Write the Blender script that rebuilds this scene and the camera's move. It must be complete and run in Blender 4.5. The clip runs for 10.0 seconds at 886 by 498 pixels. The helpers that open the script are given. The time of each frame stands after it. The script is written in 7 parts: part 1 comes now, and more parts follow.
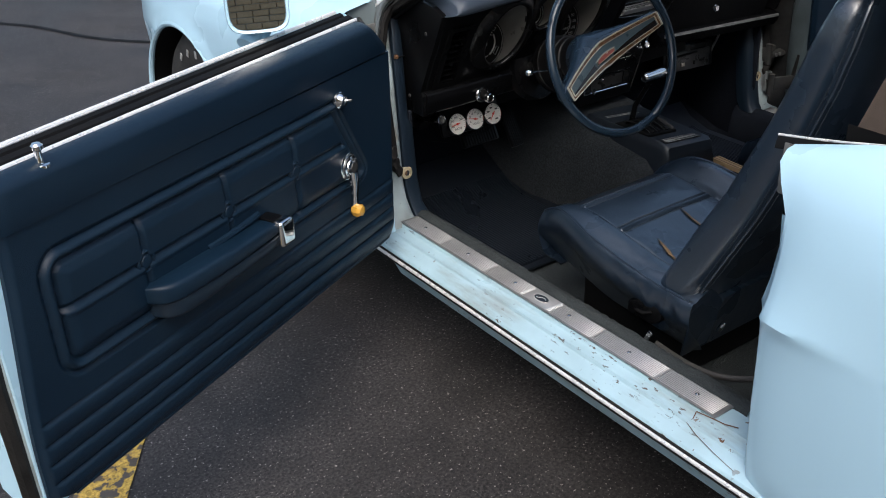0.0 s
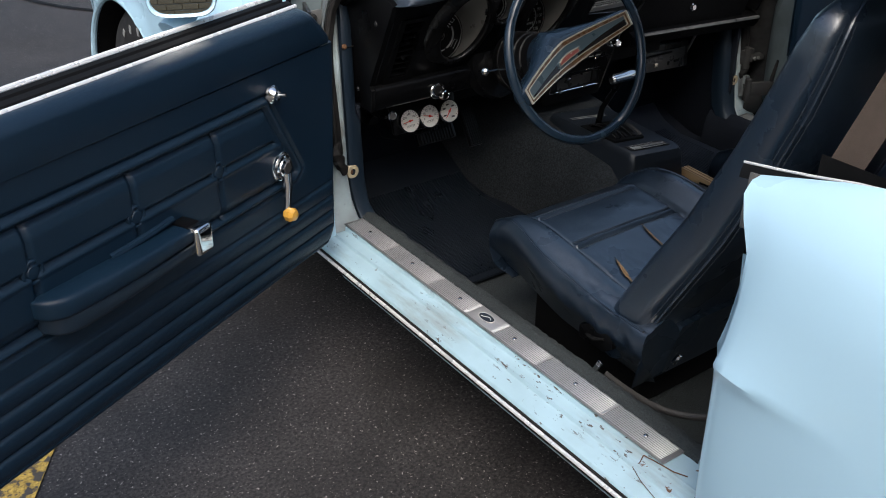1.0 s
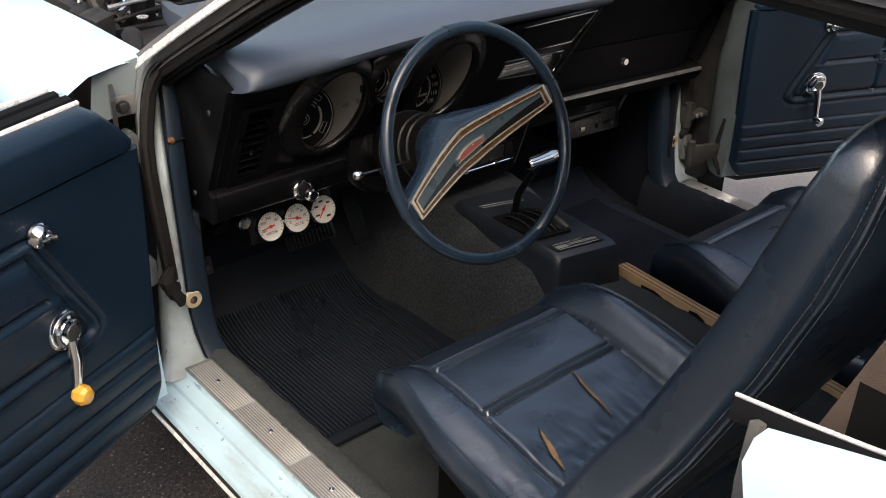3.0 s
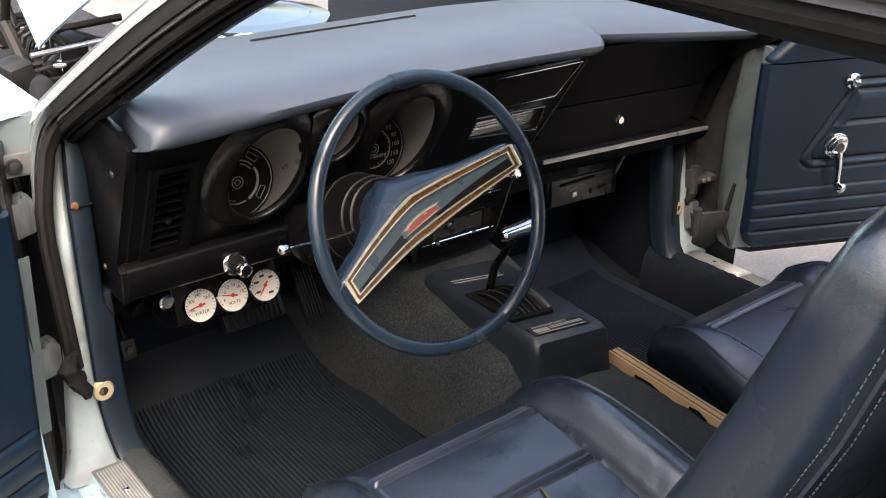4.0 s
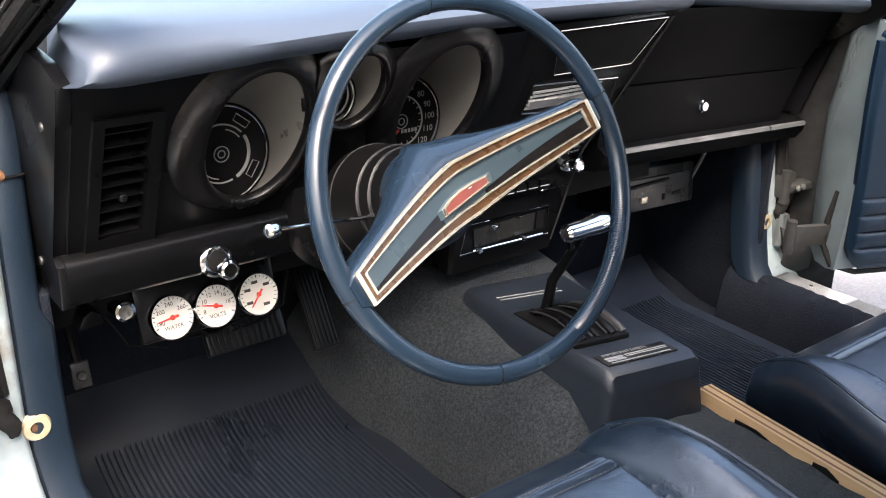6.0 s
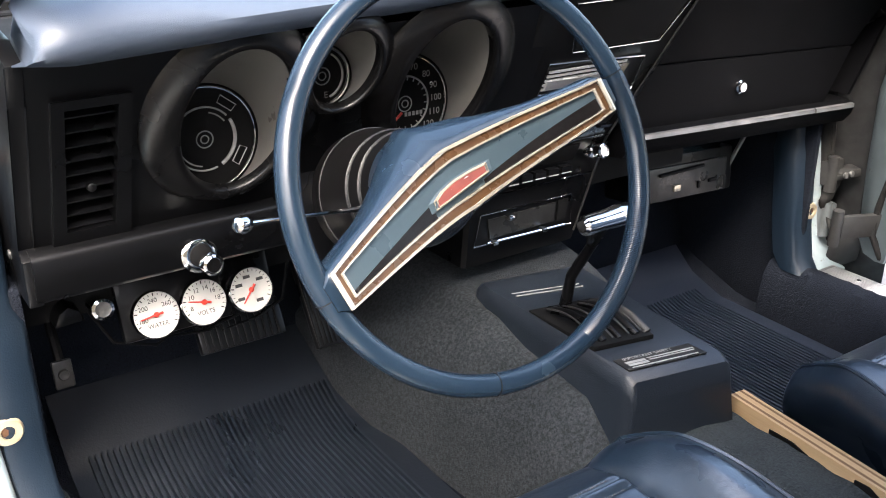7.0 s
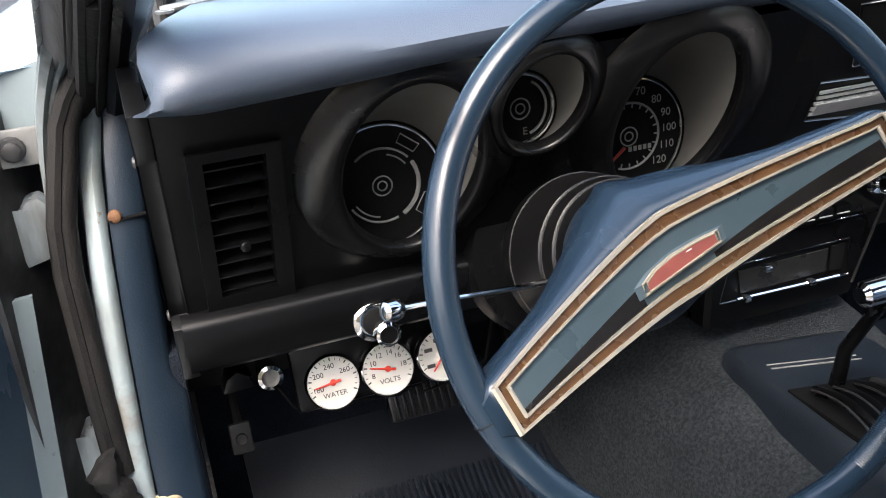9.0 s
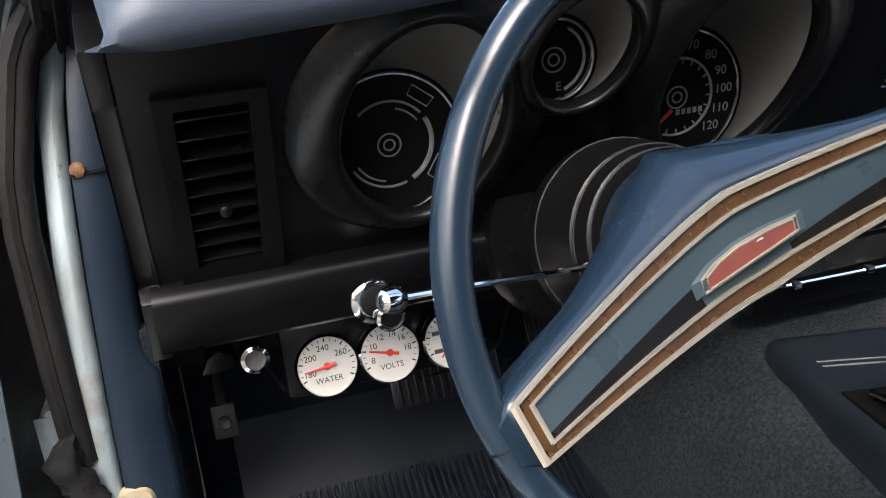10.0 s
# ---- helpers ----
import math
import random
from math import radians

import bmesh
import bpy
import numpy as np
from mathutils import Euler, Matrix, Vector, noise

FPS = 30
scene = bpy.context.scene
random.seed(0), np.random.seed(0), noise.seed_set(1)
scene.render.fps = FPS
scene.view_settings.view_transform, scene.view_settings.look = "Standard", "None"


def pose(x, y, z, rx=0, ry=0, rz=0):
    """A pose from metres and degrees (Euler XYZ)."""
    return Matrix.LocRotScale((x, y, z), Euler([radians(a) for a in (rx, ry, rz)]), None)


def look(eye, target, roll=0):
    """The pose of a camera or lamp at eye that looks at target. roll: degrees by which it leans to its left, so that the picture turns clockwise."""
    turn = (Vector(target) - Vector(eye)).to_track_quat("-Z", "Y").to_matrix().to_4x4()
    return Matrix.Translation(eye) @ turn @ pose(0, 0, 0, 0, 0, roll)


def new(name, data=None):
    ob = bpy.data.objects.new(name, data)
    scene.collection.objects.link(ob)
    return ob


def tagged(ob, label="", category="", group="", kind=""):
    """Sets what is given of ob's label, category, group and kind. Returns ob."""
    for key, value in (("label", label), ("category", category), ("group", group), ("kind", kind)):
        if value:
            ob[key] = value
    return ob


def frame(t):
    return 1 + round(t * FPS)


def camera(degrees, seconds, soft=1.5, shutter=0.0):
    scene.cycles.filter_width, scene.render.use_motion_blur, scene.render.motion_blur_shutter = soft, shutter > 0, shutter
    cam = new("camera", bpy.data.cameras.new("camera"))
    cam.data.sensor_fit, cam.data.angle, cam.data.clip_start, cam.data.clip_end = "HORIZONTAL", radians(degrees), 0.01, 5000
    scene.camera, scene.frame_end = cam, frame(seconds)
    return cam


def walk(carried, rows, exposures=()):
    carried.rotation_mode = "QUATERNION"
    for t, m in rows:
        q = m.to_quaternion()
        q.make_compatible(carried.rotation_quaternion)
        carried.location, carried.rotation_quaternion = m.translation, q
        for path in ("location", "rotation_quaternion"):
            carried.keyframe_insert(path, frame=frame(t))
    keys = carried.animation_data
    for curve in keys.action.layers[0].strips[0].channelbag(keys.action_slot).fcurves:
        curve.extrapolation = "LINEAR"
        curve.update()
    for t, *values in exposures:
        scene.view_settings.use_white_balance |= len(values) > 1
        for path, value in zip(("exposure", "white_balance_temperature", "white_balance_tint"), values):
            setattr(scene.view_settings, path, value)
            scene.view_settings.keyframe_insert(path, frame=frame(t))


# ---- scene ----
cam = camera(48.8, 10.0, 1.0)
PATH = [
    (0, (-1.951, -1.392, 1.459), (-0.949, 0.058, 0.515), -2.3),
    (0.5, (-1.858, -1.341, 1.445), (-0.828, 0.091, 0.502), -0.7),
    (1, (-1.783, -1.291, 1.437), (-0.757, 0.118, 0.455), 0.7),
    (1.5, (-1.683, -1.196, 1.429), (-0.556, 0.135, 0.45), 1.5),
    (2, (-1.584, -1.051, 1.429), (-0.388, 0.246, 0.486), 0.3),
    (2.5, (-1.501, -0.963, 1.414), (-0.315, 0.306, 0.423), 0.6),
    (3, (-1.348, -0.879, 1.39), (-0.205, 0.45, 0.427), 1.1),
    (3.2, (-1.286, -0.849, 1.387), (-0.149, 0.513, 0.464), 1.0),
    (4.3, (-1.059, -0.731, 1.244), (0.083, 0.696, 0.432), 0.5),
    (4.5, (-1.034, -0.704, 1.201), (0.086, 0.753, 0.414), -0.5),
    (5, (-0.986, -0.619, 1.121), (0.126, 0.82, 0.288), 0.7),
    (5.5, (-0.946, -0.539, 1.091), (0.174, 0.909, 0.287), 1.6),
    (5.7, (-0.935, -0.521, 1.088), (0.192, 0.938, 0.313), 1.2),
    (6.8, (-0.849, -0.466, 1.057), (0.197, 1.055, 0.287), -0.5),
    (7, (-0.82, -0.454, 1.054), (0.21, 1.065, 0.26), -0.1),
    (7.5, (-0.762, -0.425, 1.053), (0.2, 1.148, 0.279), 0.5),
    (8, (-0.72, -0.413, 1.064), (0.117, 1.226, 0.28), -2.0),
    (8.5, (-0.694, -0.376, 1.053), (0.025, 1.309, 0.251), -3.5),
    (9, (-0.664, -0.294, 1.032), (-0.119, 1.468, 0.259), -5.6),
    (9.5, (-0.645, -0.214, 1.013), (-0.034, 1.498, 0.18), -3.0),
    (10, (-0.627, -0.18, 0.994), (-0.127, 1.56, 0.144), -4.0),
]
EXPOSURES = [(0.0, 0.44, 6050, 10), (1.5, 0.4, 6200, 10), (2.5, 0.52, 6900, 14), (3.0, 0.90, 7000, 15), (4.5, 1.93, 7100, 15), (5.0, 1.88, 6750, 15), (5.5, 2.22, 6650, 15), (7.0, 2.78, 6400, 13), (7.5, 2.46, 6350, 13), (8.5, 2.34, 6250, 12), (9.0, 2.22, 6300, 12), (9.5, 1.80, 6200, 12), (10.0, 1.80, 6200, 12)]
walk(cam, [(t, look(eye, target, roll)) for t, eye, target, roll in PATH], EXPOSURES)

# ---- sky and sun: bright overcast ----
world = bpy.data.worlds.new("sky")
scene.world = world
world.use_nodes = True
sky = world.node_tree.nodes.new("ShaderNodeTexSky")
sky.sky_type, sky.sun_disc = "NISHITA", False
sky.sun_elevation, sky.sun_rotation = radians(55), radians(217)
sky.dust_density, sky.air_density, sky.ozone_density = 7.0, 1.5, 2.0
back = world.node_tree.nodes["Background"]
world.node_tree.links.new(sky.outputs[0], back.inputs[0])
back.inputs[1].default_value = 0.15
sun = new("sun", bpy.data.lights.new("sun", "SUN"))
sun.data.energy, sun.data.angle, sun.data.color = 1.3, radians(40), (1.0, 0.96, 0.9)
sun.matrix_world = look((-2.75, -3.65, 6.5), (0, 0, 0))

# ---- building helpers ----
def empty(name, m, label, category, kind="", group=""):
    ob = new(name)
    ob.empty_display_size = 0.1
    ob.matrix_world = m
    return tagged(ob, label, category, group, kind)


def finish(name, bm, material, parent=None, label="", smooth=40, local=None):
    if local is not None:
        bmesh.ops.transform(bm, matrix=local, verts=bm.verts)
    bmesh.ops.recalc_face_normals(bm, faces=bm.faces)
    me = bpy.data.meshes.new(name)
    bm.to_mesh(me)
    bm.free()
    for m in material if isinstance(material, (list, tuple)) else [material]:
        me.materials.append(m)
    if smooth:
        me.polygons.foreach_set("use_smooth", [True] * len(me.polygons))
        me.set_sharp_from_angle(angle=radians(smooth))
    ob = new(name, me)
    if parent is not None:
        ob.parent = parent
    if label:
        tagged(ob, label)
    return ob


def part(name, bm, material, parent, label="", smooth=40, local=None):
    return finish(name, bm, material, parent, label, smooth, local)


def thing(name, bm, material, label, category, kind="", group="", smooth=40):
    return tagged(finish(name, bm, material, None, "", smooth), label, category, group, kind)


def box(bm, c, s, bevel=0.0, m=None, seg=2):
    made = bmesh.ops.create_cube(bm, size=1.0)
    vs = made["verts"]
    bmesh.ops.scale(bm, vec=s, verts=vs)
    if bevel:
        es = list({e for v in vs for e in v.link_edges})
        r = bmesh.ops.bevel(bm, geom=es, offset=bevel, segments=seg, affect="EDGES", profile=0.6)
        vs = list({v for f in r["faces"] for v in f.verts} | {v for v in vs if v.is_valid})
    bmesh.ops.transform(bm, matrix=Matrix.Translation(c) @ (m or Matrix()), verts=vs)
    return vs


def axis_matrix(p, d, roll=0):
    return Matrix.Translation(p) @ Vector(d).to_track_quat("Z", "Y").to_matrix().to_4x4() @ pose(0, 0, 0, 0, 0, roll)


def lathe(bm, prof, m=None, n=32, cap=True):
    """Turn a profile of (radius, height) about local z."""
    rings = []
    for r, h in prof:
        rings.append([bm.verts.new((m or Matrix()) @ Vector((r * math.cos(2 * math.pi * k / n), r * math.sin(2 * math.pi * k / n), h))) for k in range(n)])
    for a, b in zip(rings, rings[1:]):
        for k in range(n):
            bm.faces.new((a[k], a[(k + 1) % n], b[(k + 1) % n], b[k]))
    if cap:
        if prof[0][0] > 1e-5:
            bm.faces.new(rings[0][::-1])
        if prof[-1][0] > 1e-5:
            bm.faces.new(rings[-1])


def tube(bm, pts, r, n=10, closed=False, flat=1.0):
    """A round bar along a line of points; r is one radius or one for each point."""
    pts = [Vector(p) for p in pts]
    rs = r if isinstance(r, (list, tuple)) else [r] * len(pts)
    m = len(pts)
    side = None
    rings = []
    for i, p in enumerate(pts):
        a = pts[(i - 1) % m] if closed or i else p
        b = pts[(i + 1) % m] if closed or i < m - 1 else p
        t = (b - a).normalized()
        if side is None:
            side = t.orthogonal().normalized()
        side = (side - t * side.dot(t)).normalized()
        up = t.cross(side)
        rings.append([bm.verts.new(p + rs[i] * (math.cos(2 * math.pi * k / n) * side + flat * math.sin(2 * math.pi * k / n) * up)) for k in range(n)])
    pairs = list(zip(rings, rings[1:])) + ([(rings[-1], rings[0])] if closed else [])
    for a, b in pairs:
        for k in range(n):
            bm.faces.new((a[k], a[(k + 1) % n], b[(k + 1) % n], b[k]))
    if not closed:
        bm.faces.new(rings[0][::-1])
        bm.faces.new(rings[-1])


def sheet(bm, f, nu, nv, back=None, skirt=False):
    """A grid f(u, v) over 0..1 each; with back(u, v) a closed body."""
    g = [[bm.verts.new(f(i / nu, j / nv)) for j in range(nv + 1)] for i in range(nu + 1)]
    for i in range(nu):
        for j in range(nv):
            bm.faces.new((g[i][j], g[i + 1][j], g[i + 1][j + 1], g[i][j + 1]))
    if back and skirt:
        rim = [(i, 0) for i in range(nu)] + [(nu, j) for j in range(nv)] + [(i, nv) for i in range(nu, 0, -1)] + [(0, j) for j in range(nv, 0, -1)]
        low = [bm.verts.new(back(i / nu, j / nv)) for i, j in rim]
        m = len(rim)
        for k in range(m):
            a, b = rim[k], rim[(k + 1) % m]
            bm.faces.new((g[a[0]][a[1]], low[k], low[(k + 1) % m], g[b[0]][b[1]]))
    elif back:
        rim = [(i, 0) for i in range(nu)] + [(nu, j) for j in range(nv)] + [(i, nv) for i in range(nu, 0, -1)] + [(0, j) for j in range(nv, 0, -1)]
        h = [[bm.verts.new(back(i / nu, j / nv)) for j in range(nv + 1)] for i in range(nu + 1)]
        for i in range(nu):
            for j in range(nv):
                bm.faces.new((h[i][j + 1], h[i + 1][j + 1], h[i + 1][j], h[i][j]))
        low = [h[i][j] for i, j in rim]
        m = len(rim)
        for k in range(m):
            a, b = rim[k], rim[(k + 1) % m]
            bm.faces.new((g[a[0]][a[1]], low[k], low[(k + 1) % m], g[b[0]][b[1]]))
    return g


def strip(bm, prof, ends, closed=False, cap=True):
    """Sweep a (y, z) profile along x between stations: ends is a list of (x, function of (y, z) to Vector or None)."""
    rows = [[bm.verts.new(fn(x, y, z)) for y, z in prof] for x, fn in ends]
    n = len(prof)
    for a, b in zip(rows, rows[1:]):
        for k in range(n if closed else n - 1):
            bm.faces.new((a[k], a[(k + 1) % n], b[(k + 1) % n], b[k]))
    if closed and cap:
        bm.faces.new(rows[0][::-1])
        bm.faces.new(rows[-1])


def prism(bm, outline, a, b, plane="xz", bevel=0.0):
    """A plate: an outline in a plane, from a to b along the third axis."""
    def at(p, q, h):
        return {"xz": (p, h, q), "xy": (p, q, h), "yz": (h, p, q)}[plane]
    lo = [bm.verts.new(at(p, q, a)) for p, q in outline]
    hi = [bm.verts.new(at(p, q, b)) for p, q in outline]
    n = len(outline)
    fs = [bm.faces.new(lo[::-1]), bm.faces.new(hi)]
    for k in range(n):
        fs.append(bm.faces.new((lo[k], lo[(k + 1) % n], hi[(k + 1) % n], hi[k])))
    if bevel:
        es = list({e for f in fs for e in f.edges})
        bmesh.ops.bevel(bm, geom=es, offset=bevel, segments=2, affect="EDGES", profile=0.6)
    return lo + hi


def loft(bm, rings, cap=True):
    rows = [[bm.verts.new(p) for p in r] for r in rings]
    n = len(rows[0])
    for a, b in zip(rows, rows[1:]):
        for k in range(n):
            bm.faces.new((a[k], a[(k + 1) % n], b[(k + 1) % n], b[k]))
    if cap:
        bm.faces.new(rows[0][::-1])
        bm.faces.new(rows[-1])


def step(a, b, x):
    t = min(1.0, max(0.0, (x - a) / (b - a)))
    return t * t * (3 - 2 * t)


def lerp_table(table, x):
    """Piecewise smooth value from (x, value...) rows."""
    if x <= table[0][0]:
        return table[0][1:]
    for a, b in zip(table, table[1:]):
        if x <= b[0]:
            t = (x - a[0]) / (b[0] - a[0])
            return tuple(p + (q - p) * t for p, q in zip(a[1:], b[1:]))
    return table[-1][1:]


# ---- materials ----
def surf(name, a, b=None, scale=6.0, rough=0.5, rvar=0.15, bump=0.0, bscale=300.0, metal=0.0, coat=0.0, kind="noise", fine=0.0, stretch=(1, 1, 1), spec=0.5):
    """A surface with stains at one scale and relief at a finer one."""
    m = bpy.data.materials.new(name)
    m.use_nodes = True
    nt = m.node_tree
    n, l = nt.nodes, nt.links
    p = n["Principled BSDF"]
    co = n.new("ShaderNodeTexCoord")
    mp = n.new("ShaderNodeMapping")
    mp.inputs["Scale"].default_value = stretch
    l.new(co.outputs["Object"], mp.inputs[0])
    big = n.new("ShaderNodeTexNoise")
    big.inputs["Scale"].default_value, big.inputs["Detail"].default_value = scale, 6
    l.new(mp.outputs[0], big.inputs["Vector"])
    ramp = n.new("ShaderNodeMapRange")
    ramp.inputs["From Min"].default_value, ramp.inputs["From Max"].default_value = 0.3, 0.7
    l.new(big.outputs["Fac"], ramp.inputs[0])
    mix = n.new("ShaderNodeMix")
    mix.data_type = "RGBA"
    mix.inputs[6].default_value = (*a, 1)
    mix.inputs[7].default_value = (*(b or tuple(c * 0.75 for c in a)), 1)
    l.new(ramp.outputs[0], mix.inputs[0])
    colour = mix.outputs[2]
    if kind == "voronoi":
        small = n.new("ShaderNodeTexVoronoi")
        small.inputs["Scale"].default_value = bscale
        height = small.outputs["Distance"]
    else:
        small = n.new("ShaderNodeTexNoise")
        small.inputs["Scale"].default_value, small.inputs["Detail"].default_value = bscale, 4
        height = small.outputs["Fac"]
    l.new(mp.outputs[0], small.inputs["Vector"])
    if fine:
        mul = n.new("ShaderNodeMix")
        mul.data_type, mul.blend_type = "RGBA", "MULTIPLY"
        mul.inputs[0].default_value = fine
        l.new(colour, mul.inputs[6])
        fr = n.new("ShaderNodeMapRange")
        fr.inputs["From Min"].default_value, fr.inputs["From Max"].default_value = 0.25, 0.75
        fr.inputs["To Min"].default_value, fr.inputs["To Max"].default_value = 0.2, 1.3
        l.new(height, fr.inputs[0])
        l.new(fr.outputs[0], mul.inputs[7])
        colour = mul.outputs[2]
    l.new(colour, p.inputs["Base Color"])
    rr = n.new("ShaderNodeMapRange")
    rr.inputs["From Min"].default_value, rr.inputs["From Max"].default_value = 0.3, 0.7
    rr.inputs["To Min"].default_value, rr.inputs["To Max"].default_value = max(0.02, rough - rvar), min(1.0, rough + rvar)
    l.new(big.outputs["Fac"], rr.inputs[0])
    l.new(rr.outputs[0], p.inputs["Roughness"])
    p.inputs["Metallic"].default_value = metal
    p.inputs["Coat Weight"].default_value = coat
    p.inputs["Coat Roughness"].default_value = 0.05
    p.inputs["Specular IOR Level"].default_value = spec
    if bump:
        bp = n.new("ShaderNodeBump")
        bp.inputs["Strength"].default_value, bp.inputs["Distance"].default_value = min(1.0, bump), 0.002
        l.new(height, bp.inputs["Height"])
        l.new(bp.outputs[0], p.inputs["Normal"])
    return m


def grain(m, scale, low, high, contrast=0.12, detail=3.0):
    """Multiply the colour by a coarse-grained noise, for stone chips and grit."""
    n, l = m.node_tree.nodes, m.node_tree.links
    p = n["Principled BSDF"]
    co = n.new("ShaderNodeTexCoord")
    z = n.new("ShaderNodeTexNoise")
    z.inputs["Scale"].default_value, z.inputs["Detail"].default_value, z.inputs["Roughness"].default_value = scale, detail, 0.75
    l.new(co.outputs["Object"], z.inputs["Vector"])
    mr = n.new("ShaderNodeMapRange")
    mr.inputs[1].default_value, mr.inputs[2].default_value = 0.5 - contrast, 0.5 + contrast
    mr.inputs[3].default_value, mr.inputs[4].default_value = low, high
    l.new(z.outputs["Fac"], mr.inputs[0])
    mix = n.new("ShaderNodeVectorMath")
    mix.operation = "SCALE"
    l.new(p.inputs["Base Color"].links[0].from_socket, mix.inputs[0])
    l.new(mr.outputs[0], mix.inputs["Scale"])
    l.new(mix.outputs[0], p.inputs["Base Color"])
    return m


def chips(m, colour, scale, limit, vary=0.0, soft=0.015, stretch=(1, 1, 1)):
    """Irregular chips and smudges of another colour where a noise is high."""
    n, l = m.node_tree.nodes, m.node_tree.links
    p = n["Principled BSDF"]
    co = n.new("ShaderNodeTexCoord")
    mp = n.new("ShaderNodeMapping")
    mp.inputs["Scale"].default_value = stretch
    l.new(co.outputs["Object"], mp.inputs["Vector"])
    z = n.new("ShaderNodeTexNoise")
    z.inputs["Scale"].default_value, z.inputs["Detail"].default_value, z.inputs["Roughness"].default_value = scale, 5.0, 0.62
    l.new(mp.outputs[0], z.inputs["Vector"])
    mr = n.new("ShaderNodeMapRange")
    mr.inputs[1].default_value, mr.inputs[2].default_value = limit, limit + soft
    l.new(z.outputs["Fac"], mr.inputs[0])
    fac = mr.outputs[0]
    if vary:
        y = n.new("ShaderNodeTexNoise")
        y.inputs["Scale"].default_value = vary
        l.new(co.outputs["Object"], y.inputs["Vector"])
        g2 = n.new("ShaderNodeMapRange")
        g2.inputs[1].default_value, g2.inputs[2].default_value = 0.48, 0.60
        l.new(y.outputs["Fac"], g2.inputs[0])
        b2 = n.new("ShaderNodeMath")
        b2.operation = "MULTIPLY"
        l.new(fac, b2.inputs[0])
        l.new(g2.outputs[0], b2.inputs[1])
        fac = b2.outputs[0]
    mix = n.new("ShaderNodeMix")
    mix.data_type = "RGBA"
    l.new(p.inputs["Base Color"].links[0].from_socket, mix.inputs[6])
    mix.inputs[7].default_value = (*colour, 1)
    l.new(fac, mix.inputs[0])
    l.new(mix.outputs[2], p.inputs["Base Color"])
    return m


def creases(m, scale, strength, stretch=(1, 1, 1), depth=0.003):
    """A second, coarser relief under the fine one: wrinkles in vinyl, waves in metal."""
    n, l = m.node_tree.nodes, m.node_tree.links
    p = n["Principled BSDF"]
    co = n.new("ShaderNodeTexCoord")
    mp = n.new("ShaderNodeMapping")
    mp.inputs["Scale"].default_value = stretch
    l.new(co.outputs["Object"], mp.inputs["Vector"])
    z = n.new("ShaderNodeTexNoise")
    z.inputs["Scale"].default_value, z.inputs["Detail"].default_value, z.inputs["Distortion"].default_value = scale, 5.0, 1.2
    l.new(mp.outputs[0], z.inputs["Vector"])
    b = n.new("ShaderNodeBump")
    b.inputs["Strength"].default_value, b.inputs["Distance"].default_value = strength, depth
    l.new(z.outputs["Fac"], b.inputs["Height"])
    if p.inputs["Normal"].links:
        l.new(p.inputs["Normal"].links[0].from_socket, b.inputs["Normal"])
    l.new(b.outputs[0], p.inputs["Normal"])
    return m


ASPHALT = surf("asphalt", (0.0205, 0.0182, 0.0173), (0.0320, 0.0288, 0.0275), 1.6, 0.62, 0.1, 1.0, 160, fine=0.6)
chips(chips(grain(grain(ASPHALT, 125, 0.25, 1.9, 0.09, 3.0), 3.5, 0.72, 1.25), (0.30, 0.275, 0.255), 118, 0.628, soft=0.02), (0.004, 0.0035, 0.0035), 120, 0.615, soft=0.02, stretch=(1.1, 0.9, 1))
CONCRETE = surf("concrete", (0.23, 0.215, 0.205), (0.30, 0.28, 0.265), 4, 0.9, 0.05, 0.5, 120, fine=0.3)
YELLOW = surf("yellow_paint", (0.55, 0.38, 0.07), (0.40, 0.27, 0.06), 20, 0.8, 0.1, 0.8, 160, fine=0.4)
chips(grain(YELLOW, 140, 0.5, 1.3), (0.05, 0.045, 0.042), 35, 0.50, soft=0.04)
PAINT = surf("pale_blue_paint", (0.44, 0.66, 0.80), (0.47, 0.69, 0.82), 2, 0.28, 0.04, 0.0, 100, coat=0.6)
JAMB = surf("worn_pale_blue_paint", (0.38, 0.54, 0.62), (0.31, 0.44, 0.50), 9, 0.40, 0.15, 0.10, 90, coat=0.1)
chips(chips(chips(JAMB, (0.27, 0.34, 0.36), 16, 0.54, soft=0.14, stretch=(1, 0.2, 1)), (0.085, 0.075, 0.066), 105, 0.61, vary=6, stretch=(1, 0.4, 1)), (0.12, 0.062, 0.032), 45, 0.655, vary=4)
OLDWHITE = surf("dirty_jamb_paint", (0.37, 0.455, 0.485), (0.20, 0.23, 0.23), 11, 0.55, 0.15, 0.3, 60)
# inner paint taken darker for the shade on the passenger door, with chips
INNERPAINT = surf("shade_darkened_inner_paint", (0.150, 0.185, 0.195), (0.095, 0.118, 0.125), 9, 0.5, 0.15, 0.2, 60)
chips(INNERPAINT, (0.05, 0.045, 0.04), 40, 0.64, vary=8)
chips(chips(OLDWHITE, (0.13, 0.10, 0.075), 40, 0.64, vary=8), (0.20, 0.19, 0.165), 12, 0.56, soft=0.12)
VINYL = surf("dark_blue_vinyl", (0.0042, 0.0130, 0.0262), (0.0054, 0.0162, 0.0315), 5, 0.36, 0.08, 0.22, 900, kind="voronoi", spec=0.28)
SEATVINYL = surf("seat_vinyl", (0.0082, 0.0165, 0.0295), (0.0118, 0.0215, 0.0370), 7, 0.30, 0.08, 0.08, 700, kind="voronoi", spec=1.0, coat=0.7)
SEATVINYL.node_tree.nodes["Principled BSDF"].inputs["Coat Roughness"].default_value = 0.30
creases(SEATVINYL, 38, 0.22, (1.0, 1.5, 1.0))
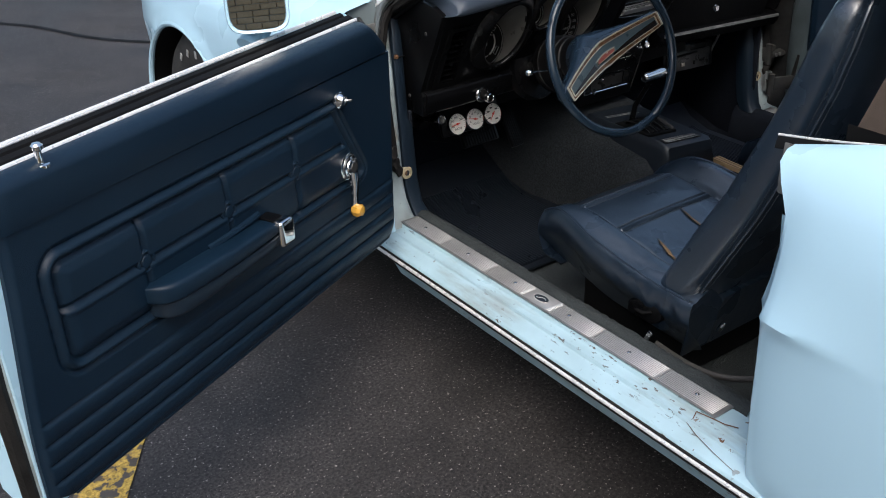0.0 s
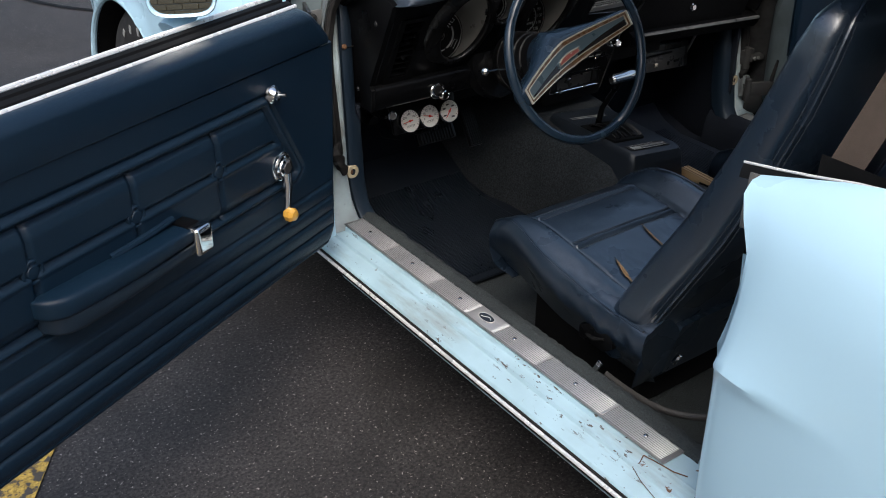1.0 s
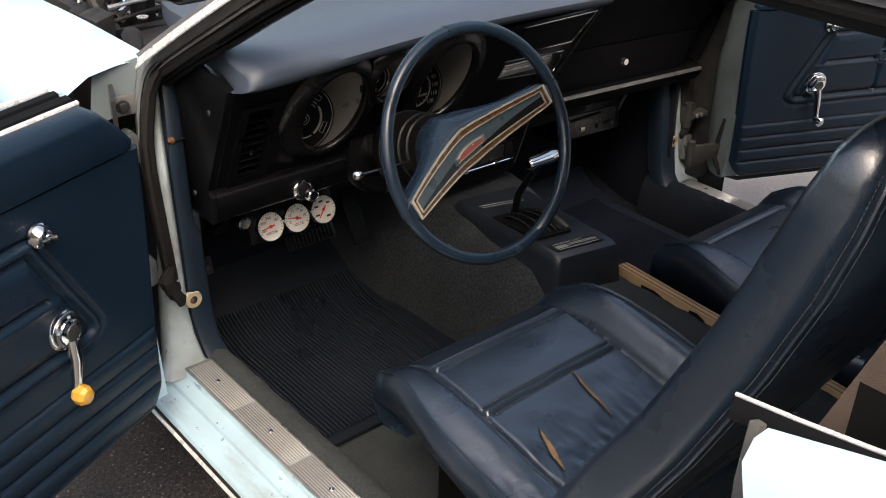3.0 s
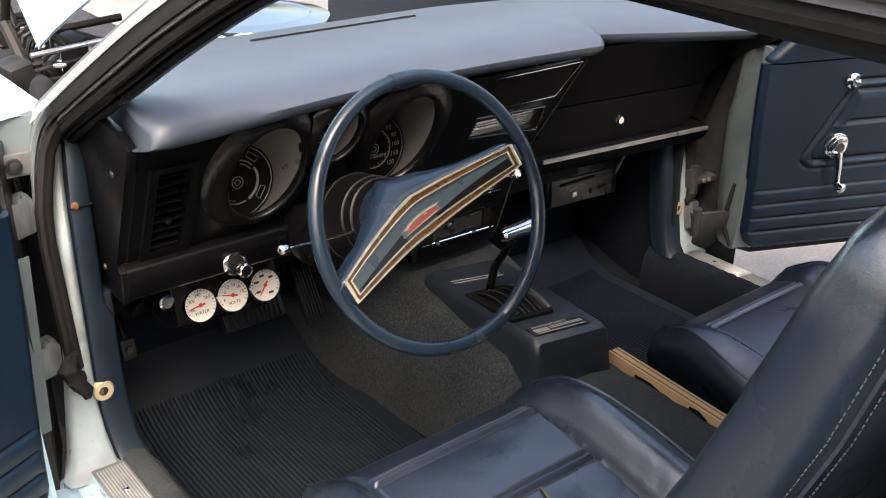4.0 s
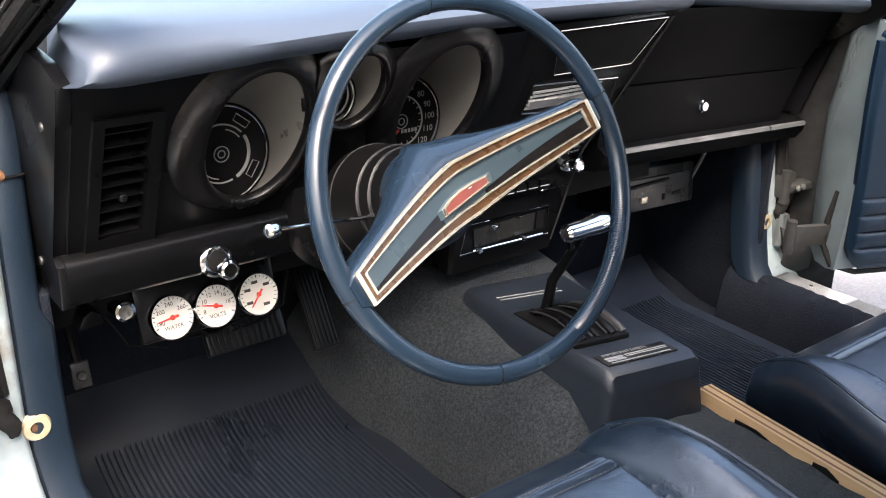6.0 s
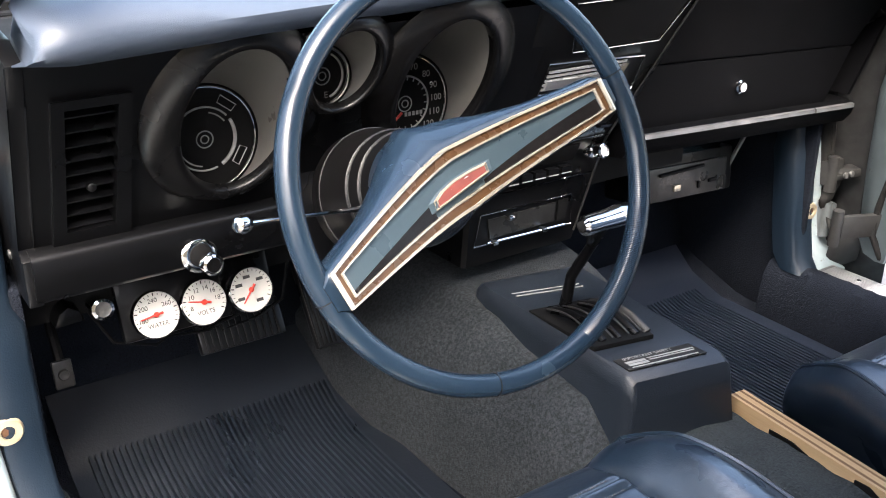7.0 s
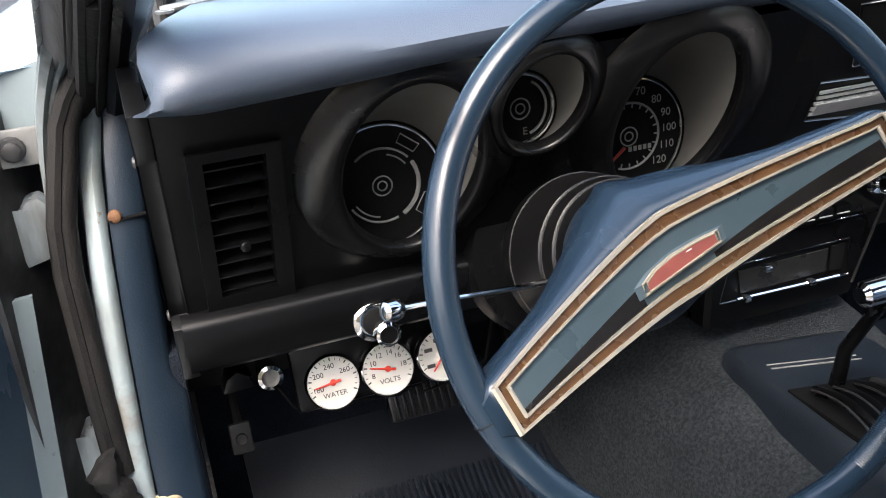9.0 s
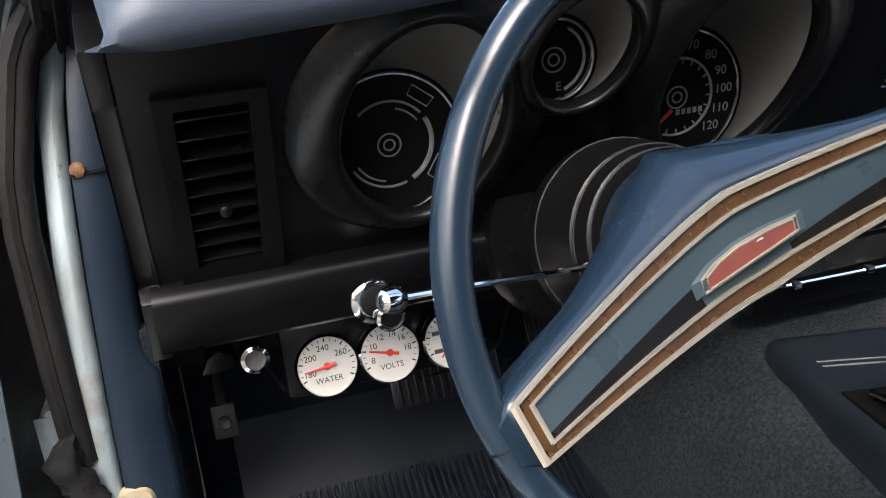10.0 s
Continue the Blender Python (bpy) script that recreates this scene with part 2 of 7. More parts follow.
PADBLUE = surf("dash_pad_vinyl", (0.050, 0.066, 0.094), (0.060, 0.077, 0.106), 4, 0.42, 0.05, 0.10, 900, kind="voronoi", spec=0.6)
TRIMBLUE = surf("blue_trim_plastic", (0.0066, 0.0138, 0.0245), (0.0094, 0.0180, 0.0300), 7, 0.42, 0.1, 0.15, 400, spec=0.4)
WHEELBLUE = surf("steering_wheel_blue", (0.0100, 0.0205, 0.0350), (0.0125, 0.0245, 0.0405), 10, 0.24, 0.05, 0.05, 500, spec=0.6)
PILLAR = surf("weathered_pillar_metal", (0.17, 0.165, 0.165), (0.090, 0.086, 0.085), 18, 0.45, 0.15, 0.3, 120, metal=0.2, stretch=(3, 0.3, 0.3))
WEATHERED = surf("weathered_channel_metal", (0.25, 0.285, 0.30), (0.10, 0.105, 0.10), 26, 0.42, 0.15, 0.4, 90, metal=0.3, stretch=(2, 2, 0.4))
# mat rubber made lighter, for the highlights along the rib tops
MATRIB = surf("lit_mat_rib_rubber", (0.0100, 0.0136, 0.0200), (0.0135, 0.0178, 0.0250), 6, 0.34, 0.1, 0.1, 300, spec=0.6)
SILLMETAL = surf("sill_plate_metal", (0.36, 0.36, 0.36), (0.24, 0.24, 0.235), 22, 0.42, 0.1, 0.2, 240, metal=0.7)
GREYBLUE = surf("hub_insert_grey_blue", (0.040, 0.062, 0.076), (0.050, 0.074, 0.088), 12, 0.32, 0.08, 0.05, 500)
BLACK = surf("black_dash_plastic", (0.0024, 0.0025, 0.0029), (0.0034, 0.0035, 0.0040), 8, 0.30, 0.08, 0.04, 700, spec=0.25)
# grained dash black, darker and duller to carry the passenger side's shade
SHADEDBLACK = surf("shaded_grained_black", (0.0016, 0.0016, 0.0020), (0.0024, 0.0024, 0.0029), 8, 0.55, 0.08, 0.25, 800, kind="voronoi", spec=0.08)
STRIPGREY = surf("dull_trim_strip", (0.24, 0.24, 0.245), (0.17, 0.17, 0.172), 30, 0.38, 0.1, 0.2, 200, metal=0.6)
MATTBLACK = surf("matt_black", (0.0022, 0.0022, 0.0024), (0.0040, 0.0040, 0.0042), 8, 0.7, 0.1, 0.1, 400, spec=0.2)
RUBBER = surf("weathered_rubber", (0.0055, 0.0052, 0.0052), (0.0150, 0.0138, 0.0132), 30, 0.75, 0.12, 0.5, 160, spec=0.3)
MATRUBBER = surf("floor_mat_rubber", (0.0072, 0.0100, 0.0150), (0.0100, 0.0134, 0.0192), 6, 0.42, 0.1, 0.15, 300, spec=0.4)
CARPET = surf("dark_carpet", (0.0205, 0.0240, 0.0275), (0.032, 0.0365, 0.041), 9, 0.95, 0.04, 0.7, 380, fine=0.4, spec=0.2)
grain(CARPET, 210, 0.65, 1.35, 0.12, 2.0)
SILLCARPET = surf("grey_green_carpet", (0.019, 0.025, 0.027), (0.034, 0.042, 0.043), 12, 0.95, 0.04, 1.0, 330, fine=0.8)
NAVYCARPET = surf("navy_carpet", (0.0060, 0.0085, 0.0150), (0.0105, 0.0140, 0.0220), 9, 0.95, 0.04, 1.0, 380, fine=0.8, spec=0.2)
MATNAVY = surf("navy_mat_rubber", (0.0085, 0.0125, 0.0220), (0.0120, 0.0170, 0.0280), 6, 0.40, 0.1, 0.15, 300, spec=0.5)
CHROME = surf("chrome", (0.82, 0.82, 0.81), (0.74, 0.74, 0.74), 30, 0.07, 0.04, metal=1.0)
ALUMINIUM = surf("scuffed_aluminium", (0.58, 0.58, 0.585), (0.48, 0.48, 0.475), 22, 0.40, 0.08, 0.25, 240, metal=0.65, stretch=(1, 0.7, 1))
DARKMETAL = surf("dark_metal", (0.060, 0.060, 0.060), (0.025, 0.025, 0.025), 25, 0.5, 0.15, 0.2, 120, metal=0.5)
GREYMETAL = surf("grey_metal", (0.20, 0.20, 0.195), (0.12, 0.12, 0.115), 25, 0.5, 0.15, 0.2, 120, metal=0.3)
RUST = surf("rust", (0.14, 0.065, 0.028), (0.07, 0.035, 0.018), 60, 0.85, 0.1, 0.7, 200)
TAN = surf("gold_trim", (0.66, 0.60, 0.49), (0.60, 0.53, 0.41), 9, 0.22, 0.06, metal=0.6)
BROWN = surf("brown_trim", (0.100, 0.052, 0.024), (0.050, 0.026, 0.013), 40, 0.26, 0.1, 0.1, 200, stretch=(1, 1, 4))
AMBER = surf("amber_knob", (0.50, 0.25, 0.035), (0.62, 0.36, 0.06), 40, 0.18, 0.05, coat=0.5)
RED = surf("red_enamel", (0.215, 0.062, 0.050), (0.165, 0.046, 0.038), 60, 0.35, 0.08)
# near-black gloss standing in for the reflection in the hub insert
FACETREFLECT = surf("painted_dark_reflection", (0.0075, 0.0068, 0.0070), (0.012, 0.0108, 0.0108), 40, 0.22, 0.06, spec=0.4)
NEEDLE = surf("red_needle", (0.62, 0.04, 0.025), (0.55, 0.04, 0.02), 60, 0.5, 0.05)
DIALWHITE = surf("white_dial", (0.85, 0.84, 0.80), (0.78, 0.77, 0.73), 30, 0.5, 0.05)
DIALGREY = surf("grey_pod_wall", (0.105, 0.102, 0.094), (0.130, 0.126, 0.116), 20, 0.35, 0.1)
INK = surf("dial_ink", (0.03, 0.03, 0.03), (0.04, 0.04, 0.04), 30, 0.6, 0.05)
MARK = surf("dial_marks", (0.55, 0.55, 0.53), (0.45, 0.45, 0.43), 30, 0.6, 0.05)
DIMMARK = surf("dial_print", (0.38, 0.38, 0.36), (0.30, 0.30, 0.285), 30, 0.6, 0.05)
CREAM = surf("cream_nylon", (0.42, 0.37, 0.26), (0.34, 0.27, 0.16), 40, 0.5, 0.1)
FOAM = surf("torn_seat_foam", (0.13, 0.078, 0.036), (0.20, 0.13, 0.065), 60, 0.95, 0.03, 0.8, 200)
BELT = surf("brown_webbing", (0.10, 0.072, 0.055), (0.075, 0.055, 0.042), 20, 0.7, 0.1, 0.4, 500)
TYRE = surf("tyre_rubber", (0.020, 0.020, 0.020), (0.035, 0.034, 0.033), 14, 0.8, 0.1, 0.4, 200)
PLY = [surf("ply_light", (0.52, 0.37, 0.20), (0.40, 0.26, 0.13), 8, 0.7, 0.1, 0.4, 90, stretch=(6, 0.4, 6)),
       surf("ply_dark", (0.22, 0.12, 0.05), (0.13, 0.07, 0.03), 8, 0.75, 0.1, 0.4, 90, stretch=(6, 0.4, 6))]
BRICK = surf("tan_brick", (0.60, 0.44, 0.25), (0.46, 0.31, 0.16), 3, 0.85, 0.08, 0.6, 60, fine=0.3)
MORTAR = surf("mortar", (0.62, 0.58, 0.52), (0.52, 0.48, 0.42), 8, 0.9, 0.05, 0.6, 90)
HEADLINER = surf("headliner", (0.03, 0.04, 0.055), (0.035, 0.045, 0.06), 6, 0.8, 0.05, 0.3, 300)
THREAD = surf("stitching", (0.046, 0.054, 0.066), (0.034, 0.041, 0.052), 60, 0.8, 0.05)
CONSOLEGREY = surf("console_plastic", (0.0085, 0.0122, 0.0180), (0.0115, 0.0160, 0.0228), 8, 0.42, 0.1, 0.2, 500, spec=0.5)
DIRTYSTEEL = surf("dirty_jamb_metal", (0.040, 0.040, 0.039), (0.015, 0.0145, 0.014), 14, 0.7, 0.15, 0.4, 70)
STEEL = surf("engine_bay_metal", (0.022, 0.020, 0.019), (0.05, 0.047, 0.044), 14, 0.6, 0.2, 0.4, 60, metal=0.3)
SATIN = surf("satin_bright_trim", (0.90, 0.90, 0.89), (0.80, 0.80, 0.79), 30, 0.28, 0.06, 0.05, 200, metal=0.35)
LAPBELT = surf("dark_webbing", (0.009, 0.008, 0.0075), (0.015, 0.013, 0.012), 20, 0.6, 0.1, 0.4, 500)
SMOKE = surf("smoked_plate", (0.036, 0.036, 0.035), (0.020, 0.020, 0.020), 25, 0.35, 0.15, 0.2, 120, metal=0.3)
PODBLACK = surf("pod_black", (0.0030, 0.0029, 0.0031), (0.0042, 0.0041, 0.0043), 8, 0.26, 0.06, 0.03, 700, spec=0.30)
MIRROR = bpy.data.materials.new("mirror_glass")
MIRROR.use_nodes = True
MIRROR.node_tree.nodes["Principled BSDF"].inputs["Metallic"].default_value = 1.0
MIRROR.node_tree.nodes["Principled BSDF"].inputs["Roughness"].default_value = 0.01
MIRROR.node_tree.nodes["Principled BSDF"].inputs["Base Color"].default_value = (0.85, 0.86, 0.86, 1)
GLASS = bpy.data.materials.new("clear_glass")
GLASS.use_nodes = True
GLASS.node_tree.nodes["Principled BSDF"].inputs["Transmission Weight"].default_value = 1.0
GLASS.node_tree.nodes["Principled BSDF"].inputs["Roughness"].default_value = 0.02
GLASS.node_tree.nodes["Principled BSDF"].inputs["IOR"].default_value = 1.05
# thin windscreen: clear, with a sheen at shallow angles
SCREEN = bpy.data.materials.new("windscreen_glass")
SCREEN.use_nodes = True
tree = SCREEN.node_tree
tree.nodes.remove(tree.nodes["Principled BSDF"])
clear, sheen, edge, power, part_of, both = (tree.nodes.new(k) for k in ("ShaderNodeBsdfTransparent", "ShaderNodeBsdfGlossy", "ShaderNodeLayerWeight", "ShaderNodeMath", "ShaderNodeMath", "ShaderNodeMixShader"))
clear.inputs["Color"].default_value = (0.90, 0.93, 0.92, 1)
sheen.inputs["Roughness"].default_value = 0.05
power.operation, part_of.operation = "POWER", "MULTIPLY"
power.inputs[1].default_value = 4
part_of.inputs[1].default_value = 0.35
tree.links.new(edge.outputs["Facing"], power.inputs[0])
tree.links.new(power.outputs[0], part_of.inputs[0])
tree.links.new(part_of.outputs[0], both.inputs[0])
tree.links.new(clear.outputs[0], both.inputs[1])
tree.links.new(sheen.outputs[0], both.inputs[2])
tree.links.new(both.outputs[0], tree.nodes["Material Output"].inputs[0])

# ---- ground ----
bm = bmesh.new()
bmesh.ops.create_grid(bm, x_segments=40, y_segments=40, size=150)
thing("ground", bm, ASPHALT, "dark grey worn asphalt with pale stone chips", "asphalt", "structure")
bm = bmesh.new()
sheet(bm, lambda u, v: Vector((-1.606 + 0.531 * (3.8 * u - 3.5) - 0.847 * 0.12 * v, 0.355 + 0.847 * (3.8 * u - 3.5) + 0.531 * 0.12 * v + 0.003 * math.sin(40 * u), 0.004)), 30, 1)
thing("parking_line", bm, YELLOW, "worn yellow painted line on the asphalt", "road marking", "structure")
bm = bmesh.new()
sheet(bm, lambda u, v: Vector((-2.6 + 2.7 * u + 0.03 * math.sin(21 * u) + (v - 0.5) * 0.03, 8.1 - 4.95 * u + 0.03 * math.sin(37 * u) + (v - 0.5) * 0.02, 0.004)), 60, 1)
thing("asphalt_crack", bm, MATTBLACK, "dark sealed crack across the asphalt", "crack", "structure")
bm = bmesh.new()
sheet(bm, lambda u, v: Vector((1.02 + 7 * u, -6 + 12 * v, 0.006)), 1, 1)
thing("pavement", bm, CONCRETE, "pale concrete slab beside the car", "pavement", "structure")

# ---- brick building behind the camera, seen in the door mirror ----
WALLY = -9.0
bm = bmesh.new()
box(bm, (-4.0, WALLY - 0.2, 2.2), (16.0, 0.36, 4.4))
brick_wall = thing("wall_south", bm, MORTAR, "tan brick wall of a building with pale joints", "wall", "structure")

# ---- car body ----
CX = 0.02
body = empty("car", pose(0, 0, 0), "pale blue two-door coupe with worn sills and both doors open", "car")


def mirrored(x):
    return 2 * CX - x


# the passenger side of the body sits a little lower than a plain mirror image
SIDE = {-1: None, 1: Matrix.Translation((-0.022, 0.030, -0.066))}
SILL = [(-0.700, 0.334), (-0.757, 0.332), (-0.761, 0.3255), (-0.766, 0.3235), (-0.783, 0.3205), (-0.786, 0.3145), (-0.790, 0.3125), (-0.812, 0.3040), (-0.821, 0.2985),
        (-0.8255, 0.292), (-0.8250, 0.280), (-0.817, 0.268), (-0.795, 0.256), (-0.770, 0.225), (-0.74, 0.16), (-0.69, 0.15), (-0.665, 0.20), (-0.665, 0.32)]
for side in (-1, 1):
    bm = bmesh.new()
    pts = [(x if side < 0 else mirrored(x), z) for x, z in SILL]
    ys = (0.565, 0.55, 0.2, -0.2, -0.55, -0.60, -0.95)
    rows = [[bm.verts.new((x, y, z + (0.002 * math.sin(9 * y) if k in (5, 6) else 0))) for k, (x, z) in enumerate(pts)] for y in ys]
    for a, b in zip(rows, rows[1:]):
        for k in range(len(pts)):
            bm.faces.new((a[k], a[(k + 1) % len(pts)], b[(k + 1) % len(pts)], b[k]))
    bm.faces.new(rows[0]); bm.faces.new(rows[-1][::-1])
    part("door_sill", bm, JAMB, body, "pale blue sill with chipped paint and rust spots", 16, SIDE[side])
    bm = bmesh.new()
    mx = -0.8310 if side < 0 else mirrored(-0.8310)
    tube(bm, [(mx, 0.60, 0.2865), (mx, -0.95, 0.2865)], 0.0042, 8)
    part("rocker_moulding", bm, SATIN, body, "thin bright sill moulding", 40, SIDE[side])
    bm = bmesh.new()
    mx = -0.8285 if side < 0 else mirrored(-0.8285)
    tube(bm, [(mx, 0.60, 0.2935), (mx, -0.95, 0.2935)], 0.0028, 8)
    tube(bm, [(mx, 0.60, 0.2780), (mx, -0.95, 0.2780)], 0.0040, 8)
    part("rocker_gasket", bm, RUBBER, body, "", 40, SIDE[side])

# paint crack and rust at the rear of the driver's sill
bm = bmesh.new()
tube(bm, [(-0.762, -0.470, 0.3305), (-0.775, -0.474, 0.322), (-0.786, -0.470, 0.3165), (-0.797, -0.50, 0.314), (-0.806, -0.55, 0.309), (-0.812, -0.60, 0.304)], 0.0011, 6, flat=0.5)
part("rust_line", bm, RUST, body, "brown rust crack in the sill paint")
bm = bmesh.new()
tube(bm, [(-0.762, -0.470, 0.3305), (-0.759, -0.50, 0.3335), (-0.755, -0.53, 0.3345), (-0.745, -0.552, 0.335)], 0.0011, 6, flat=0.5)
part("rust_line", bm, RUST, body)

# sill plate: ribbed aluminium with screws and a blue oval badge
for side in (-1, 1):
    sx = (lambda x: x) if side < 0 else mirrored
    plate = empty("sill_plate", SIDE[side] or pose(0, 0, 0), "ribbed aluminium door sill plate with screws and an oval badge", "sill plate", group="sill plates")
    bm = bmesh.new()
    box(bm, (sx(-0.731), 0.006, 0.3368), (0.052, 1.030, 0.0036), 0.0012)
    part("plate", bm, SILLMETAL, plate, "", 20)
    for y0, y1 in ((0.512, 0.360), (0.354, 0.181), (0.175, 0.046), (-0.046, -0.175), (-0.181, -0.354), (-0.360, -0.500)):
        for k in range(10):
            bm = bmesh.new()
            box(bm, (sx(-0.7516 + 0.0046 * k), (y0 + y1) / 2, 0.3390), (0.0026, abs(y0 - y1), 0.0018), 0.0006, None, 1)
            part("rib", bm, ALUMINIUM, plate)
    for y in (0.357, 0.178, -0.178, -0.357, -0.045, 0.045):
        bm = bmesh.new()
        box(bm, (sx(-0.731), y, 0.3398), (0.044, 0.005 if abs(y) > 0.1 else 0.008, 0.0016), 0.0006)
        part("divider", bm, SATIN if abs(y) < 0.1 else ALUMINIUM, plate)
    for y in (0.446, 0.268, 0.09, -0.09, -0.267, -0.444):
        bm = bmesh.new()
        lathe(bm, [(0.0046, 0), (0.0044, 0.0012), (0.003, 0.0022), (0.0008, 0.0026), (0.0006, 0.0018)], Matrix.Translation((sx(-0.731), y, 0.3398)), 14)
        part("screw", bm, CHROME, plate)
    bm = bmesh.new()
    box(bm, (sx(-0.731), 0.0, 0.3396), (0.046, 0.082, 0.0018), 0.0006)
    badge = part("badge_plate", bm, ALUMINIUM, plate, "grey plate with a dark blue oval")
    bm = bmesh.new()
    lathe(bm, [(0.019, 0), (0.018, 0.0012)], Matrix.Translation((sx(-0.731), 0, 0.3404)) @ Matrix.Diagonal((0.62, 1.15, 1, 1)), 28)
    part("oval", bm, TRIMBLUE, badge, "dark blue enamel oval")
    bm = bmesh.new()
    tube(bm, [(sx(-0.731) + 0.0115 * math.cos(a), 0.0212 * math.sin(a), 0.3416) for a in [2 * math.pi * k / 28 for k in range(28)]], 0.0007, 6, True)
    part("oval_rim", bm, MARK, badge)
    bm = bmesh.new()
    tube(bm, [(sx(-0.731) + 0.004 * math.sin(5 * u), -0.013 + 0.026 * u, 0.3418) for u in [k / 16 for k in range(17)]], 0.0009, 6)
    part("script_bar", bm, MARK, badge)

# carpeted inner sill edge
for side in (-1, 1):
    sx = (lambda x: x) if side < 0 else mirrored
    bm = bmesh.new()
    random.seed(4)
    prof = [(-0.708, 0.333), (-0.704, 0.343), (-0.690, 0.347), (-0.670, 0.340), (-0.655, 0.318), (-0.645, 0.26), (-0.64, 0.17)]
    rows = []
    for j in range(121):
        y = 0.60 - 1.14 * j / 120
        rows.append([bm.verts.new((sx(x + random.uniform(-0.0016, 0.0016)), y, z + random.uniform(-0.0016, 0.0016))) for x, z in prof])
    for a, b in zip(rows, rows[1:]):
        for k in range(len(prof) - 1):
            bm.faces.new((a[k], a[k + 1], b[k + 1], b[k]))
    part("sill_carpet", bm, SILLCARPET if side < 0 else NAVYCARPET, body, "grey-green carpet edge along the sill", 40, SIDE[side])

# hinge pillars: white jamb, rubber seal, blue kick panel
for side in (-1, 1):
    sx = (lambda x: x) if side < 0 else mirrored
    # rear-facing jamb, flaring into the sill below
    bm = bmesh.new()
    lines = [(0.325, -0.792, -0.712, 0.512), (0.345, -0.778, -0.713, 0.530), (0.38, -0.768, -0.716, 0.548), (0.43, -0.760, -0.719, 0.556), (0.50, -0.750, -0.717, 0.562), (0.56, -0.741, -0.715, 0.569), (0.64, -0.733, -0.711, 0.581),
             (0.70, -0.727, -0.708, 0.590), (0.78, -0.718, -0.700, 0.610), (0.85, -0.698, -0.684, 0.64)]
    rows = []
    for z, xo, xi, y in lines:
        rows.append([bm.verts.new((sx(a), b, z)) for a, b in ((xo + 0.010, y + 0.06), (xo - 0.003, y + 0.025), (xo, y + 0.004), (xo + 0.006, y), (xo * 0.45 + xi * 0.55, y - 0.003), (xi - 0.006, y - 0.002), (xi, y + 0.004), (xi + 0.004, y + 0.08))])
    for a, b in zip(rows, rows[1:]):
        for k in range(7):
            bm.faces.new((a[k], a[k + 1], b[k + 1], b[k]))
    part("hinge_pillar", bm, OLDWHITE, body, "off-white door jamb with grime and chips", 50, SIDE[side])
    bm = bmesh.new()
    seal = [(-0.742, 0.563, 0.50), (-0.744, 0.570, 0.58), (-0.745, 0.585, 0.70), (-0.741, 0.593, 0.745), (-0.733, 0.600, 0.78), (-0.720, 0.604, 0.83), (-0.709, 0.603, 0.852), (-0.695, 0.598, 0.872), (-0.688, 0.570, 0.884), (-0.680, 0.515, 0.914), (-0.670, 0.44, 0.955)]
    seal = seal[:10 if side > 0 else 12]
    tube(bm, [(sx(a), b, c) for a, b, c in seal], 0.0125, 10)
    tube(bm, [(sx(a - 0.006), b - 0.008, c + 0.003) for a, b, c in seal], 0.0075, 8)
    part("door_seal", bm, RUBBER, body, "cracked dark rubber door seal", 40, SIDE[side])
    bm = bmesh.new()
    torn = []
    for k in range(15):
        t = k / 14
        fat = 0.016 * math.sin(math.pi * (0.06 + 0.90 * t)) ** 0.6
        ring = []
        for q in range(18):
            a = 2 * math.pi * q / 18
            w = fat * (1 + 0.55 * noise.noise(Vector((1.6 * math.cos(a), 1.6 * math.sin(a), 9 * t))))
            ring.append(Vector((sx(-0.746 - 0.010 * math.sin(5 * t)) + w * math.cos(a), 0.548 + 0.7 * w * math.sin(a), 0.535 - 0.085 * t)))
        torn.append(ring)
    loft(bm, torn)
    part("seal_end", bm, RUBBER, body, "crumpled end of the rubber seal", 50, SIDE[side])
    # nylon bump stop with a rusty centre
    bm = bmesh.new()
    lathe(bm, [(0.017, 0), (0.0175, 0.006), (0.015, 0.010), (0.008, 0.0105), (0.007, 0.004)], axis_matrix((sx(-0.709), 0.562, 0.449), (0, -1, 0.05)), 20)
    part("bump_stop", bm, CREAM, body, "cream nylon bump stop", 40, SIDE[side])
    bm = bmesh.new()
    lathe(bm, [(0.0075, 0.003), (0.0065, 0.0075), (0.003, 0.009)], axis_matrix((sx(-0.709), 0.562, 0.449), (0, -1, 0.05)), 14)
    part("bump_stop_bolt", bm, RUST, body, "", 40, SIDE[side])
    # blue kick panel inside the pillar, sweeping to the floor
    bm = bmesh.new()
    kp = [(0.335, -0.711, 0.520, -0.664, 0.530), (0.36, -0.713, 0.540, -0.668, 0.552), (0.42, -0.718, 0.556, -0.670, 0.566), (0.52, -0.716, 0.565, -0.669, 0.576), (0.562, -0.714, 0.570, -0.667, 0.582), (0.585, -0.713, 0.574, -0.677, 0.585),
          (0.65, -0.710, 0.583, -0.673, 0.594), (0.735, -0.704, 0.598, -0.668, 0.606), (0.80, -0.695, 0.614, -0.660, 0.622), (0.84, -0.687, 0.632, -0.652, 0.638), (0.88, -0.676, 0.662, -0.640, 0.668)]
    rows = []
    for z, xo, yo, xi, yi in kp:
        rows.append([bm.verts.new((sx(a), b, z)) for a, b in ((xo, yo + 0.02), (xo + 0.002, yo - 0.003), (xo + 0.010, yo - 0.006), (xi - 0.006, yi - 0.008), (xi, yi), (xi + 0.002, yi + 0.02), (xi - 0.002, yi + 0.045))])
    for a, b in zip(rows, rows[1:]):
        for k in range(6):
            bm.faces.new((a[k], a[k + 1], b[k + 1], b[k]))
    part("kick_panel", bm, TRIMBLUE, body, "dark blue kick panel beside the footwell", 50, SIDE[side])
    bm = bmesh.new()
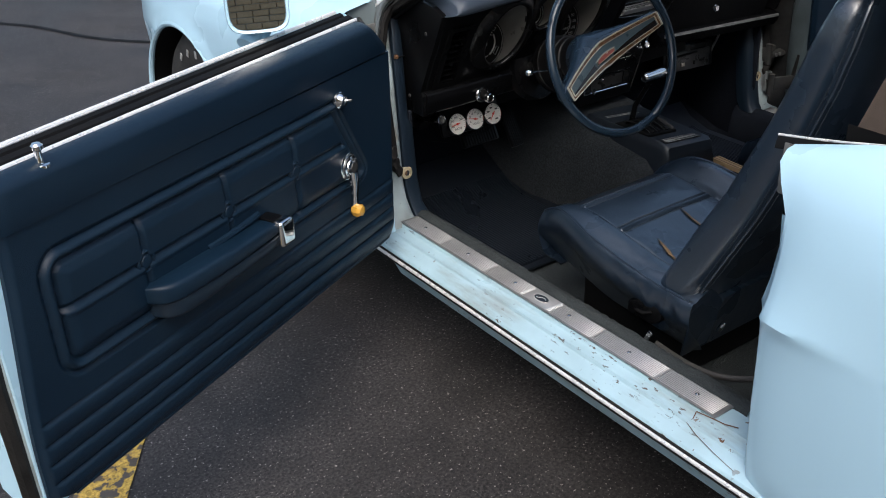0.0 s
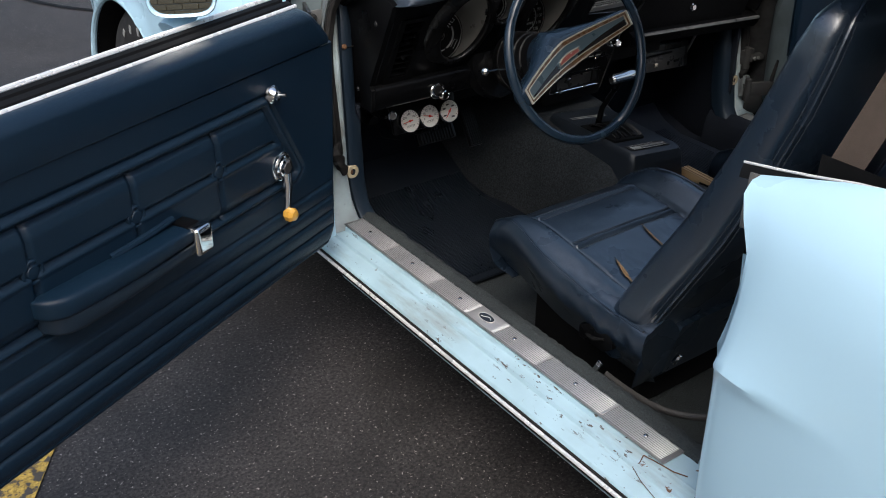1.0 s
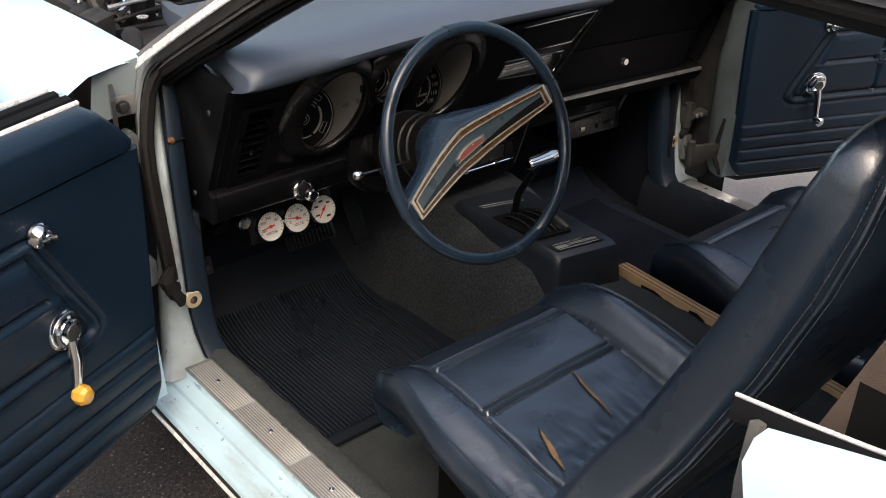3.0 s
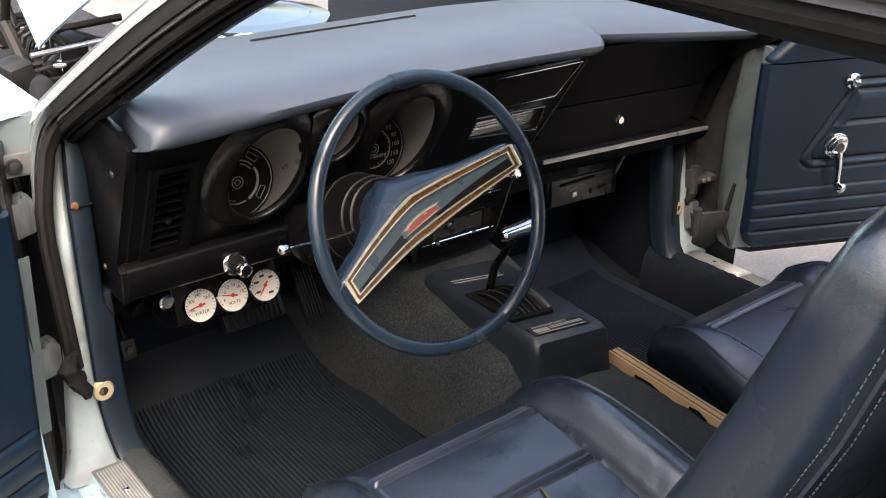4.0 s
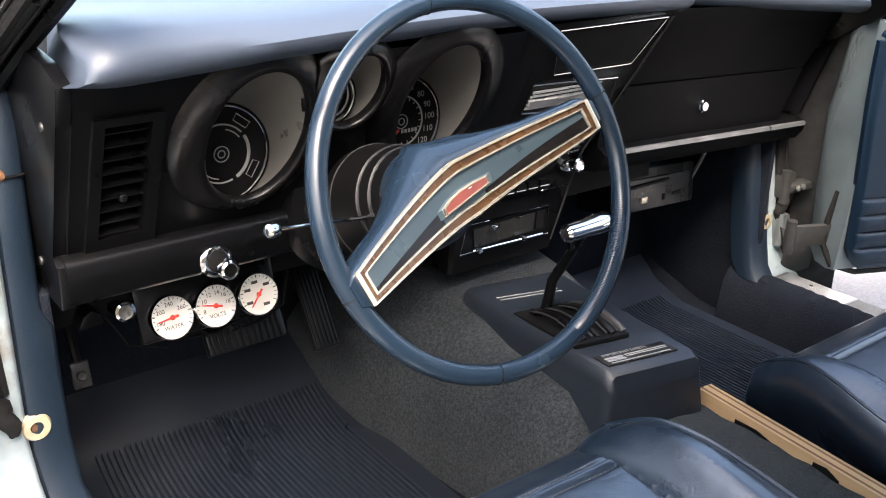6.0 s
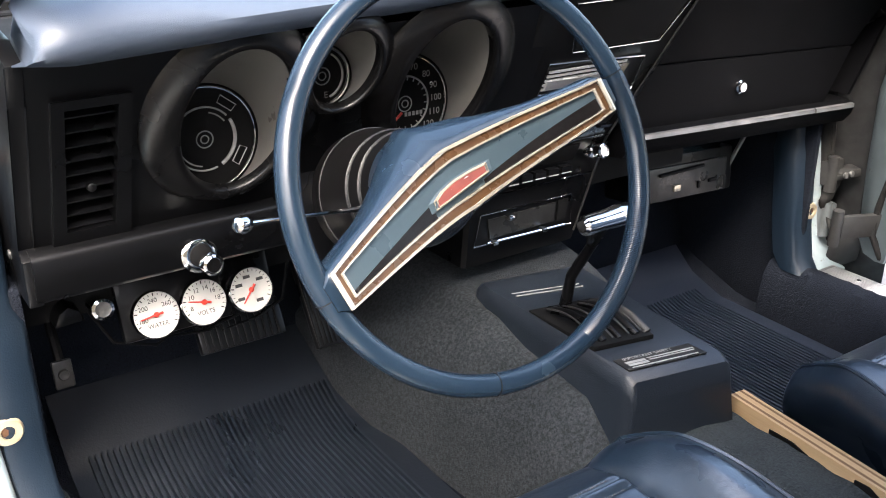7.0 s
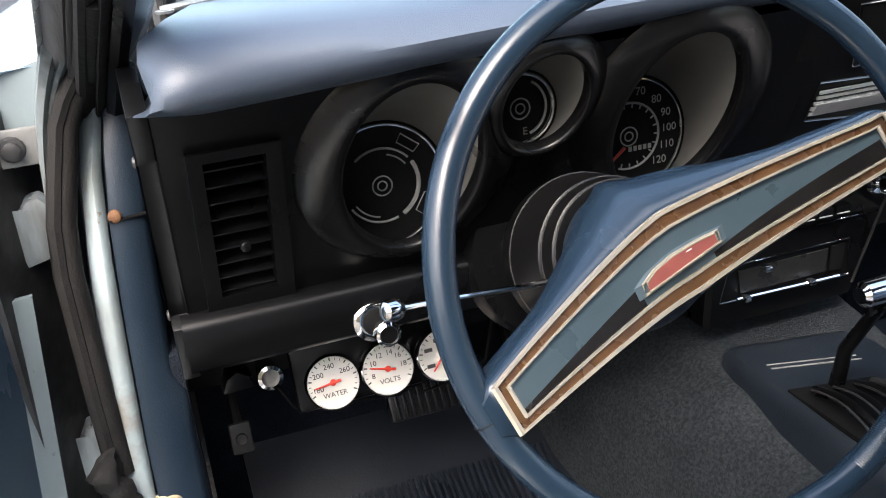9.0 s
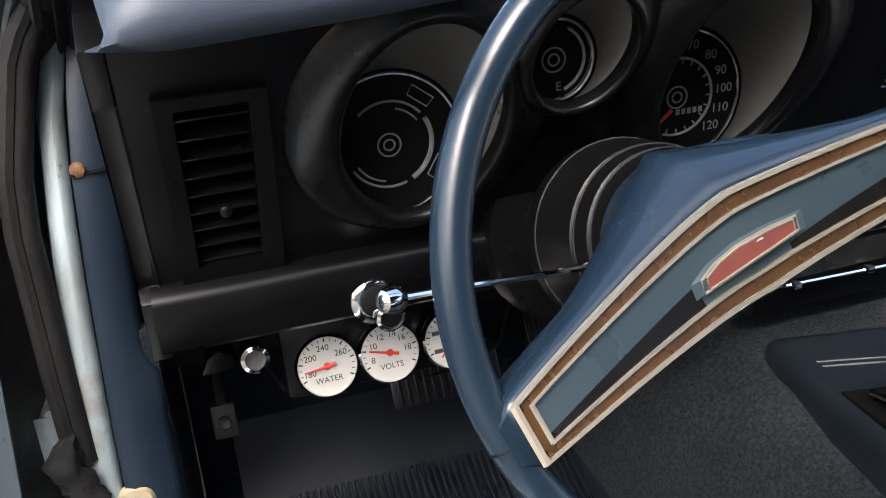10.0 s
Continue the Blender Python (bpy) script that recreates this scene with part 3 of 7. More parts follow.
    box(bm, (sx(-0.686), 0.5955, 0.7405), (0.034, 0.006, 0.0016), 0, pose(0, 0, 0, 0, 0, 10 * -side))
    part("panel_joint", bm, MATTBLACK, body, "", 40, SIDE[side])
    bm = bmesh.new()
    lathe(bm, [(0.0065, 0), (0.006, 0.003), (0.003, 0.005)], axis_matrix((sx(-0.696), 0.594, 0.744), (-0.3, -1, 0)), 12)
    part("rusty_screw", bm, RUST, body, "rusty screw head", 40, SIDE[side])

# lower inner kick panels and firewall, floor and tunnel
bm = bmesh.new()
sheet(bm, lambda u, v: Vector((-0.66 + 1.36 * u, lerp_table(((0, 0.40), (0.45, 0.70), (0.62, 0.86), (1, 0.98)), v)[0], lerp_table(((0, 0.165), (0.45, 0.168), (0.62, 0.22), (1, 0.62)), v)[0])), 24, 24)
part("footwell", bm, NAVYCARPET, body, "dark carpeted footwell and toe board")
bm = bmesh.new()
sheet(bm, lambda u, v: Vector((-0.66 + 0.56 * u, -1.45 + 1.86 * v, 0.163)), 8, 8)
part("floor_pan", bm, SILLCARPET, body, "grey-green carpeted driver's floor")
bm = bmesh.new()
sheet(bm, lambda u, v: Vector((-0.10 + 0.80 * u, -1.45 + 1.86 * v, 0.163)), 8, 8)
part("floor_pan", bm, NAVYCARPET, body, "dark carpeted floor")
bm = bmesh.new()


def tunnel(u, v):
    a = math.pi * u
    y = -0.9 + 1.85 * v
    h = lerp_table(((-0.9, 0.13), (0.25, 0.14), (0.30, 0.225), (0.38, 0.238), (0.46, 0.25), (0.575, 0.29), (0.95, 0.32)), y)[0]
    w = lerp_table(((-0.9, 0.15), (0.25, 0.155), (0.6, 0.19), (0.95, 0.26)), y)[0]
    c = math.cos(a)
    x = CX + 0.01 - w * math.copysign(abs(c) ** 0.6, c)
    return Vector((x, y, min(0.427 - 0.9 * max(0.0, -0.078 - x), 0.16 + h * math.sin(a) ** 0.6)))


sheet(bm, tunnel, 28, 30)
part("transmission_tunnel", bm, CARPET, body, "dark carpeted transmission tunnel")
bm = bmesh.new()
box(bm, (0.02, 1.0, 0.58), (1.36, 0.02, 0.48))
part("firewall", bm, MATTBLACK, body)
for side in (-1, 1):
    sx = (lambda x: x) if side < 0 else mirrored
    bm = bmesh.new()
    box(bm, (sx(-0.672), 0.79, 0.37), (0.012, 0.42, 0.46), 0.004)
    part("inner_kick_panel", bm, NAVYCARPET, body)

# dark sheet closing the hinge recess ahead of the driver's door
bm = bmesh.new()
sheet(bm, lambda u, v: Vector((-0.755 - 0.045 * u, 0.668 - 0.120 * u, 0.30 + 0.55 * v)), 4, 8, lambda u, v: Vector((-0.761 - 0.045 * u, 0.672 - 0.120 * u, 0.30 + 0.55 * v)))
part("hinge_recess", bm, DARKMETAL, body, "hinge recess closed by a dark sheet")
# hinges, bolted plate, wing panel and pale door edge in the driver's recess
for z, tall in ((0.738, 0.062), (0.500, 0.062)):
    bm = bmesh.new()
    prism(bm, [(-0.748, z - 0.40 * tall), (-0.746, z + 0.35 * tall), (-0.756, z + 0.55 * tall), (-0.770, z + 0.50 * tall), (-0.776, z + 0.30 * tall), (-0.800, z + 0.22 * tall), (-0.806, z - 0.40 * tall), (-0.780, z - 0.52 * tall)], 0.602, 0.634, "xz", 0.008)
    arm = part("hinge_arm", bm, WEATHERED, body, "grimy cream door hinge arm", 40)
    bm = bmesh.new()
    lathe(bm, [(0.008, -0.5 * tall), (0.008, 0.5 * tall), (0.005, 0.54 * tall)], Matrix.Translation((-0.792, 0.596, z)), 14)
    part("hinge_pin", bm, DIRTYSTEEL, arm)
bm = bmesh.new()
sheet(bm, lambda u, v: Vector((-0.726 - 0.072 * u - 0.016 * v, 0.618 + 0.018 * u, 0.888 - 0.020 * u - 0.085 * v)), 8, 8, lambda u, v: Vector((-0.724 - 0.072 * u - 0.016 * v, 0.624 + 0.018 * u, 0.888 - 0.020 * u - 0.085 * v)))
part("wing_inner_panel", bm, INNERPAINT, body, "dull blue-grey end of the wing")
bm = bmesh.new()
box(bm, (-0.763, 0.610, 0.817), (0.046, 0.008, 0.034), 0.003)
plate_bolted = part("hinge_plate", bm, GREYMETAL, body, "grey plate held by a bolt")
bm = bmesh.new()
lathe(bm, [(0.012, 0.0), (0.011, 0.003), (0.008, 0.0035), (0.008, 0.008), (0.0055, 0.009)], axis_matrix((-0.767, 0.605, 0.817), (0, -1, 0)), 12)
part("bolt", bm, DARKMETAL, plate_bolted, "dark steel bolt")
bm = bmesh.new()
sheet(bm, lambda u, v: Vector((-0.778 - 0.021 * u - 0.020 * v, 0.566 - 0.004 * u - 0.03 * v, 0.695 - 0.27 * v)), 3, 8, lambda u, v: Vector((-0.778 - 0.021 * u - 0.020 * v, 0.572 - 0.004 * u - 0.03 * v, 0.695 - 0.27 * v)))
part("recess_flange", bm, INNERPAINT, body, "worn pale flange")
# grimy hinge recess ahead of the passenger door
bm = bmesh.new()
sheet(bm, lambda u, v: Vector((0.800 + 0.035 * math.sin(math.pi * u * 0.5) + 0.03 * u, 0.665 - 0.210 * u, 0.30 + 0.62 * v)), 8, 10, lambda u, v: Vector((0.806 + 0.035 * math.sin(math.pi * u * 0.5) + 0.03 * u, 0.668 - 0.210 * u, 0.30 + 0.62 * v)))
part("hinge_recess", bm, DARKMETAL, body, "grimy hinge recess closed by a dark sheet", 40, SIDE[1])
for z in (0.43, 0.52):
    bm = bmesh.new()
    box(bm, (0.795, 0.575, z), (0.05, 0.06, 0.05), 0.008)
    lathe(bm, [(0.011, -0.034), (0.011, 0.034)], Matrix.Translation((0.782, 0.545, z)), 12)
    part("hinge_block", bm, WEATHERED if z < 0.5 else DIRTYSTEEL, body, "grimy door hinge block", 40, SIDE[1])

bm = bmesh.new()
box(bm, (0.790, 0.572, 0.452), (0.058, 0.034, 0.016), 0.004, pose(0, 0, 0, 0, -6, -20))
hinge_top = part("hinge_bracket", bm, DIRTYSTEEL, body, "grimy upper hinge bracket")
for x in (0.770, 0.788):
    bm = bmesh.new()
    lathe(bm, [(0.006, 0), (0.006, 0.004), (0.004, 0.005)], axis_matrix((x, 0.554, 0.455), (0, -1, 0.2)), 8)
    part("bolt", bm, GREYMETAL, hinge_top, "grey bolt head")
bm = bmesh.new()
sheet(bm, lambda u, v: Vector((0.752 + 0.040 * u + 0.018 * v * (1 + u), 0.566 - 0.030 * u - 0.012 * math.sin(math.pi * v), 0.372 - 0.098 * v - 0.008 * math.sin(math.pi * u))), 8, 8, lambda u, v: Vector((0.752 + 0.040 * u + 0.018 * v * (1 + u), 0.570 - 0.030 * u - 0.012 * math.sin(math.pi * v), 0.371 - 0.098 * v - 0.008 * math.sin(math.pi * u))))
part("hinge_gusset", bm, DIRTYSTEEL, body, "grimy pressed gusset below the hinge", 50)

# quarter panels behind the doors
QUARTER = [(0.20, -0.772, -0.02), (0.26, -0.806, -0.005), (0.36, -0.812, 0), (0.46, -0.815, 0.002), (0.55, -0.817, 0.002), (0.600, -0.819, 0.002), (0.622, -0.824, 0.0), (0.634, -0.831, -0.002), (0.645, -0.827, -0.003), (0.67, -0.818, -0.004), (0.73, -0.806, -0.006),
           (0.80, -0.796, -0.004), (0.84, -0.783, 0.0), (0.866, -0.767, 0.003), (0.880, -0.750, 0.003), (0.885, -0.736, 0.0)]
for side in (-1, 1):
    sx = (lambda x: x) if side < 0 else mirrored
    bm = bmesh.new()
    rows = []
    for j, (dy, dx) in enumerate(((0.03, 0.05), (0.006, 0.022), (0.0, 0.006), (-0.006, 0.0), (-0.025, -0.006), (-0.05, -0.012), (-0.08, -0.017), (-0.12, -0.022), (-0.18, -0.030), (-0.25, -0.036), (-0.35, -0.043), (-0.5, -0.05), (-1.0, -0.055), (-1.7, 0.0))):
        row = []
        for z, x, oy in QUARTER:
            fade = 1 - step(0.0, 0.21, -dy)
            if 0.46 < z < 0.80:
                w = (z - 0.46) / 0.34
                x = x * fade + (-0.815 - 0.014 * w + 0.033 * w * w) * (1 - fade)
            ey = (-0.017 * (1 - step(0.79, 0.88, z)) + 0.021 * step(0.80, 0.88, z)) * (1 - step(0.05, 0.9, -dy))
            if dy >= 0:
                dx, oy = dx * (1 - step(0.70, 0.80, z)), oy - 0.8 * dy * step(0.70, 0.80, z)
            else:
                dx *= 1 - 0.75 * step(0.78, 0.885, z)
            rise = (0.30 * min(-dy, 0.16) + 0.10 * max(0.0, min(-dy, 0.6) - 0.16) - 0.06 * max(0.0, -dy - 0.6)) * step(0.55, 0.885, z) if dy < 0 else 0.0
            row.append(bm.verts.new((sx(x + (dx if z < 0.80 or dy < 0 else dx * max(0.0, (0.84 - z) / 0.04))), -0.598 + ey + (dy if dy < 0 or z < 0.83 else 0.15 * dy) + oy, z + rise)))
        rows.append(row)
    for a, b in zip(rows, rows[1:]):
        for k in range(len(QUARTER) - 1):
            bm.faces.new((a[k], a[k + 1], b[k + 1], b[k]))
    part("quarter_panel", bm, PAINT, body, "glossy pale blue rear quarter panel with a body crease", 35)
    bm = bmesh.new()
    belt_line = [(-0.713, -0.531, 0.881), (-0.718, -0.590, 0.893), (-0.722, -0.650, 0.906), (-0.727, -0.710, 0.921), (-0.735, -0.85, 0.945), (-0.742, -1.05, 0.965), (-0.745, -1.5, 0.985)]
    tube(bm, [(sx(x), y, z) for x, y, z in belt_line], 0.0022, 8)
    part("belt_moulding", bm, SATIN, body, "bright moulding along the window sill")
    bm = bmesh.new()
    upper = [bm.verts.new((sx(x), y, z - 0.001)) for x, y, z in belt_line]
    outer = [bm.verts.new((sx(x - 0.008), y - 0.002, z - 0.009)) for x, y, z in belt_line]
    lower = [bm.verts.new((sx(x - 0.011), y - 0.003, z - 0.019)) for x, y, z in belt_line]
    inner = [bm.verts.new((sx(x + 0.006), y, z - 0.022)) for x, y, z in belt_line]
    loops = [upper, outer, lower, inner]
    for p, q in zip(loops, loops[1:] + loops[:1]):
        for k in range(len(belt_line) - 1):
            bm.faces.new((p[k], p[k + 1], q[k + 1], q[k]))
    bm.faces.new([lp[0] for lp in loops]); bm.faces.new([lp[-1] for lp in loops[::-1]])
    part("window_channel", bm, MATTBLACK, body, "weathered dark window channel", 30)
    bm = bmesh.new()
    prism(bm, [(-0.701, 0.868), (-0.738, 0.884), (-0.742, 0.82), (-0.741, 0.80), (-0.733, 0.80), (-0.728, 0.82), (-0.722, 0.842), (-0.706, 0.852)] if side < 0 else [(mirrored(a), b) for a, b in [(-0.701, 0.868), (-0.738, 0.884), (-0.742, 0.82), (-0.741, 0.80), (-0.733, 0.80), (-0.728, 0.82), (-0.722, 0.842), (-0.706, 0.852)]], -0.570, -0.560, bevel=0.002)
    part("lock_pillar", bm, GREYMETAL, body, "bare grey lock pillar plate")
    bm = bmesh.new()
    lathe(bm, [(0.008, 0), (0.0075, 0.003), (0.003, 0.005)], axis_matrix((sx(-0.719), -0.559, 0.863), (0, 1, 0)), 12)
    part("pillar_screw", bm, OLDWHITE, body)
    bm = bmesh.new()
    prism(bm, [(-0.600, 0.16), (-0.790, 0.16), (-0.795, 0.45), (-0.80, 0.60), (-0.772, 0.75), (-0.732, 0.85), (-0.70, 0.85), (-0.66, 0.5), (-0.62, 0.33)] if side < 0 else [(mirrored(a), b) for a, b in [(-0.600, 0.16), (-0.790, 0.16), (-0.795, 0.45), (-0.80, 0.60), (-0.772, 0.75), (-0.732, 0.85), (-0.70, 0.85), (-0.66, 0.5), (-0.62, 0.33)]], -0.64, -0.605)
    part("lock_pillar_inner", bm, JAMB, body)
    bm = bmesh.new()
    sheet(bm, lambda u, v: Vector((sx(-0.66 + 0.02 * v), -0.60 - 0.9 * u, 0.16 + 0.74 * v)), 2, 6)
    part("rear_side_trim", bm, MATTBLACK, body)

# rear bench and bulkhead, in deep shade
bm = bmesh.new()
sheet(bm, lambda u, v: Vector((-0.62 + 1.28 * u, -0.72 - 0.62 * v, 0.36 + 0.03 * math.sin(math.pi * v) - 0.05 * (1 - step(0, 0.15, v)))), 16, 10)
part("rear_bench", bm, SEATVINYL, body, "dark blue rear bench in shade")
bm = bmesh.new()
sheet(bm, lambda u, v: Vector((-0.64 + 1.32 * u, -1.32 - 0.22 * v, 0.35 + 0.55 * v)), 16, 10)
part("rear_backrest", bm, SEATVINYL, body)
bm = bmesh.new()
box(bm, (CX, -1.62, 0.55), (1.36, 0.02, 0.78))
part("bulkhead", bm, MATTBLACK, body)

# roof with rails and pillars
bm = bmesh.new()


def roof(u, v):
    x = -1 + 2 * u
    y = 0.02 - 1.5 * v
    return Vector((CX + 0.60 * x, y + 0.05 * (1 - x * x) * (1 - v), 1.215 + 0.045 * (1 - x * x) - 0.10 * (2 * v - 0.7) ** 2))


sheet(bm, roof, 20, 20, lambda u, v: roof(u, v) - Vector((0, 0, 0.03)))
part("roof", bm, PAINT, body, "pale blue roof panel")
bm = bmesh.new()
sheet(bm, lambda u, v: roof(u, v) - Vector((0, 0, 0.036)), 20, 20)
part("headliner", bm, HEADLINER, body)
def flowing(points, n=4):
    """A smooth line through the points, n steps between each two."""
    pts = [Vector(p) for p in points]
    ext = [2 * pts[0] - pts[1]] + pts + [2 * pts[-1] - pts[-2]]
    line = []
    for a, b, c, d in zip(ext, ext[1:], ext[2:], ext[3:]):
        for k in range(n):
            t = k / n
            line.append(0.5 * (2 * b + (c - a) * t + (2 * a - 5 * b + 4 * c - d) * t * t + (3 * b - a - 3 * c + d) * t ** 3))
    return line + [pts[-1]]


RAIL_OUT = [(-0.734, 0.66, 0.850), (-0.721, 0.561, 0.913), (-0.702, 0.42, 0.998), (-0.680, 0.27, 1.083), (-0.656, 0.10, 1.163), (-0.642, -0.10, 1.212), (-0.634, -0.45, 1.228), (-0.632, -0.85, 1.197), (-0.665, -1.35, 1.037)]
RAIL_IN = [(-0.672, 0.66, 0.806), (-0.660, 0.561, 0.867), (-0.643, 0.42, 0.945), (-0.624, 0.27, 1.030), (-0.600, 0.10, 1.115), (-0.583, -0.10, 1.172), (-0.578, -0.45, 1.170), (-0.580, -0.85, 1.143), (-0.615, -1.35, 0.990)]
# each band: name, section as (share across, height), material, label
RAIL_BANDS = [("drip_rail", [(-0.005, -0.012), (-0.005, 0.002), (0.0, 0.006), (0.025, 0.007), (0.045, 0.003), (0.045, -0.012)], SATIN, "bright drip rail along the roof edge"),
              ("pillar_skin", [(0.047, -0.03), (0.047, 0.000), (0.07, 0.003), (0.20, 0.005), (0.30, 0.003), (0.305, -0.03)], PILLAR, "weathered grey windscreen pillar"),
              ("rail_gutter", [(0.307, -0.03), (0.307, -0.003), (0.345, -0.003), (0.345, -0.03)], MATTBLACK, "dark gutter"),
              ("pillar_flange", [(0.347, -0.03), (0.347, 0.006), (0.36, 0.008), (0.40, 0.006), (0.43, 0.000), (0.43, -0.03)], PILLAR, "worn grey flange along the gutter"),
              ("window_seal", [(0.432, -0.03), (0.432, 0.004), (0.46, 0.012), (0.52, 0.015), (0.58, 0.013), (0.62, 0.006), (0.645, 0.002), (0.67, 0.008), (0.71, 0.010), (0.75, 0.004), (0.75, -0.03)], RUBBER, "dark rubber window seal"),
              ("pillar_trim", [(0.752, -0.03), (0.752, 0.000), (0.80, 0.006), (0.90, 0.007), (0.98, 0.002), (1.0, -0.008), (1.0, -0.04)], BLACK, "black inner pillar trim")]
CURL_OUT = [(-0.721, 0.561, 0.913), (-0.732, 0.592, 0.878), (-0.741, 0.600, 0.845), (-0.747, 0.602, 0.808), (-0.751, 0.602, 0.755), (-0.753, 0.600, 0.695)]
CURL_IN = [(-0.692, 0.572, 0.890), (-0.710, 0.598, 0.862), (-0.723, 0.602, 0.832), (-0.733, 0.603, 0.798), (-0.742, 0.603, 0.753), (-0.746, 0.600, 0.695)]
for side in (-1, 1):
    sx = (lambda x: x) if side < 0 else mirrored
    # windscreen pillar and roof rail: bands between an outer and an inner line
    lines = []
    for (xo, yo, zo), (xi, yi, zi) in zip(flowing(RAIL_OUT), flowing(RAIL_IN)):
        low = Vector() if side < 0 else Vector((0.085, -0.050, -0.095)) * step(-0.3, 0.4, yo)
        lines.append((Vector((sx(xo), yo, zo)) + low, Vector((sx(xi), yi, zi)) + low))
    for nm, band, mt, lab in RAIL_BANDS:
        rows = []
        for k, (a, b) in enumerate(lines):
            d = lines[min(k + 1, len(lines) - 1)][0] - lines[max(k - 1, 0)][0]
            n = (b - a).cross(d).normalized() * -side
            rows.append([a.lerp(b, u) + n * h for u, h in band])
        bm = bmesh.new()
        loft(bm, rows)
        part(nm, bm, mt, body, lab, 40)
    if side < 0:
        # weathered channel curling from the pillar down behind the door seal
        bm = bmesh.new()
        rows = []
        smooth_out, smooth_in = flowing(CURL_OUT, 5), flowing(CURL_IN, 5)
        for k in range(len(smooth_out)):
            a, b = smooth_out[k], smooth_in[k]
            n = Vector((-0.35, -0.9, -0.15)).normalized()
            rows.append([a.lerp(b, u) + n * h for u, h in ((-0.05, -0.02), (0.0, 0.0), (0.12, 0.004), (0.40, 0.005), (0.47, -0.003), (0.53, -0.003), (0.58, 0.004), (0.70, 0.003), (0.76, -0.004), (0.84, -0.004), (0.90, 0.003), (1.0, 0.001), (1.04, -0.02))])
        for a, b in zip(rows, rows[1:]):
            va, vb = [bm.verts.new(p) for p in a], [bm.verts.new(p) for p in b]
            for k in range(12):
                bm.faces.new((va[k], va[k + 1], vb[k + 1], vb[k]))
        bmesh.ops.remove_doubles(bm, verts=bm.verts, dist=1e-5)
        part("pillar_foot", bm, WEATHERED, body, "weathered grey channel at the foot of the pillar", 40)
    bm = bmesh.new()
    sheet(bm, lambda u, v: Vector((sx(-0.61 - 0.13 * v), -0.85 - 0.75 * u - 0.1 * v, 1.17 - 0.26 * v - 0.16 * u * (1 - v))), 8, 6)
    part("rear_pillar", bm, PAINT, body)

# rear window, deck and tail panel close the body
bm = bmesh.new()
sheet(bm, lambda u, v: Vector((CX + (0.58 + 0.10 * v) * (2 * u - 1), -1.47 - 0.46 * v, 1.045 - 0.10 * v + 0.04 * (1 - (2 * u - 1) ** 2))), 12, 6, lambda u, v: Vector((CX + (0.58 + 0.10 * v) * (2 * u - 1), -1.47 - 0.46 * v, 1.040 - 0.10 * v + 0.04 * (1 - (2 * u - 1) ** 2))))
part("rear_window", bm, GLASS, body, "clear rear window").visible_shadow = False
bm = bmesh.new()
sheet(bm, lambda u, v: Vector((CX + 0.75 * (2 * u - 1), -1.92 - 0.38 * v, 0.935 - 0.03 * v + 0.035 * (1 - (2 * u - 1) ** 2))), 12, 6, lambda u, v: Vector((CX + 0.75 * (2 * u - 1), -1.92 - 0.38 * v, 0.915 - 0.03 * v + 0.035 * (1 - (2 * u - 1) ** 2))))
part("rear_deck", bm, PAINT, body, "pale blue rear deck")
bm = bmesh.new()
box(bm, (CX, -2.290, 0.555), (1.54, 0.03, 0.71), 0.01)
part("tail_panel", bm, PAINT, body, "pale blue tail panel")

# windscreen
bm = bmesh.new()


def screen(u, v):
    x = -1 + 2 * u
    return Vector((CX + (0.69 - 0.09 * v) * x, 0.86 - 0.80 * v + 0.16 * (1 - x * x) * (1 - 0.5 * v), 0.815 + 0.365 * v + 0.02 * (1 - x * x)))


sheet(bm, screen, 20, 8, None)
ws = part("windscreen", bm, SCREEN, body, "clear laminated windscreen")
ws.visible_shadow = False

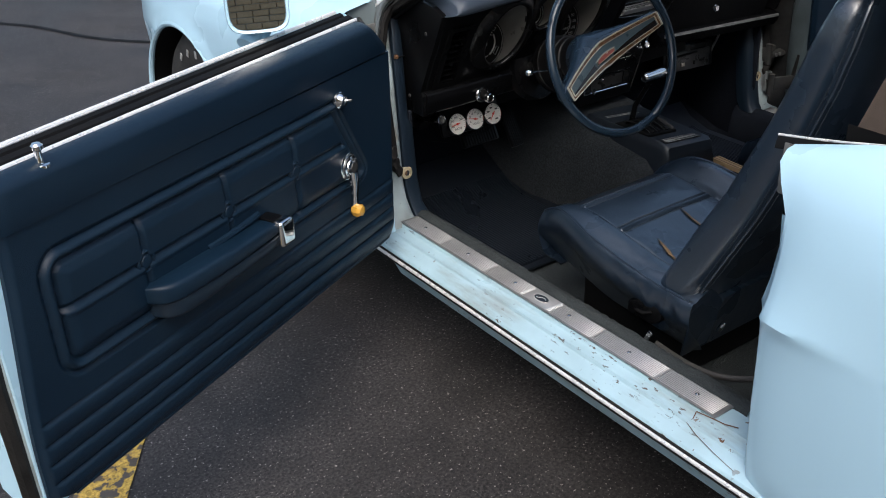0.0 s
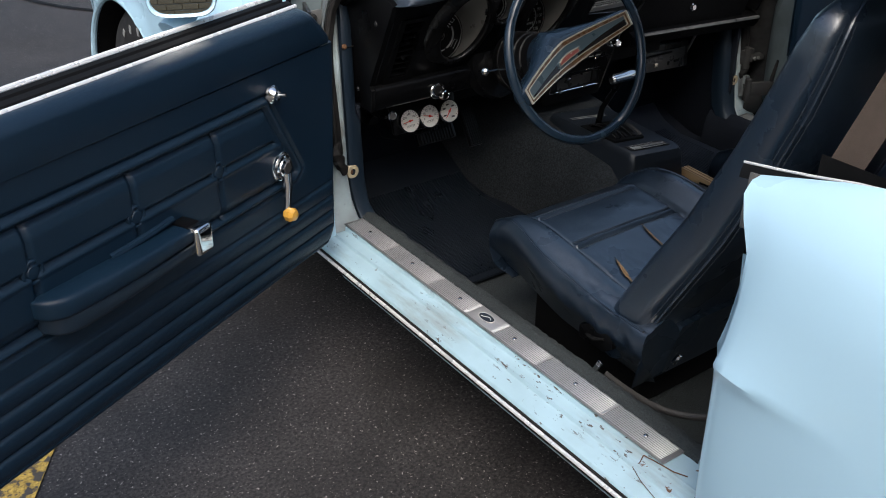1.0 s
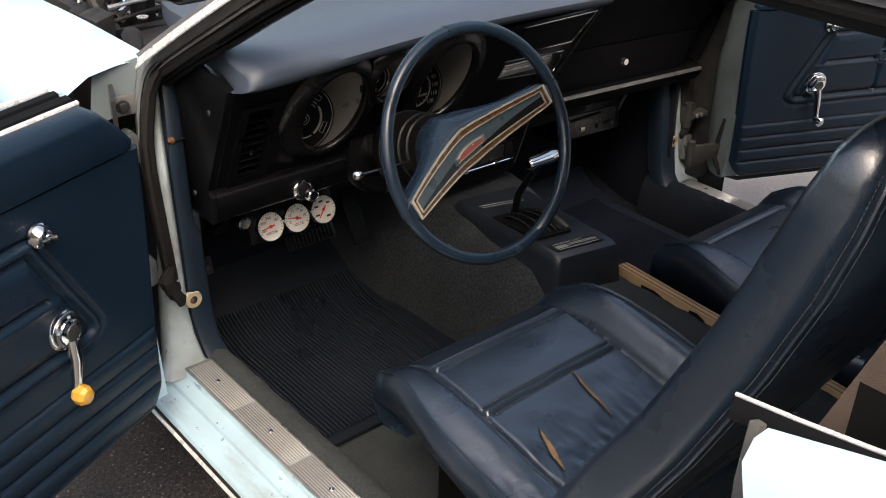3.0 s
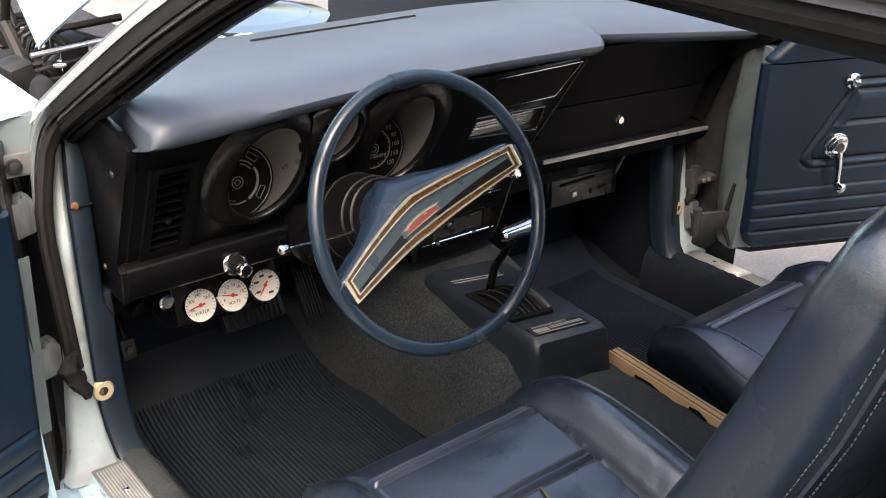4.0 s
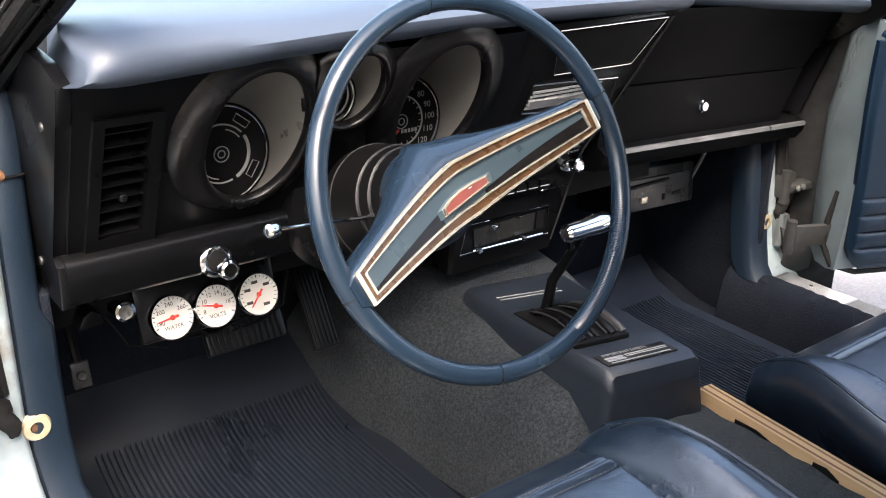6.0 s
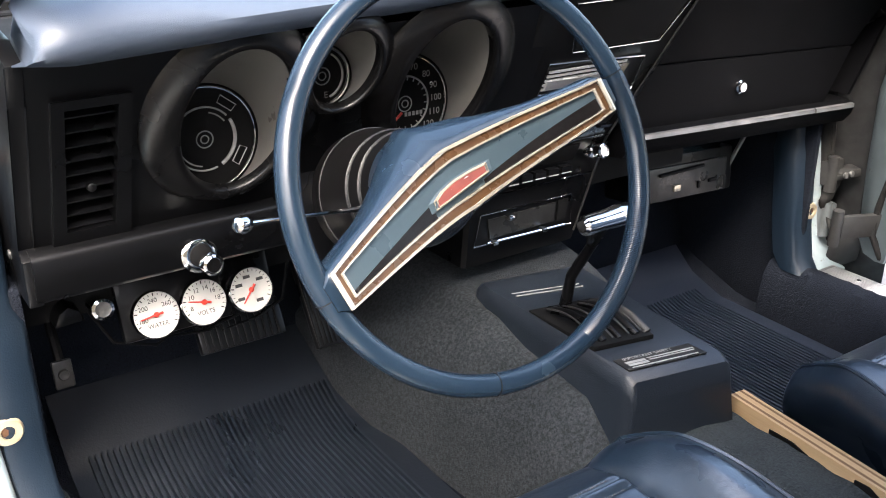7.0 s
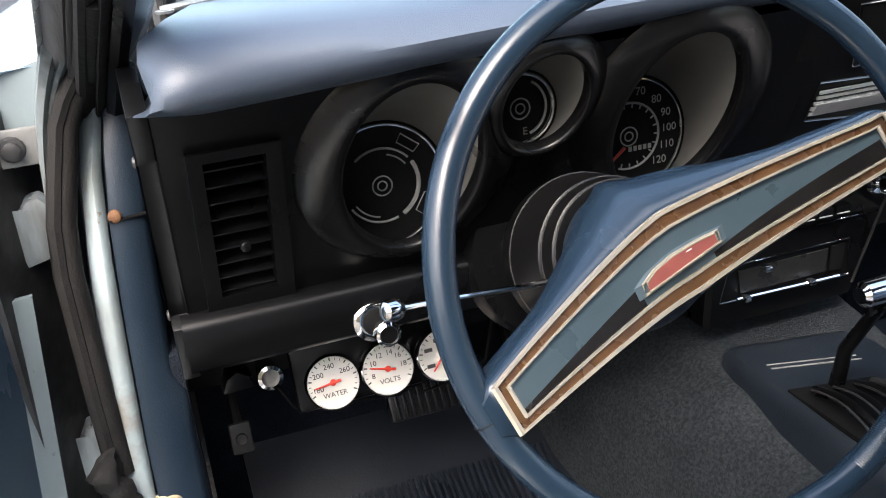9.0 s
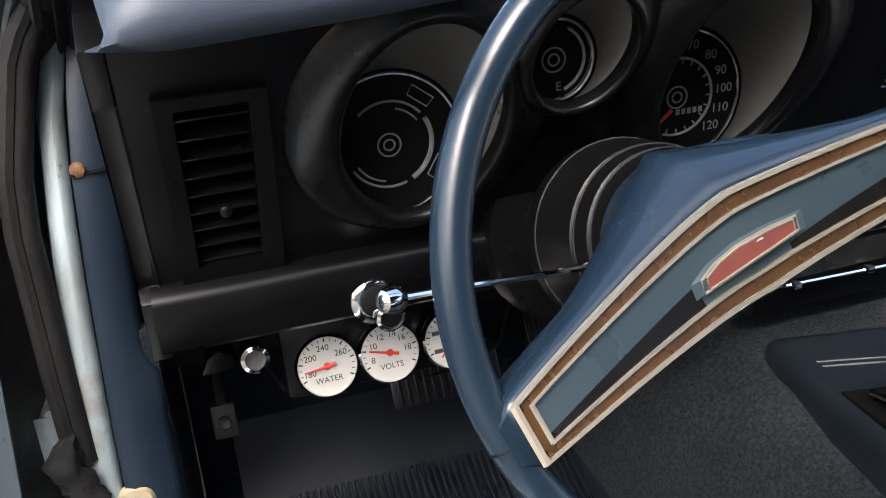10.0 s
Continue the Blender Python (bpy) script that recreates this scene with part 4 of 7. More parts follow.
# front wings, cowl, engine bay and raised bonnet
WING = [(0.28, -0.86), (0.42, -0.885), (0.55, -0.895), (0.66, -0.905), (0.74, -0.90), (0.80, -0.885), (0.845, -0.855), (0.872, -0.81), (0.882, -0.76), (0.884, -0.70), (0.86, -0.685)]
WC = (1.505, 0.335)
for side in (-1, 1):
    sx = (lambda x: x) if side < 0 else mirrored
    bm = bmesh.new()
    ny = 60
    rows = []
    for j in range(ny + 1):
        y = 0.62 + 1.275 * j / ny
        taper = step(1.7, 2.15, y)
        row = []
        for k in range(41):
            s = k / 40 * (len(WING) - 1)
            i = min(len(WING) - 2, int(s))
            z = WING[i][0] + (WING[i + 1][0] - WING[i][0]) * (s - i)
            x = WING[i][1] + (WING[i + 1][1] - WING[i][1]) * (s - i)
            z2 = z - (z - 0.2) * 0.10 * step(0.8, 2.3, y)
            lip = 0.012 * max(0.0, 1 - abs(math.hypot(y - WC[0], z2 - WC[1]) - 0.345) / 0.04)
            far = math.hypot(y - WC[0], z2 - WC[1])
            if 0.322 < far < 0.354:
                y2, z2 = WC[0] + (y - WC[0]) * 0.341 / far, WC[1] + (z2 - WC[1]) * 0.341 / far
            else:
                y2 = y
            row.append(bm.verts.new((sx(x + 0.07 * taper - lip), y2, z2)))
        rows.append(row)
    for a, b in zip(rows, rows[1:]):
        for k in range(40):
            c = (a[k].co + a[k + 1].co + b[k].co + b[k + 1].co) / 4
            if math.hypot(c.y - WC[0], c.z - WC[1]) > 0.338:
                bm.faces.new((a[k], a[k + 1], b[k + 1], b[k]))
    bmesh.ops.delete(bm, geom=[v for v in bm.verts if not v.link_faces], context="VERTS")
    part("front_wing", bm, PAINT, body, "glossy pale blue front wing with a round wheel arch", 50)
    bm = bmesh.new()
    tube(bm, [(sx(-0.905), WC[0] + 0.343 * math.cos(a), WC[1] + 0.343 * math.sin(a)) for a in [radians(-6 + 192 * k / 40) for k in range(41)]], 0.010, 8)
    part("arch_lip", bm, PAINT, body)
    bm = bmesh.new()
    sheet(bm, lambda u, v: Vector((sx(-0.90 + 0.32 * v), WC[0] + (0.342 + 0.02 * v) * math.cos(math.pi * u), WC[1] + (0.342 + 0.02 * v) * math.sin(math.pi * u))), 24, 3)
    part("wheel_well", bm, MATTBLACK, body)
    wheel = empty("road_wheel", pose(0, 0, 0), "black tyre with raised pale sidewall lettering on a dark rim", "wheel", group="road wheels")
    bm = bmesh.new()
    lathe(bm, [(0.19, 0.09), (0.21, 0.105), (0.26, 0.115), (0.305, 0.105), (0.325, 0.085), (0.330, 0.0), (0.325, -0.085), (0.30, -0.105), (0.21, -0.1), (0.19, -0.09), (0.19, 0.09)], axis_matrix((sx(-0.755), WC[0] - 0.025, 0.328), (side, 0, 0)), 48, False)
    tyre = part("tyre", bm, TYRE, wheel)
    for k in range(7):
        a = radians(150 - 15 * k)
        bm = bmesh.new()
        c = Vector((sx(-0.872), WC[0] - 0.025 + 0.255 * math.cos(a) * -side, 0.328 + 0.255 * math.sin(a)))
        box(bm, c, (0.003, 0.014, 0.024), 0.001, pose(0, 0, 0, math.degrees(a) - 90 if side > 0 else 90 - math.degrees(a)))
        part("letter_bar", bm, DIMMARK, tyre, "pale raised sidewall mark")
    bm = bmesh.new()
    lathe(bm, [(0.20, 0.095), (0.185, 0.085), (0.17, 0.05), (0.10, 0.04), (0.05, 0.06), (0.0, 0.065)], axis_matrix((sx(-0.755), WC[0] - 0.025, 0.328), (side, 0, 0)), 40, False)
    part("rim", bm, GREYMETAL, wheel)
bm = bmesh.new()
tube(bm, [(-0.62, 2.12, 0.50), (-0.40, 2.19, 0.50), (0.0, 2.22, 0.50), (0.44, 2.19, 0.50), (0.66, 2.12, 0.50)], 0.05, 12, flat=0.8)
part("front_bumper", bm, CHROME, body, "chrome front bumper")
bm = bmesh.new()
sheet(bm, lambda u, v: Vector((-0.60 + 1.24 * u, 0.84 + 0.18 * v, 0.800 + 0.02 * v + 0.012 * math.sin(math.pi * u))), 20, 6)
part("cowl", bm, STEEL, body, "grimy grey cowl panel below the windscreen")
bm = bmesh.new()
box(bm, (CX, 1.5, 0.28), (1.24, 0.98, 0.10))
part("engine_bay_floor", bm, MATTBLACK, body)
for x in (-0.60, 0.64):
    bm = bmesh.new()
    box(bm, (x, 1.50, 0.58), (0.03, 0.98, 0.50), 0.01)
    part("inner_wing", bm, STEEL, body, "dirty inner wing of the engine bay")
bm = bmesh.new()
hood_m = pose(CX, 0.873, 0.915, 42, 0, 0)


def bonnet_at(u, v, h=0.0):
    back = 0.25 * max(0.0, math.sin(math.pi * u)) ** 0.9
    return hood_m @ Vector((-0.647 + 1.294 * u, back + (1.10 - back) * v, 0.03 * math.sin(math.pi * u) + h))


sheet(bm, bonnet_at, 40, 20, lambda u, v: bonnet_at(u, v, -0.012))
part("bonnet", bm, PAINT, body, "raised pale blue bonnet")
bm = bmesh.new()
sheet(bm, lambda u, v: bonnet_at(0.01 + 0.98 * u, 0.01 + 0.97 * v, -0.016 - 0.012 * (math.sin(18 * u) > 0)), 60, 12)
part("bonnet_liner", bm, MATTBLACK, body, "dark ribbed underside of the bonnet")
for x in (-0.60, 0.64):
    bm = bmesh.new()
    tube(bm, [(x, 1.02, 0.80), (x, 1.16, 0.90), (x, 1.10, 1.0)], 0.012, 8)
    tube(bm, [(x + 0.02, 1.10, 0.78), (x + 0.02, 1.22, 0.94)], 0.010, 8)
    tube(bm, [(x + 0.02 + 0.02 * math.cos(9 * k / 8), 1.06 + 0.006 * k, 0.82 + 0.02 * math.sin(9 * k / 8)) for k in range(12)], 0.005, 6)
    part("bonnet_hinge", bm, STEEL, body, "dirty sprung bonnet hinge")
engine = empty("engine", pose(0, 0, 0), "dirty engine block with hoses in the open bay", "engine")
bm = bmesh.new()
box(bm, (CX, 1.50, 0.52), (0.46, 0.62, 0.36), 0.03)
part("block", bm, STEEL, engine)
bm = bmesh.new()
lathe(bm, [(0.19, 0), (0.20, 0.01), (0.20, 0.045), (0.195, 0.055), (0.15, 0.062), (0.145, 0.058), (0.05, 0.066), (0.02, 0.07)], Matrix.Translation((CX, 1.38, 0.745)), 40)
part("air_cleaner", bm, CHROME, engine, "round chrome air cleaner lid")
bm = bmesh.new()
box(bm, (CX, 1.38, 0.822), (0.026, 0.006, 0.010), 0.002, pose(0, 0, 0, 0, 25, 20))
box(bm, (CX, 1.38, 0.822), (0.026, 0.006, 0.010), 0.002, pose(0, 0, 0, 0, -25, 20))
box(bm, (CX, 1.38, 0.817), (0.010, 0.010, 0.010), 0.002)
part("wing_nut", bm, MATTBLACK, engine)
for k in range(5):
    bm = bmesh.new()
    tube(bm, [(-0.52 + 0.03 * k, 1.06, 0.72 - 0.03 * k), (-0.46 + 0.05 * k, 1.2, 0.80 - 0.02 * k), (-0.36 + 0.05 * k, 1.36, 0.74), (-0.22, 1.46, 0.68)], 0.011 - 0.001 * k, 8)
    part("hose", bm, RUBBER, engine)
bm = bmesh.new()
lathe(bm, [(0.03, 0), (0.10, 0.01), (0.115, 0.06), (0.10, 0.11), (0.03, 0.14)], axis_matrix((-0.40, 1.02, 0.70), (0, 1, 0)), 24)
part("brake_servo", bm, DARKMETAL, engine)
# pipes, wires and brackets along the near side of the bay
random.seed(21)
for k in range(9):
    bm = bmesh.new()
    x0, y0 = -0.58 + 0.03 * (k % 4), 1.05 + 0.07 * k
    tube(bm, [(x0, y0, 0.70), (x0 + 0.05, y0 + 0.05, 0.77 + 0.008 * (k % 3)), (x0 + 0.16, y0 + random.uniform(-0.06, 0.10), 0.79 - 0.01 * (k % 4)), (x0 + 0.27, y0 + random.uniform(-0.10, 0.15), 0.72)], (0.006, 0.010, 0.004)[k % 3], 8)
    part("bay_pipe", bm, (GREYMETAL, RUBBER, ALUMINIUM)[k % 3], engine)
for y, z, w in ((1.12, 0.76, 0.06), (1.28, 0.74, 0.05), (1.48, 0.75, 0.07)):
    bm = bmesh.new()
    box(bm, (-0.54, y, z), (w, 0.08, 0.06), 0.012)
    lathe(bm, [(0.02, 0), (0.018, 0.03), (0.008, 0.036)], Matrix.Translation((-0.54, y, z + 0.03)), 14)
    part("bay_box", bm, STEEL, engine, "grimy metal box in the engine bay")
for a, b, r, mt in (((-0.60, 1.03, 0.862), (-0.36, 1.02, 0.872), 0.005, ALUMINIUM), ((-0.61, 1.02, 0.835), (-0.38, 1.05, 0.842), 0.004, STEEL), ((-0.60, 1.30, 0.82), (-0.34, 1.26, 0.86), 0.008, STEEL), ((-0.62, 1.55, 0.80), (-0.40, 1.52, 0.84), 0.008, RUBBER)):
    bm = bmesh.new()
    tube(bm, [a, Vector(a).lerp(Vector(b), 0.5) + Vector((0, 0, 0.006)), b], r, 8)
    part("bay_rod", bm, mt, engine)
bm = bmesh.new()
lathe(bm, [(0.005, 0), (0.010, 0.0), (0.011, 0.003), (0.005, 0.003), (0.005, 0)], Matrix.Translation((-0.604, 0.860, 0.880)), 18, False)
part("bay_washer", bm, ALUMINIUM, engine, "pale ring on the inner wing")
bm = bmesh.new()
tube(bm, [(-0.56 + 0.032 * math.cos(0.8 * k), 1.06 + 0.004 * k, 0.860 + 0.032 * math.sin(0.8 * k)) for k in range(56)], 0.0045, 6)
part("hinge_spring", bm, DARKMETAL, engine, "dirty coiled hinge spring")
for x, y, z, w, h in ((-0.64, 1.00, 0.80, 0.05, 0.14), (-0.50, 1.10, 0.80, 0.03, 0.16), (-0.59, 1.16, 0.78, 0.08, 0.12)):
    bm = bmesh.new()
    box(bm, (x, y, z), (w, 0.05, h), 0.008, pose(0, 0, 0, 12, -8, 20))
    part("bay_bracket", bm, DARKMETAL, engine, "grimy bracket")
# black rubber corner piece between the wing and the pillar
bm = bmesh.new()
tube(bm, [(-0.690, 0.70, 0.868), (-0.676, 0.74, 0.876), (-0.655, 0.80, 0.868), (-0.63, 0.86, 0.845)], [0.008, 0.016, 0.018, 0.010], 12)
part("screen_corner_seal", bm, RUBBER, body, "black rubber corner of the windscreen")
# ---- doors, open ----
COLS = (0.245, 0.413, 0.620, 0.832, 1.030)


def trim_depth(u, z):
    """Relief of the moulded vinyl panel."""
    d = 0.0
    # padded field, its front end cut on a slant
    front = 0.150 + 0.55 * max(0.0, z - 0.60) if z > 0.60 else 0.150 + 0.9 * max(0.0, 0.575 - z)
    e = min(u - front, 1.034 - u, z - 0.572, 0.790 - z)
    for sa, sb in ((1.034 - u, z - 0.572), (1.034 - u, 0.790 - z), (u - front, z - 0.572)):
        if sa < 0.045 and sb < 0.045:
            e = min(e, 0.045 - math.hypot(0.045 - sa, 0.045 - sb))
    d -= 0.006 * math.exp(-((e - 0.003) / 0.0040) ** 2)
    d += 0.005 * math.exp(-((e - 0.014) / 0.006) ** 2)
    d -= 0.006 * math.exp(-((e - 0.026) / 0.004) ** 2)
    inner = e > 0.02
    if inner and u > 0.2:
        d += 0.006 * step(0.024, 0.05, e)
        for c in COLS[1:4]:
            d -= 0.007 * math.exp(-((u - c) / 0.005) ** 2)
        d -= 0.007 * math.exp(-((z - 0.690) / 0.0045) ** 2) if u > 0.25 else 0
        d += 0.002 * math.exp(-((z - 0.679) / 0.004) ** 2)
    # ribs along the bottom
    if z < 0.532:
        k = (0.532 - z) / 0.036
        f = k - math.floor(k)
        if k < 4.2:
            d -= 0.006 * math.exp(-((f - 0.06) / 0.10) ** 2) - 0.003 * math.sin(math.pi * min(1, f))
    return d


def build_door(m, s, label):
    """s: 1 for the driver's door, -1 for its mirror image. Local x runs from the hinge, y into the cabin."""
    def V(u, v, z):
        return Vector((u, s * v, z))
    door = new("door")
    door.parent, door.matrix_basis = body, m
    tagged(door, label)
    slope = lambda u: 0.018 * (u - 0.5)
    # outer shell
    bm = bmesh.new()
    prof = [(-0.018, 0.372), (-0.05, 0.364), (-0.10, 0.362), (-0.125, 0.38), (-0.140, 0.50), (-0.148, 0.62), (-0.150, 0.66), (-0.140, 0.70), (-0.125, 0.82), (-0.112, 0.885), (-0.100, 0.915), (-0.088, 0.925), (-0.078, 0.915), (-0.078, 0.86), (-0.018, 0.86)]
    us = [0.03, 0.042, 0.3, 0.6, 0.9, 1.096, 1.110]
    rows = [[bm.verts.new(V(u + 0.55 * max(0.0, z - 0.82) * (u < 0.1), v * (0.8 if u == 0.03 else 1), z + slope(u) * (z > 0.7))) for v, z in prof] for u in us]
    for a, b in zip(rows, rows[1:]):
        for k in range(len(prof)):
            bm.faces.new((a[k], a[(k + 1) % len(prof)], b[(k + 1) % len(prof)], b[k]))
    bm.faces.new(rows[0]); bm.faces.new(rows[-1][::-1])
    # the passenger shell has its shade put into a darker paint
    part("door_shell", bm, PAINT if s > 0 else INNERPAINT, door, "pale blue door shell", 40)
    # shut-face flange beside the trim
    bm = bmesh.new()
    prism(bm, [(0.046, 0.376), (1.092, 0.376), (1.116, 0.402), (1.112, 0.70), (1.094, 0.92), (0.105, 0.90), (0.055, 0.84)], -0.034 * s, -0.024 * s, "xz", 0.003)
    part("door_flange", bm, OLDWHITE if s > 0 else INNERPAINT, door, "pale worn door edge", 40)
    bm = bmesh.new()
    tube(bm, [V(1.100, -0.040, 0.372), V(1.120, -0.036, 0.40), V(1.124, -0.036, 0.62), V(1.117, -0.036, 0.76), V(1.104, -0.036, 0.89)], 0.014, 8)
    part("door_seal", bm, RUBBER, door, "dark rubber seal on the door edge")
    if s < 0:
        bm = bmesh.new()
        tube(bm, [V(0.037, -0.062, 0.52), V(0.029, -0.062, 0.46), V(0.025, -0.058, 0.41), V(0.032, -0.030, 0.377), V(0.08, -0.020, 0.362), V(0.36, -0.020, 0.362)], [0.004, 0.0065, 0.0065, 0.007, 0.006, 0.005], 8)
        part("edge_seal", bm, RUBBER, door, "ragged black rubber strip")
    # trim panel: relief grid, rolled over at the top
    bm = bmesh.new()

    def lower(a, b):
        z = 0.372 + (0.838 - 0.372) * b
        uf = 0.044 - 0.020 * step(0.4, 0.84, z) + 0.05 * (1 - math.sqrt(min(1.0, max(0.0, z - 0.37) / 0.05)))
        ur = 1.108 - 0.030 * step(0.45, 0.85, z) - 0.05 * (1 - step(0.372, 0.40, z))
        u = uf + (ur - uf) * a
        edge = min(u - uf, ur - u, z - 0.372)
        return V(u, trim_depth(u, z) * step(0.004, 0.028, edge) - 0.010 * (1 - step(0, 0.012, edge)), z + 0.022 * (u - 0.5) * (z - 0.37) / 0.4 + 0.018 * (1 - (u / 1.1)) * 0)

    sheet(bm, lower, 360, 190, lambda a, b: lower(a, b) - V(0, 0.012, 0), True)
    part("trim_panel", bm, VINYL, door, "dark blue moulded vinyl door panel", 60)
    bm = bmesh.new()

    def upper(a, b):
        u0 = 0.034 + (1.085 - 0.034) * a
        if b < 0.55:
            v, z = 0.003 + 0.002 * math.sin(math.pi * b / 0.55), 0.841 + 0.055 * b / 0.55
        else:
            t = (b - 0.55) / 0.45 * math.pi / 2
            v, z = 0.003 - 0.036 * (1 - math.cos(t)), 0.896 + 0.022 * math.sin(t)
        edge = min(u0 - 0.034, 1.085 - u0)
        lift = 0.022 * (u0 - 0.5)
        cut = 0.95 * max(0.0, z - 0.848) * max(0.0, 1 - (u0 - 0.034) / 0.22)
        return V(u0 + cut, v - 0.012 * (1 - step(0, 0.015, edge)), z + lift)

    sheet(bm, upper, 60, 24, lambda a, b: upper(a, b) - V(0, 0.016, 0.004 * b))
    part("upper_roll", bm, VINYL, door, "rolled dark blue vinyl door top", 60)
    # window slot: bright strip, black seal
    lift = lambda u: 0.022 * (u - 0.5)
    for nm, v, z, r, mt in (("bright_strip", -0.040, 0.917, 0.0045, SATIN), ("window_seal", -0.058, 0.913, 0.013, MATTBLACK), ("outer_seal", -0.079, 0.918, 0.011, MATTBLACK), ("outer_strip", -0.093, 0.927, 0.0055, SATIN)):
        bm = bmesh.new()
        tube(bm, [V(u, v, z + lift(u)) for u in (0.095, 0.4, 0.7, 0.95, 1.095)], r, 8)
        part(nm, bm, mt, door)
    # lock plunger
    bm = bmesh.new()
    lathe(bm, [(0.014, 0.0), (0.013, 0.004), (0.006, 0.005), (0.0048, 0.007), (0.0048, 0.024), (0.0085, 0.027), (0.009, 0.033), (0.006, 0.036)], Matrix.Translation(V(0.970, -0.016, 0.918)), 18)
    part("lock_plunger", bm, CHROME, door, "chrome lock plunger")
    # buttons
    for c in COLS[1:4]:
        bm = bmesh.new()
        lathe(bm, [(0.0215, -0.006), (0.0212, 0.002), (0.0190, 0.0050), (0.0165, 0.0050), (0.0145, 0.0018), (0.0130, 0.0018), (0.0100, 0.0050), (0.0030, 0.0058)], axis_matrix(V(c, 0.001, 0.690 + 0.022 * (c - 0.5) * 0.8), (0, s, 0)), 24)
        part("button", bm, VINYL, door)
    # armrest: a soft pad on a slightly smaller body
    def arm_body(top, bot0, bot1, grow):
        rings = []
        for k in range(29):
            t = k / 28
            u = 0.540 + (0.300 + 0.010 * grow) * t
            bot = bot0 + (bot1 - bot0) * step(0.2, 0.9, t)
            tp = top + 0.014 * t
            dep = 0.046 + 0.007 * math.sin(math.pi * t) + 0.004 * grow
            rnd = math.sqrt(max(0.0, 1 - max(0.0, (t - 0.84) / 0.16) ** 2)) if t > 0.84 else 1.0
            ring = []
            for q in range(24):
                a = 2 * math.pi * q / 24
                cy, cz = math.cos(a), math.sin(a)
                y = 0.5 * dep * (0.25 + 0.75 * rnd) * (1 + math.copysign(abs(cy) ** 0.42, cy)) - 0.003
                z = (tp + bot) / 2 + 0.5 * (tp - bot) * (0.7 + 0.3 * rnd) * math.copysign(abs(cz) ** 0.5, cz)
                ring.append(V(u, y, z))
            rings.append(ring)
        bm = bmesh.new()
        loft(bm, rings)
        return bm
    part("armrest_base", arm_body(0.612, 0.590, 0.586, 0.0), TRIMBLUE, door, "dark blue moulded armrest base", 50)
    part("armrest", arm_body(0.644, 0.616, 0.618, 1.0), VINYL, door, "dark blue padded armrest", 50)
    bm = bmesh.new()
    box(bm, V(0.524, 0.030, 0.617), (0.042, 0.058, 0.054), 0.009, None, 3)
    part("grab_cap", bm, CHROME, door, "chrome door pull cap")
    bm = bmesh.new()
    box(bm, V(0.532, 0.022, 0.645), (0.030, 0.040, 0.006), 0.0025, None, 2)
    part("grab_top", bm, BLACK, door, "black top of the door pull")
    bm = bmesh.new()
    tube(bm, [V(0.690 - 0.145 * k / 10, 0.006 + 0.003 * math.sin(math.pi * k / 10), 0.650 + 0.004 * k / 10) for k in range(11)], 0.007, 8)
    part("rest_ridge", bm, VINYL, door)
    # remote handle stub, dark escutcheon
    bm = bmesh.new()
    c = V(0.243, 0.002, 0.782)
    lathe(bm, [(0.018, 0), (0.0175, 0.004), (0.012, 0.008), (0.010, 0.016), (0.006, 0.017)], axis_matrix(c, (0, s, 0)), 24)
    tube(bm, [c + V(0, 0.012, 0), c + V(-0.003, 0.022, 0.001), c + V(-0.006, 0.030, 0.001)], [0.005, 0.0035, 0.005], 10)
    part("lock_lever", bm, CHROME, door, "chrome lock stem on a round escutcheon")
    # window crank
    bm = bmesh.new()
    c = V(0.235, 0.003, 0.630)
    lathe(bm, [(0.030, 0), (0.0295, 0.004), (0.0265, 0.006), (0.0245, 0.006), (0.0235, 0.011), (0.0200, 0.013), (0.0190, 0.016), (0.014, 0.018), (0.010, 0.0185)], axis_matrix(c, (0, s, 0)), 28)
    part("window_crank", bm, CHROME, door, "chrome window winder")
    bm = bmesh.new()
    lathe(bm, [(0.012, 0.0180), (0.011, 0.0200), (0.006, 0.0205)], axis_matrix(c, (0, s, 0)), 20)
    part("hub_cap", bm, DARKMETAL, door)
    bm = bmesh.new()
    tube(bm, [c + V(0.0, 0.014, -0.012), c + V(0.004, 0.019, -0.04), c + V(0.010, 0.019, -0.075), c + V(0.013, 0.018, -0.092)], [0.0115, 0.0095, 0.0070, 0.0085], 12)
    part("crank_arm", bm, CHROME, door)
    bm = bmesh.new()
    kc = c + V(0.014, 0.014, -0.094)
    if s > 0:
        lathe(bm, [(0.005, 0), (0.0115, 0.003), (0.0150, 0.009), (0.0150, 0.019), (0.011, 0.026), (0.005, 0.028)], axis_matrix(kc, (0, s, 0)), 8)
        part("knob", bm, AMBER, door, "faceted amber plastic knob", 20)
    else:
        lathe(bm, [(0.006, 0), (0.010, 0.004), (0.012, 0.014), (0.012, 0.024), (0.006, 0.029)], axis_matrix(kc, (0, s, 0)), 18)
        part("knob", bm, CHROME, door)
    # hinge straps at the front edge
    for z in () if s > 0 else (0.43,):
        bm = bmesh.new()
        box(bm, V(0.0, -0.060, z), (0.08, 0.012, 0.045), 0.004)
        lathe(bm, [(0.010, -0.035), (0.010, 0.035)], Matrix.Translation(V(-0.05, -0.058, z)), 12)
        part("hinge", bm, DIRTYSTEEL, door, "grimy door hinge")
    return door


build_door(pose(-0.800, 0.4264, 0, 0, 0, 206.05), 1, "open driver's door with dark blue vinyl trim and amber winder knob")
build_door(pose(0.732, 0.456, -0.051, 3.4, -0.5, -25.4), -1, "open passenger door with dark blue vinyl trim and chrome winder")

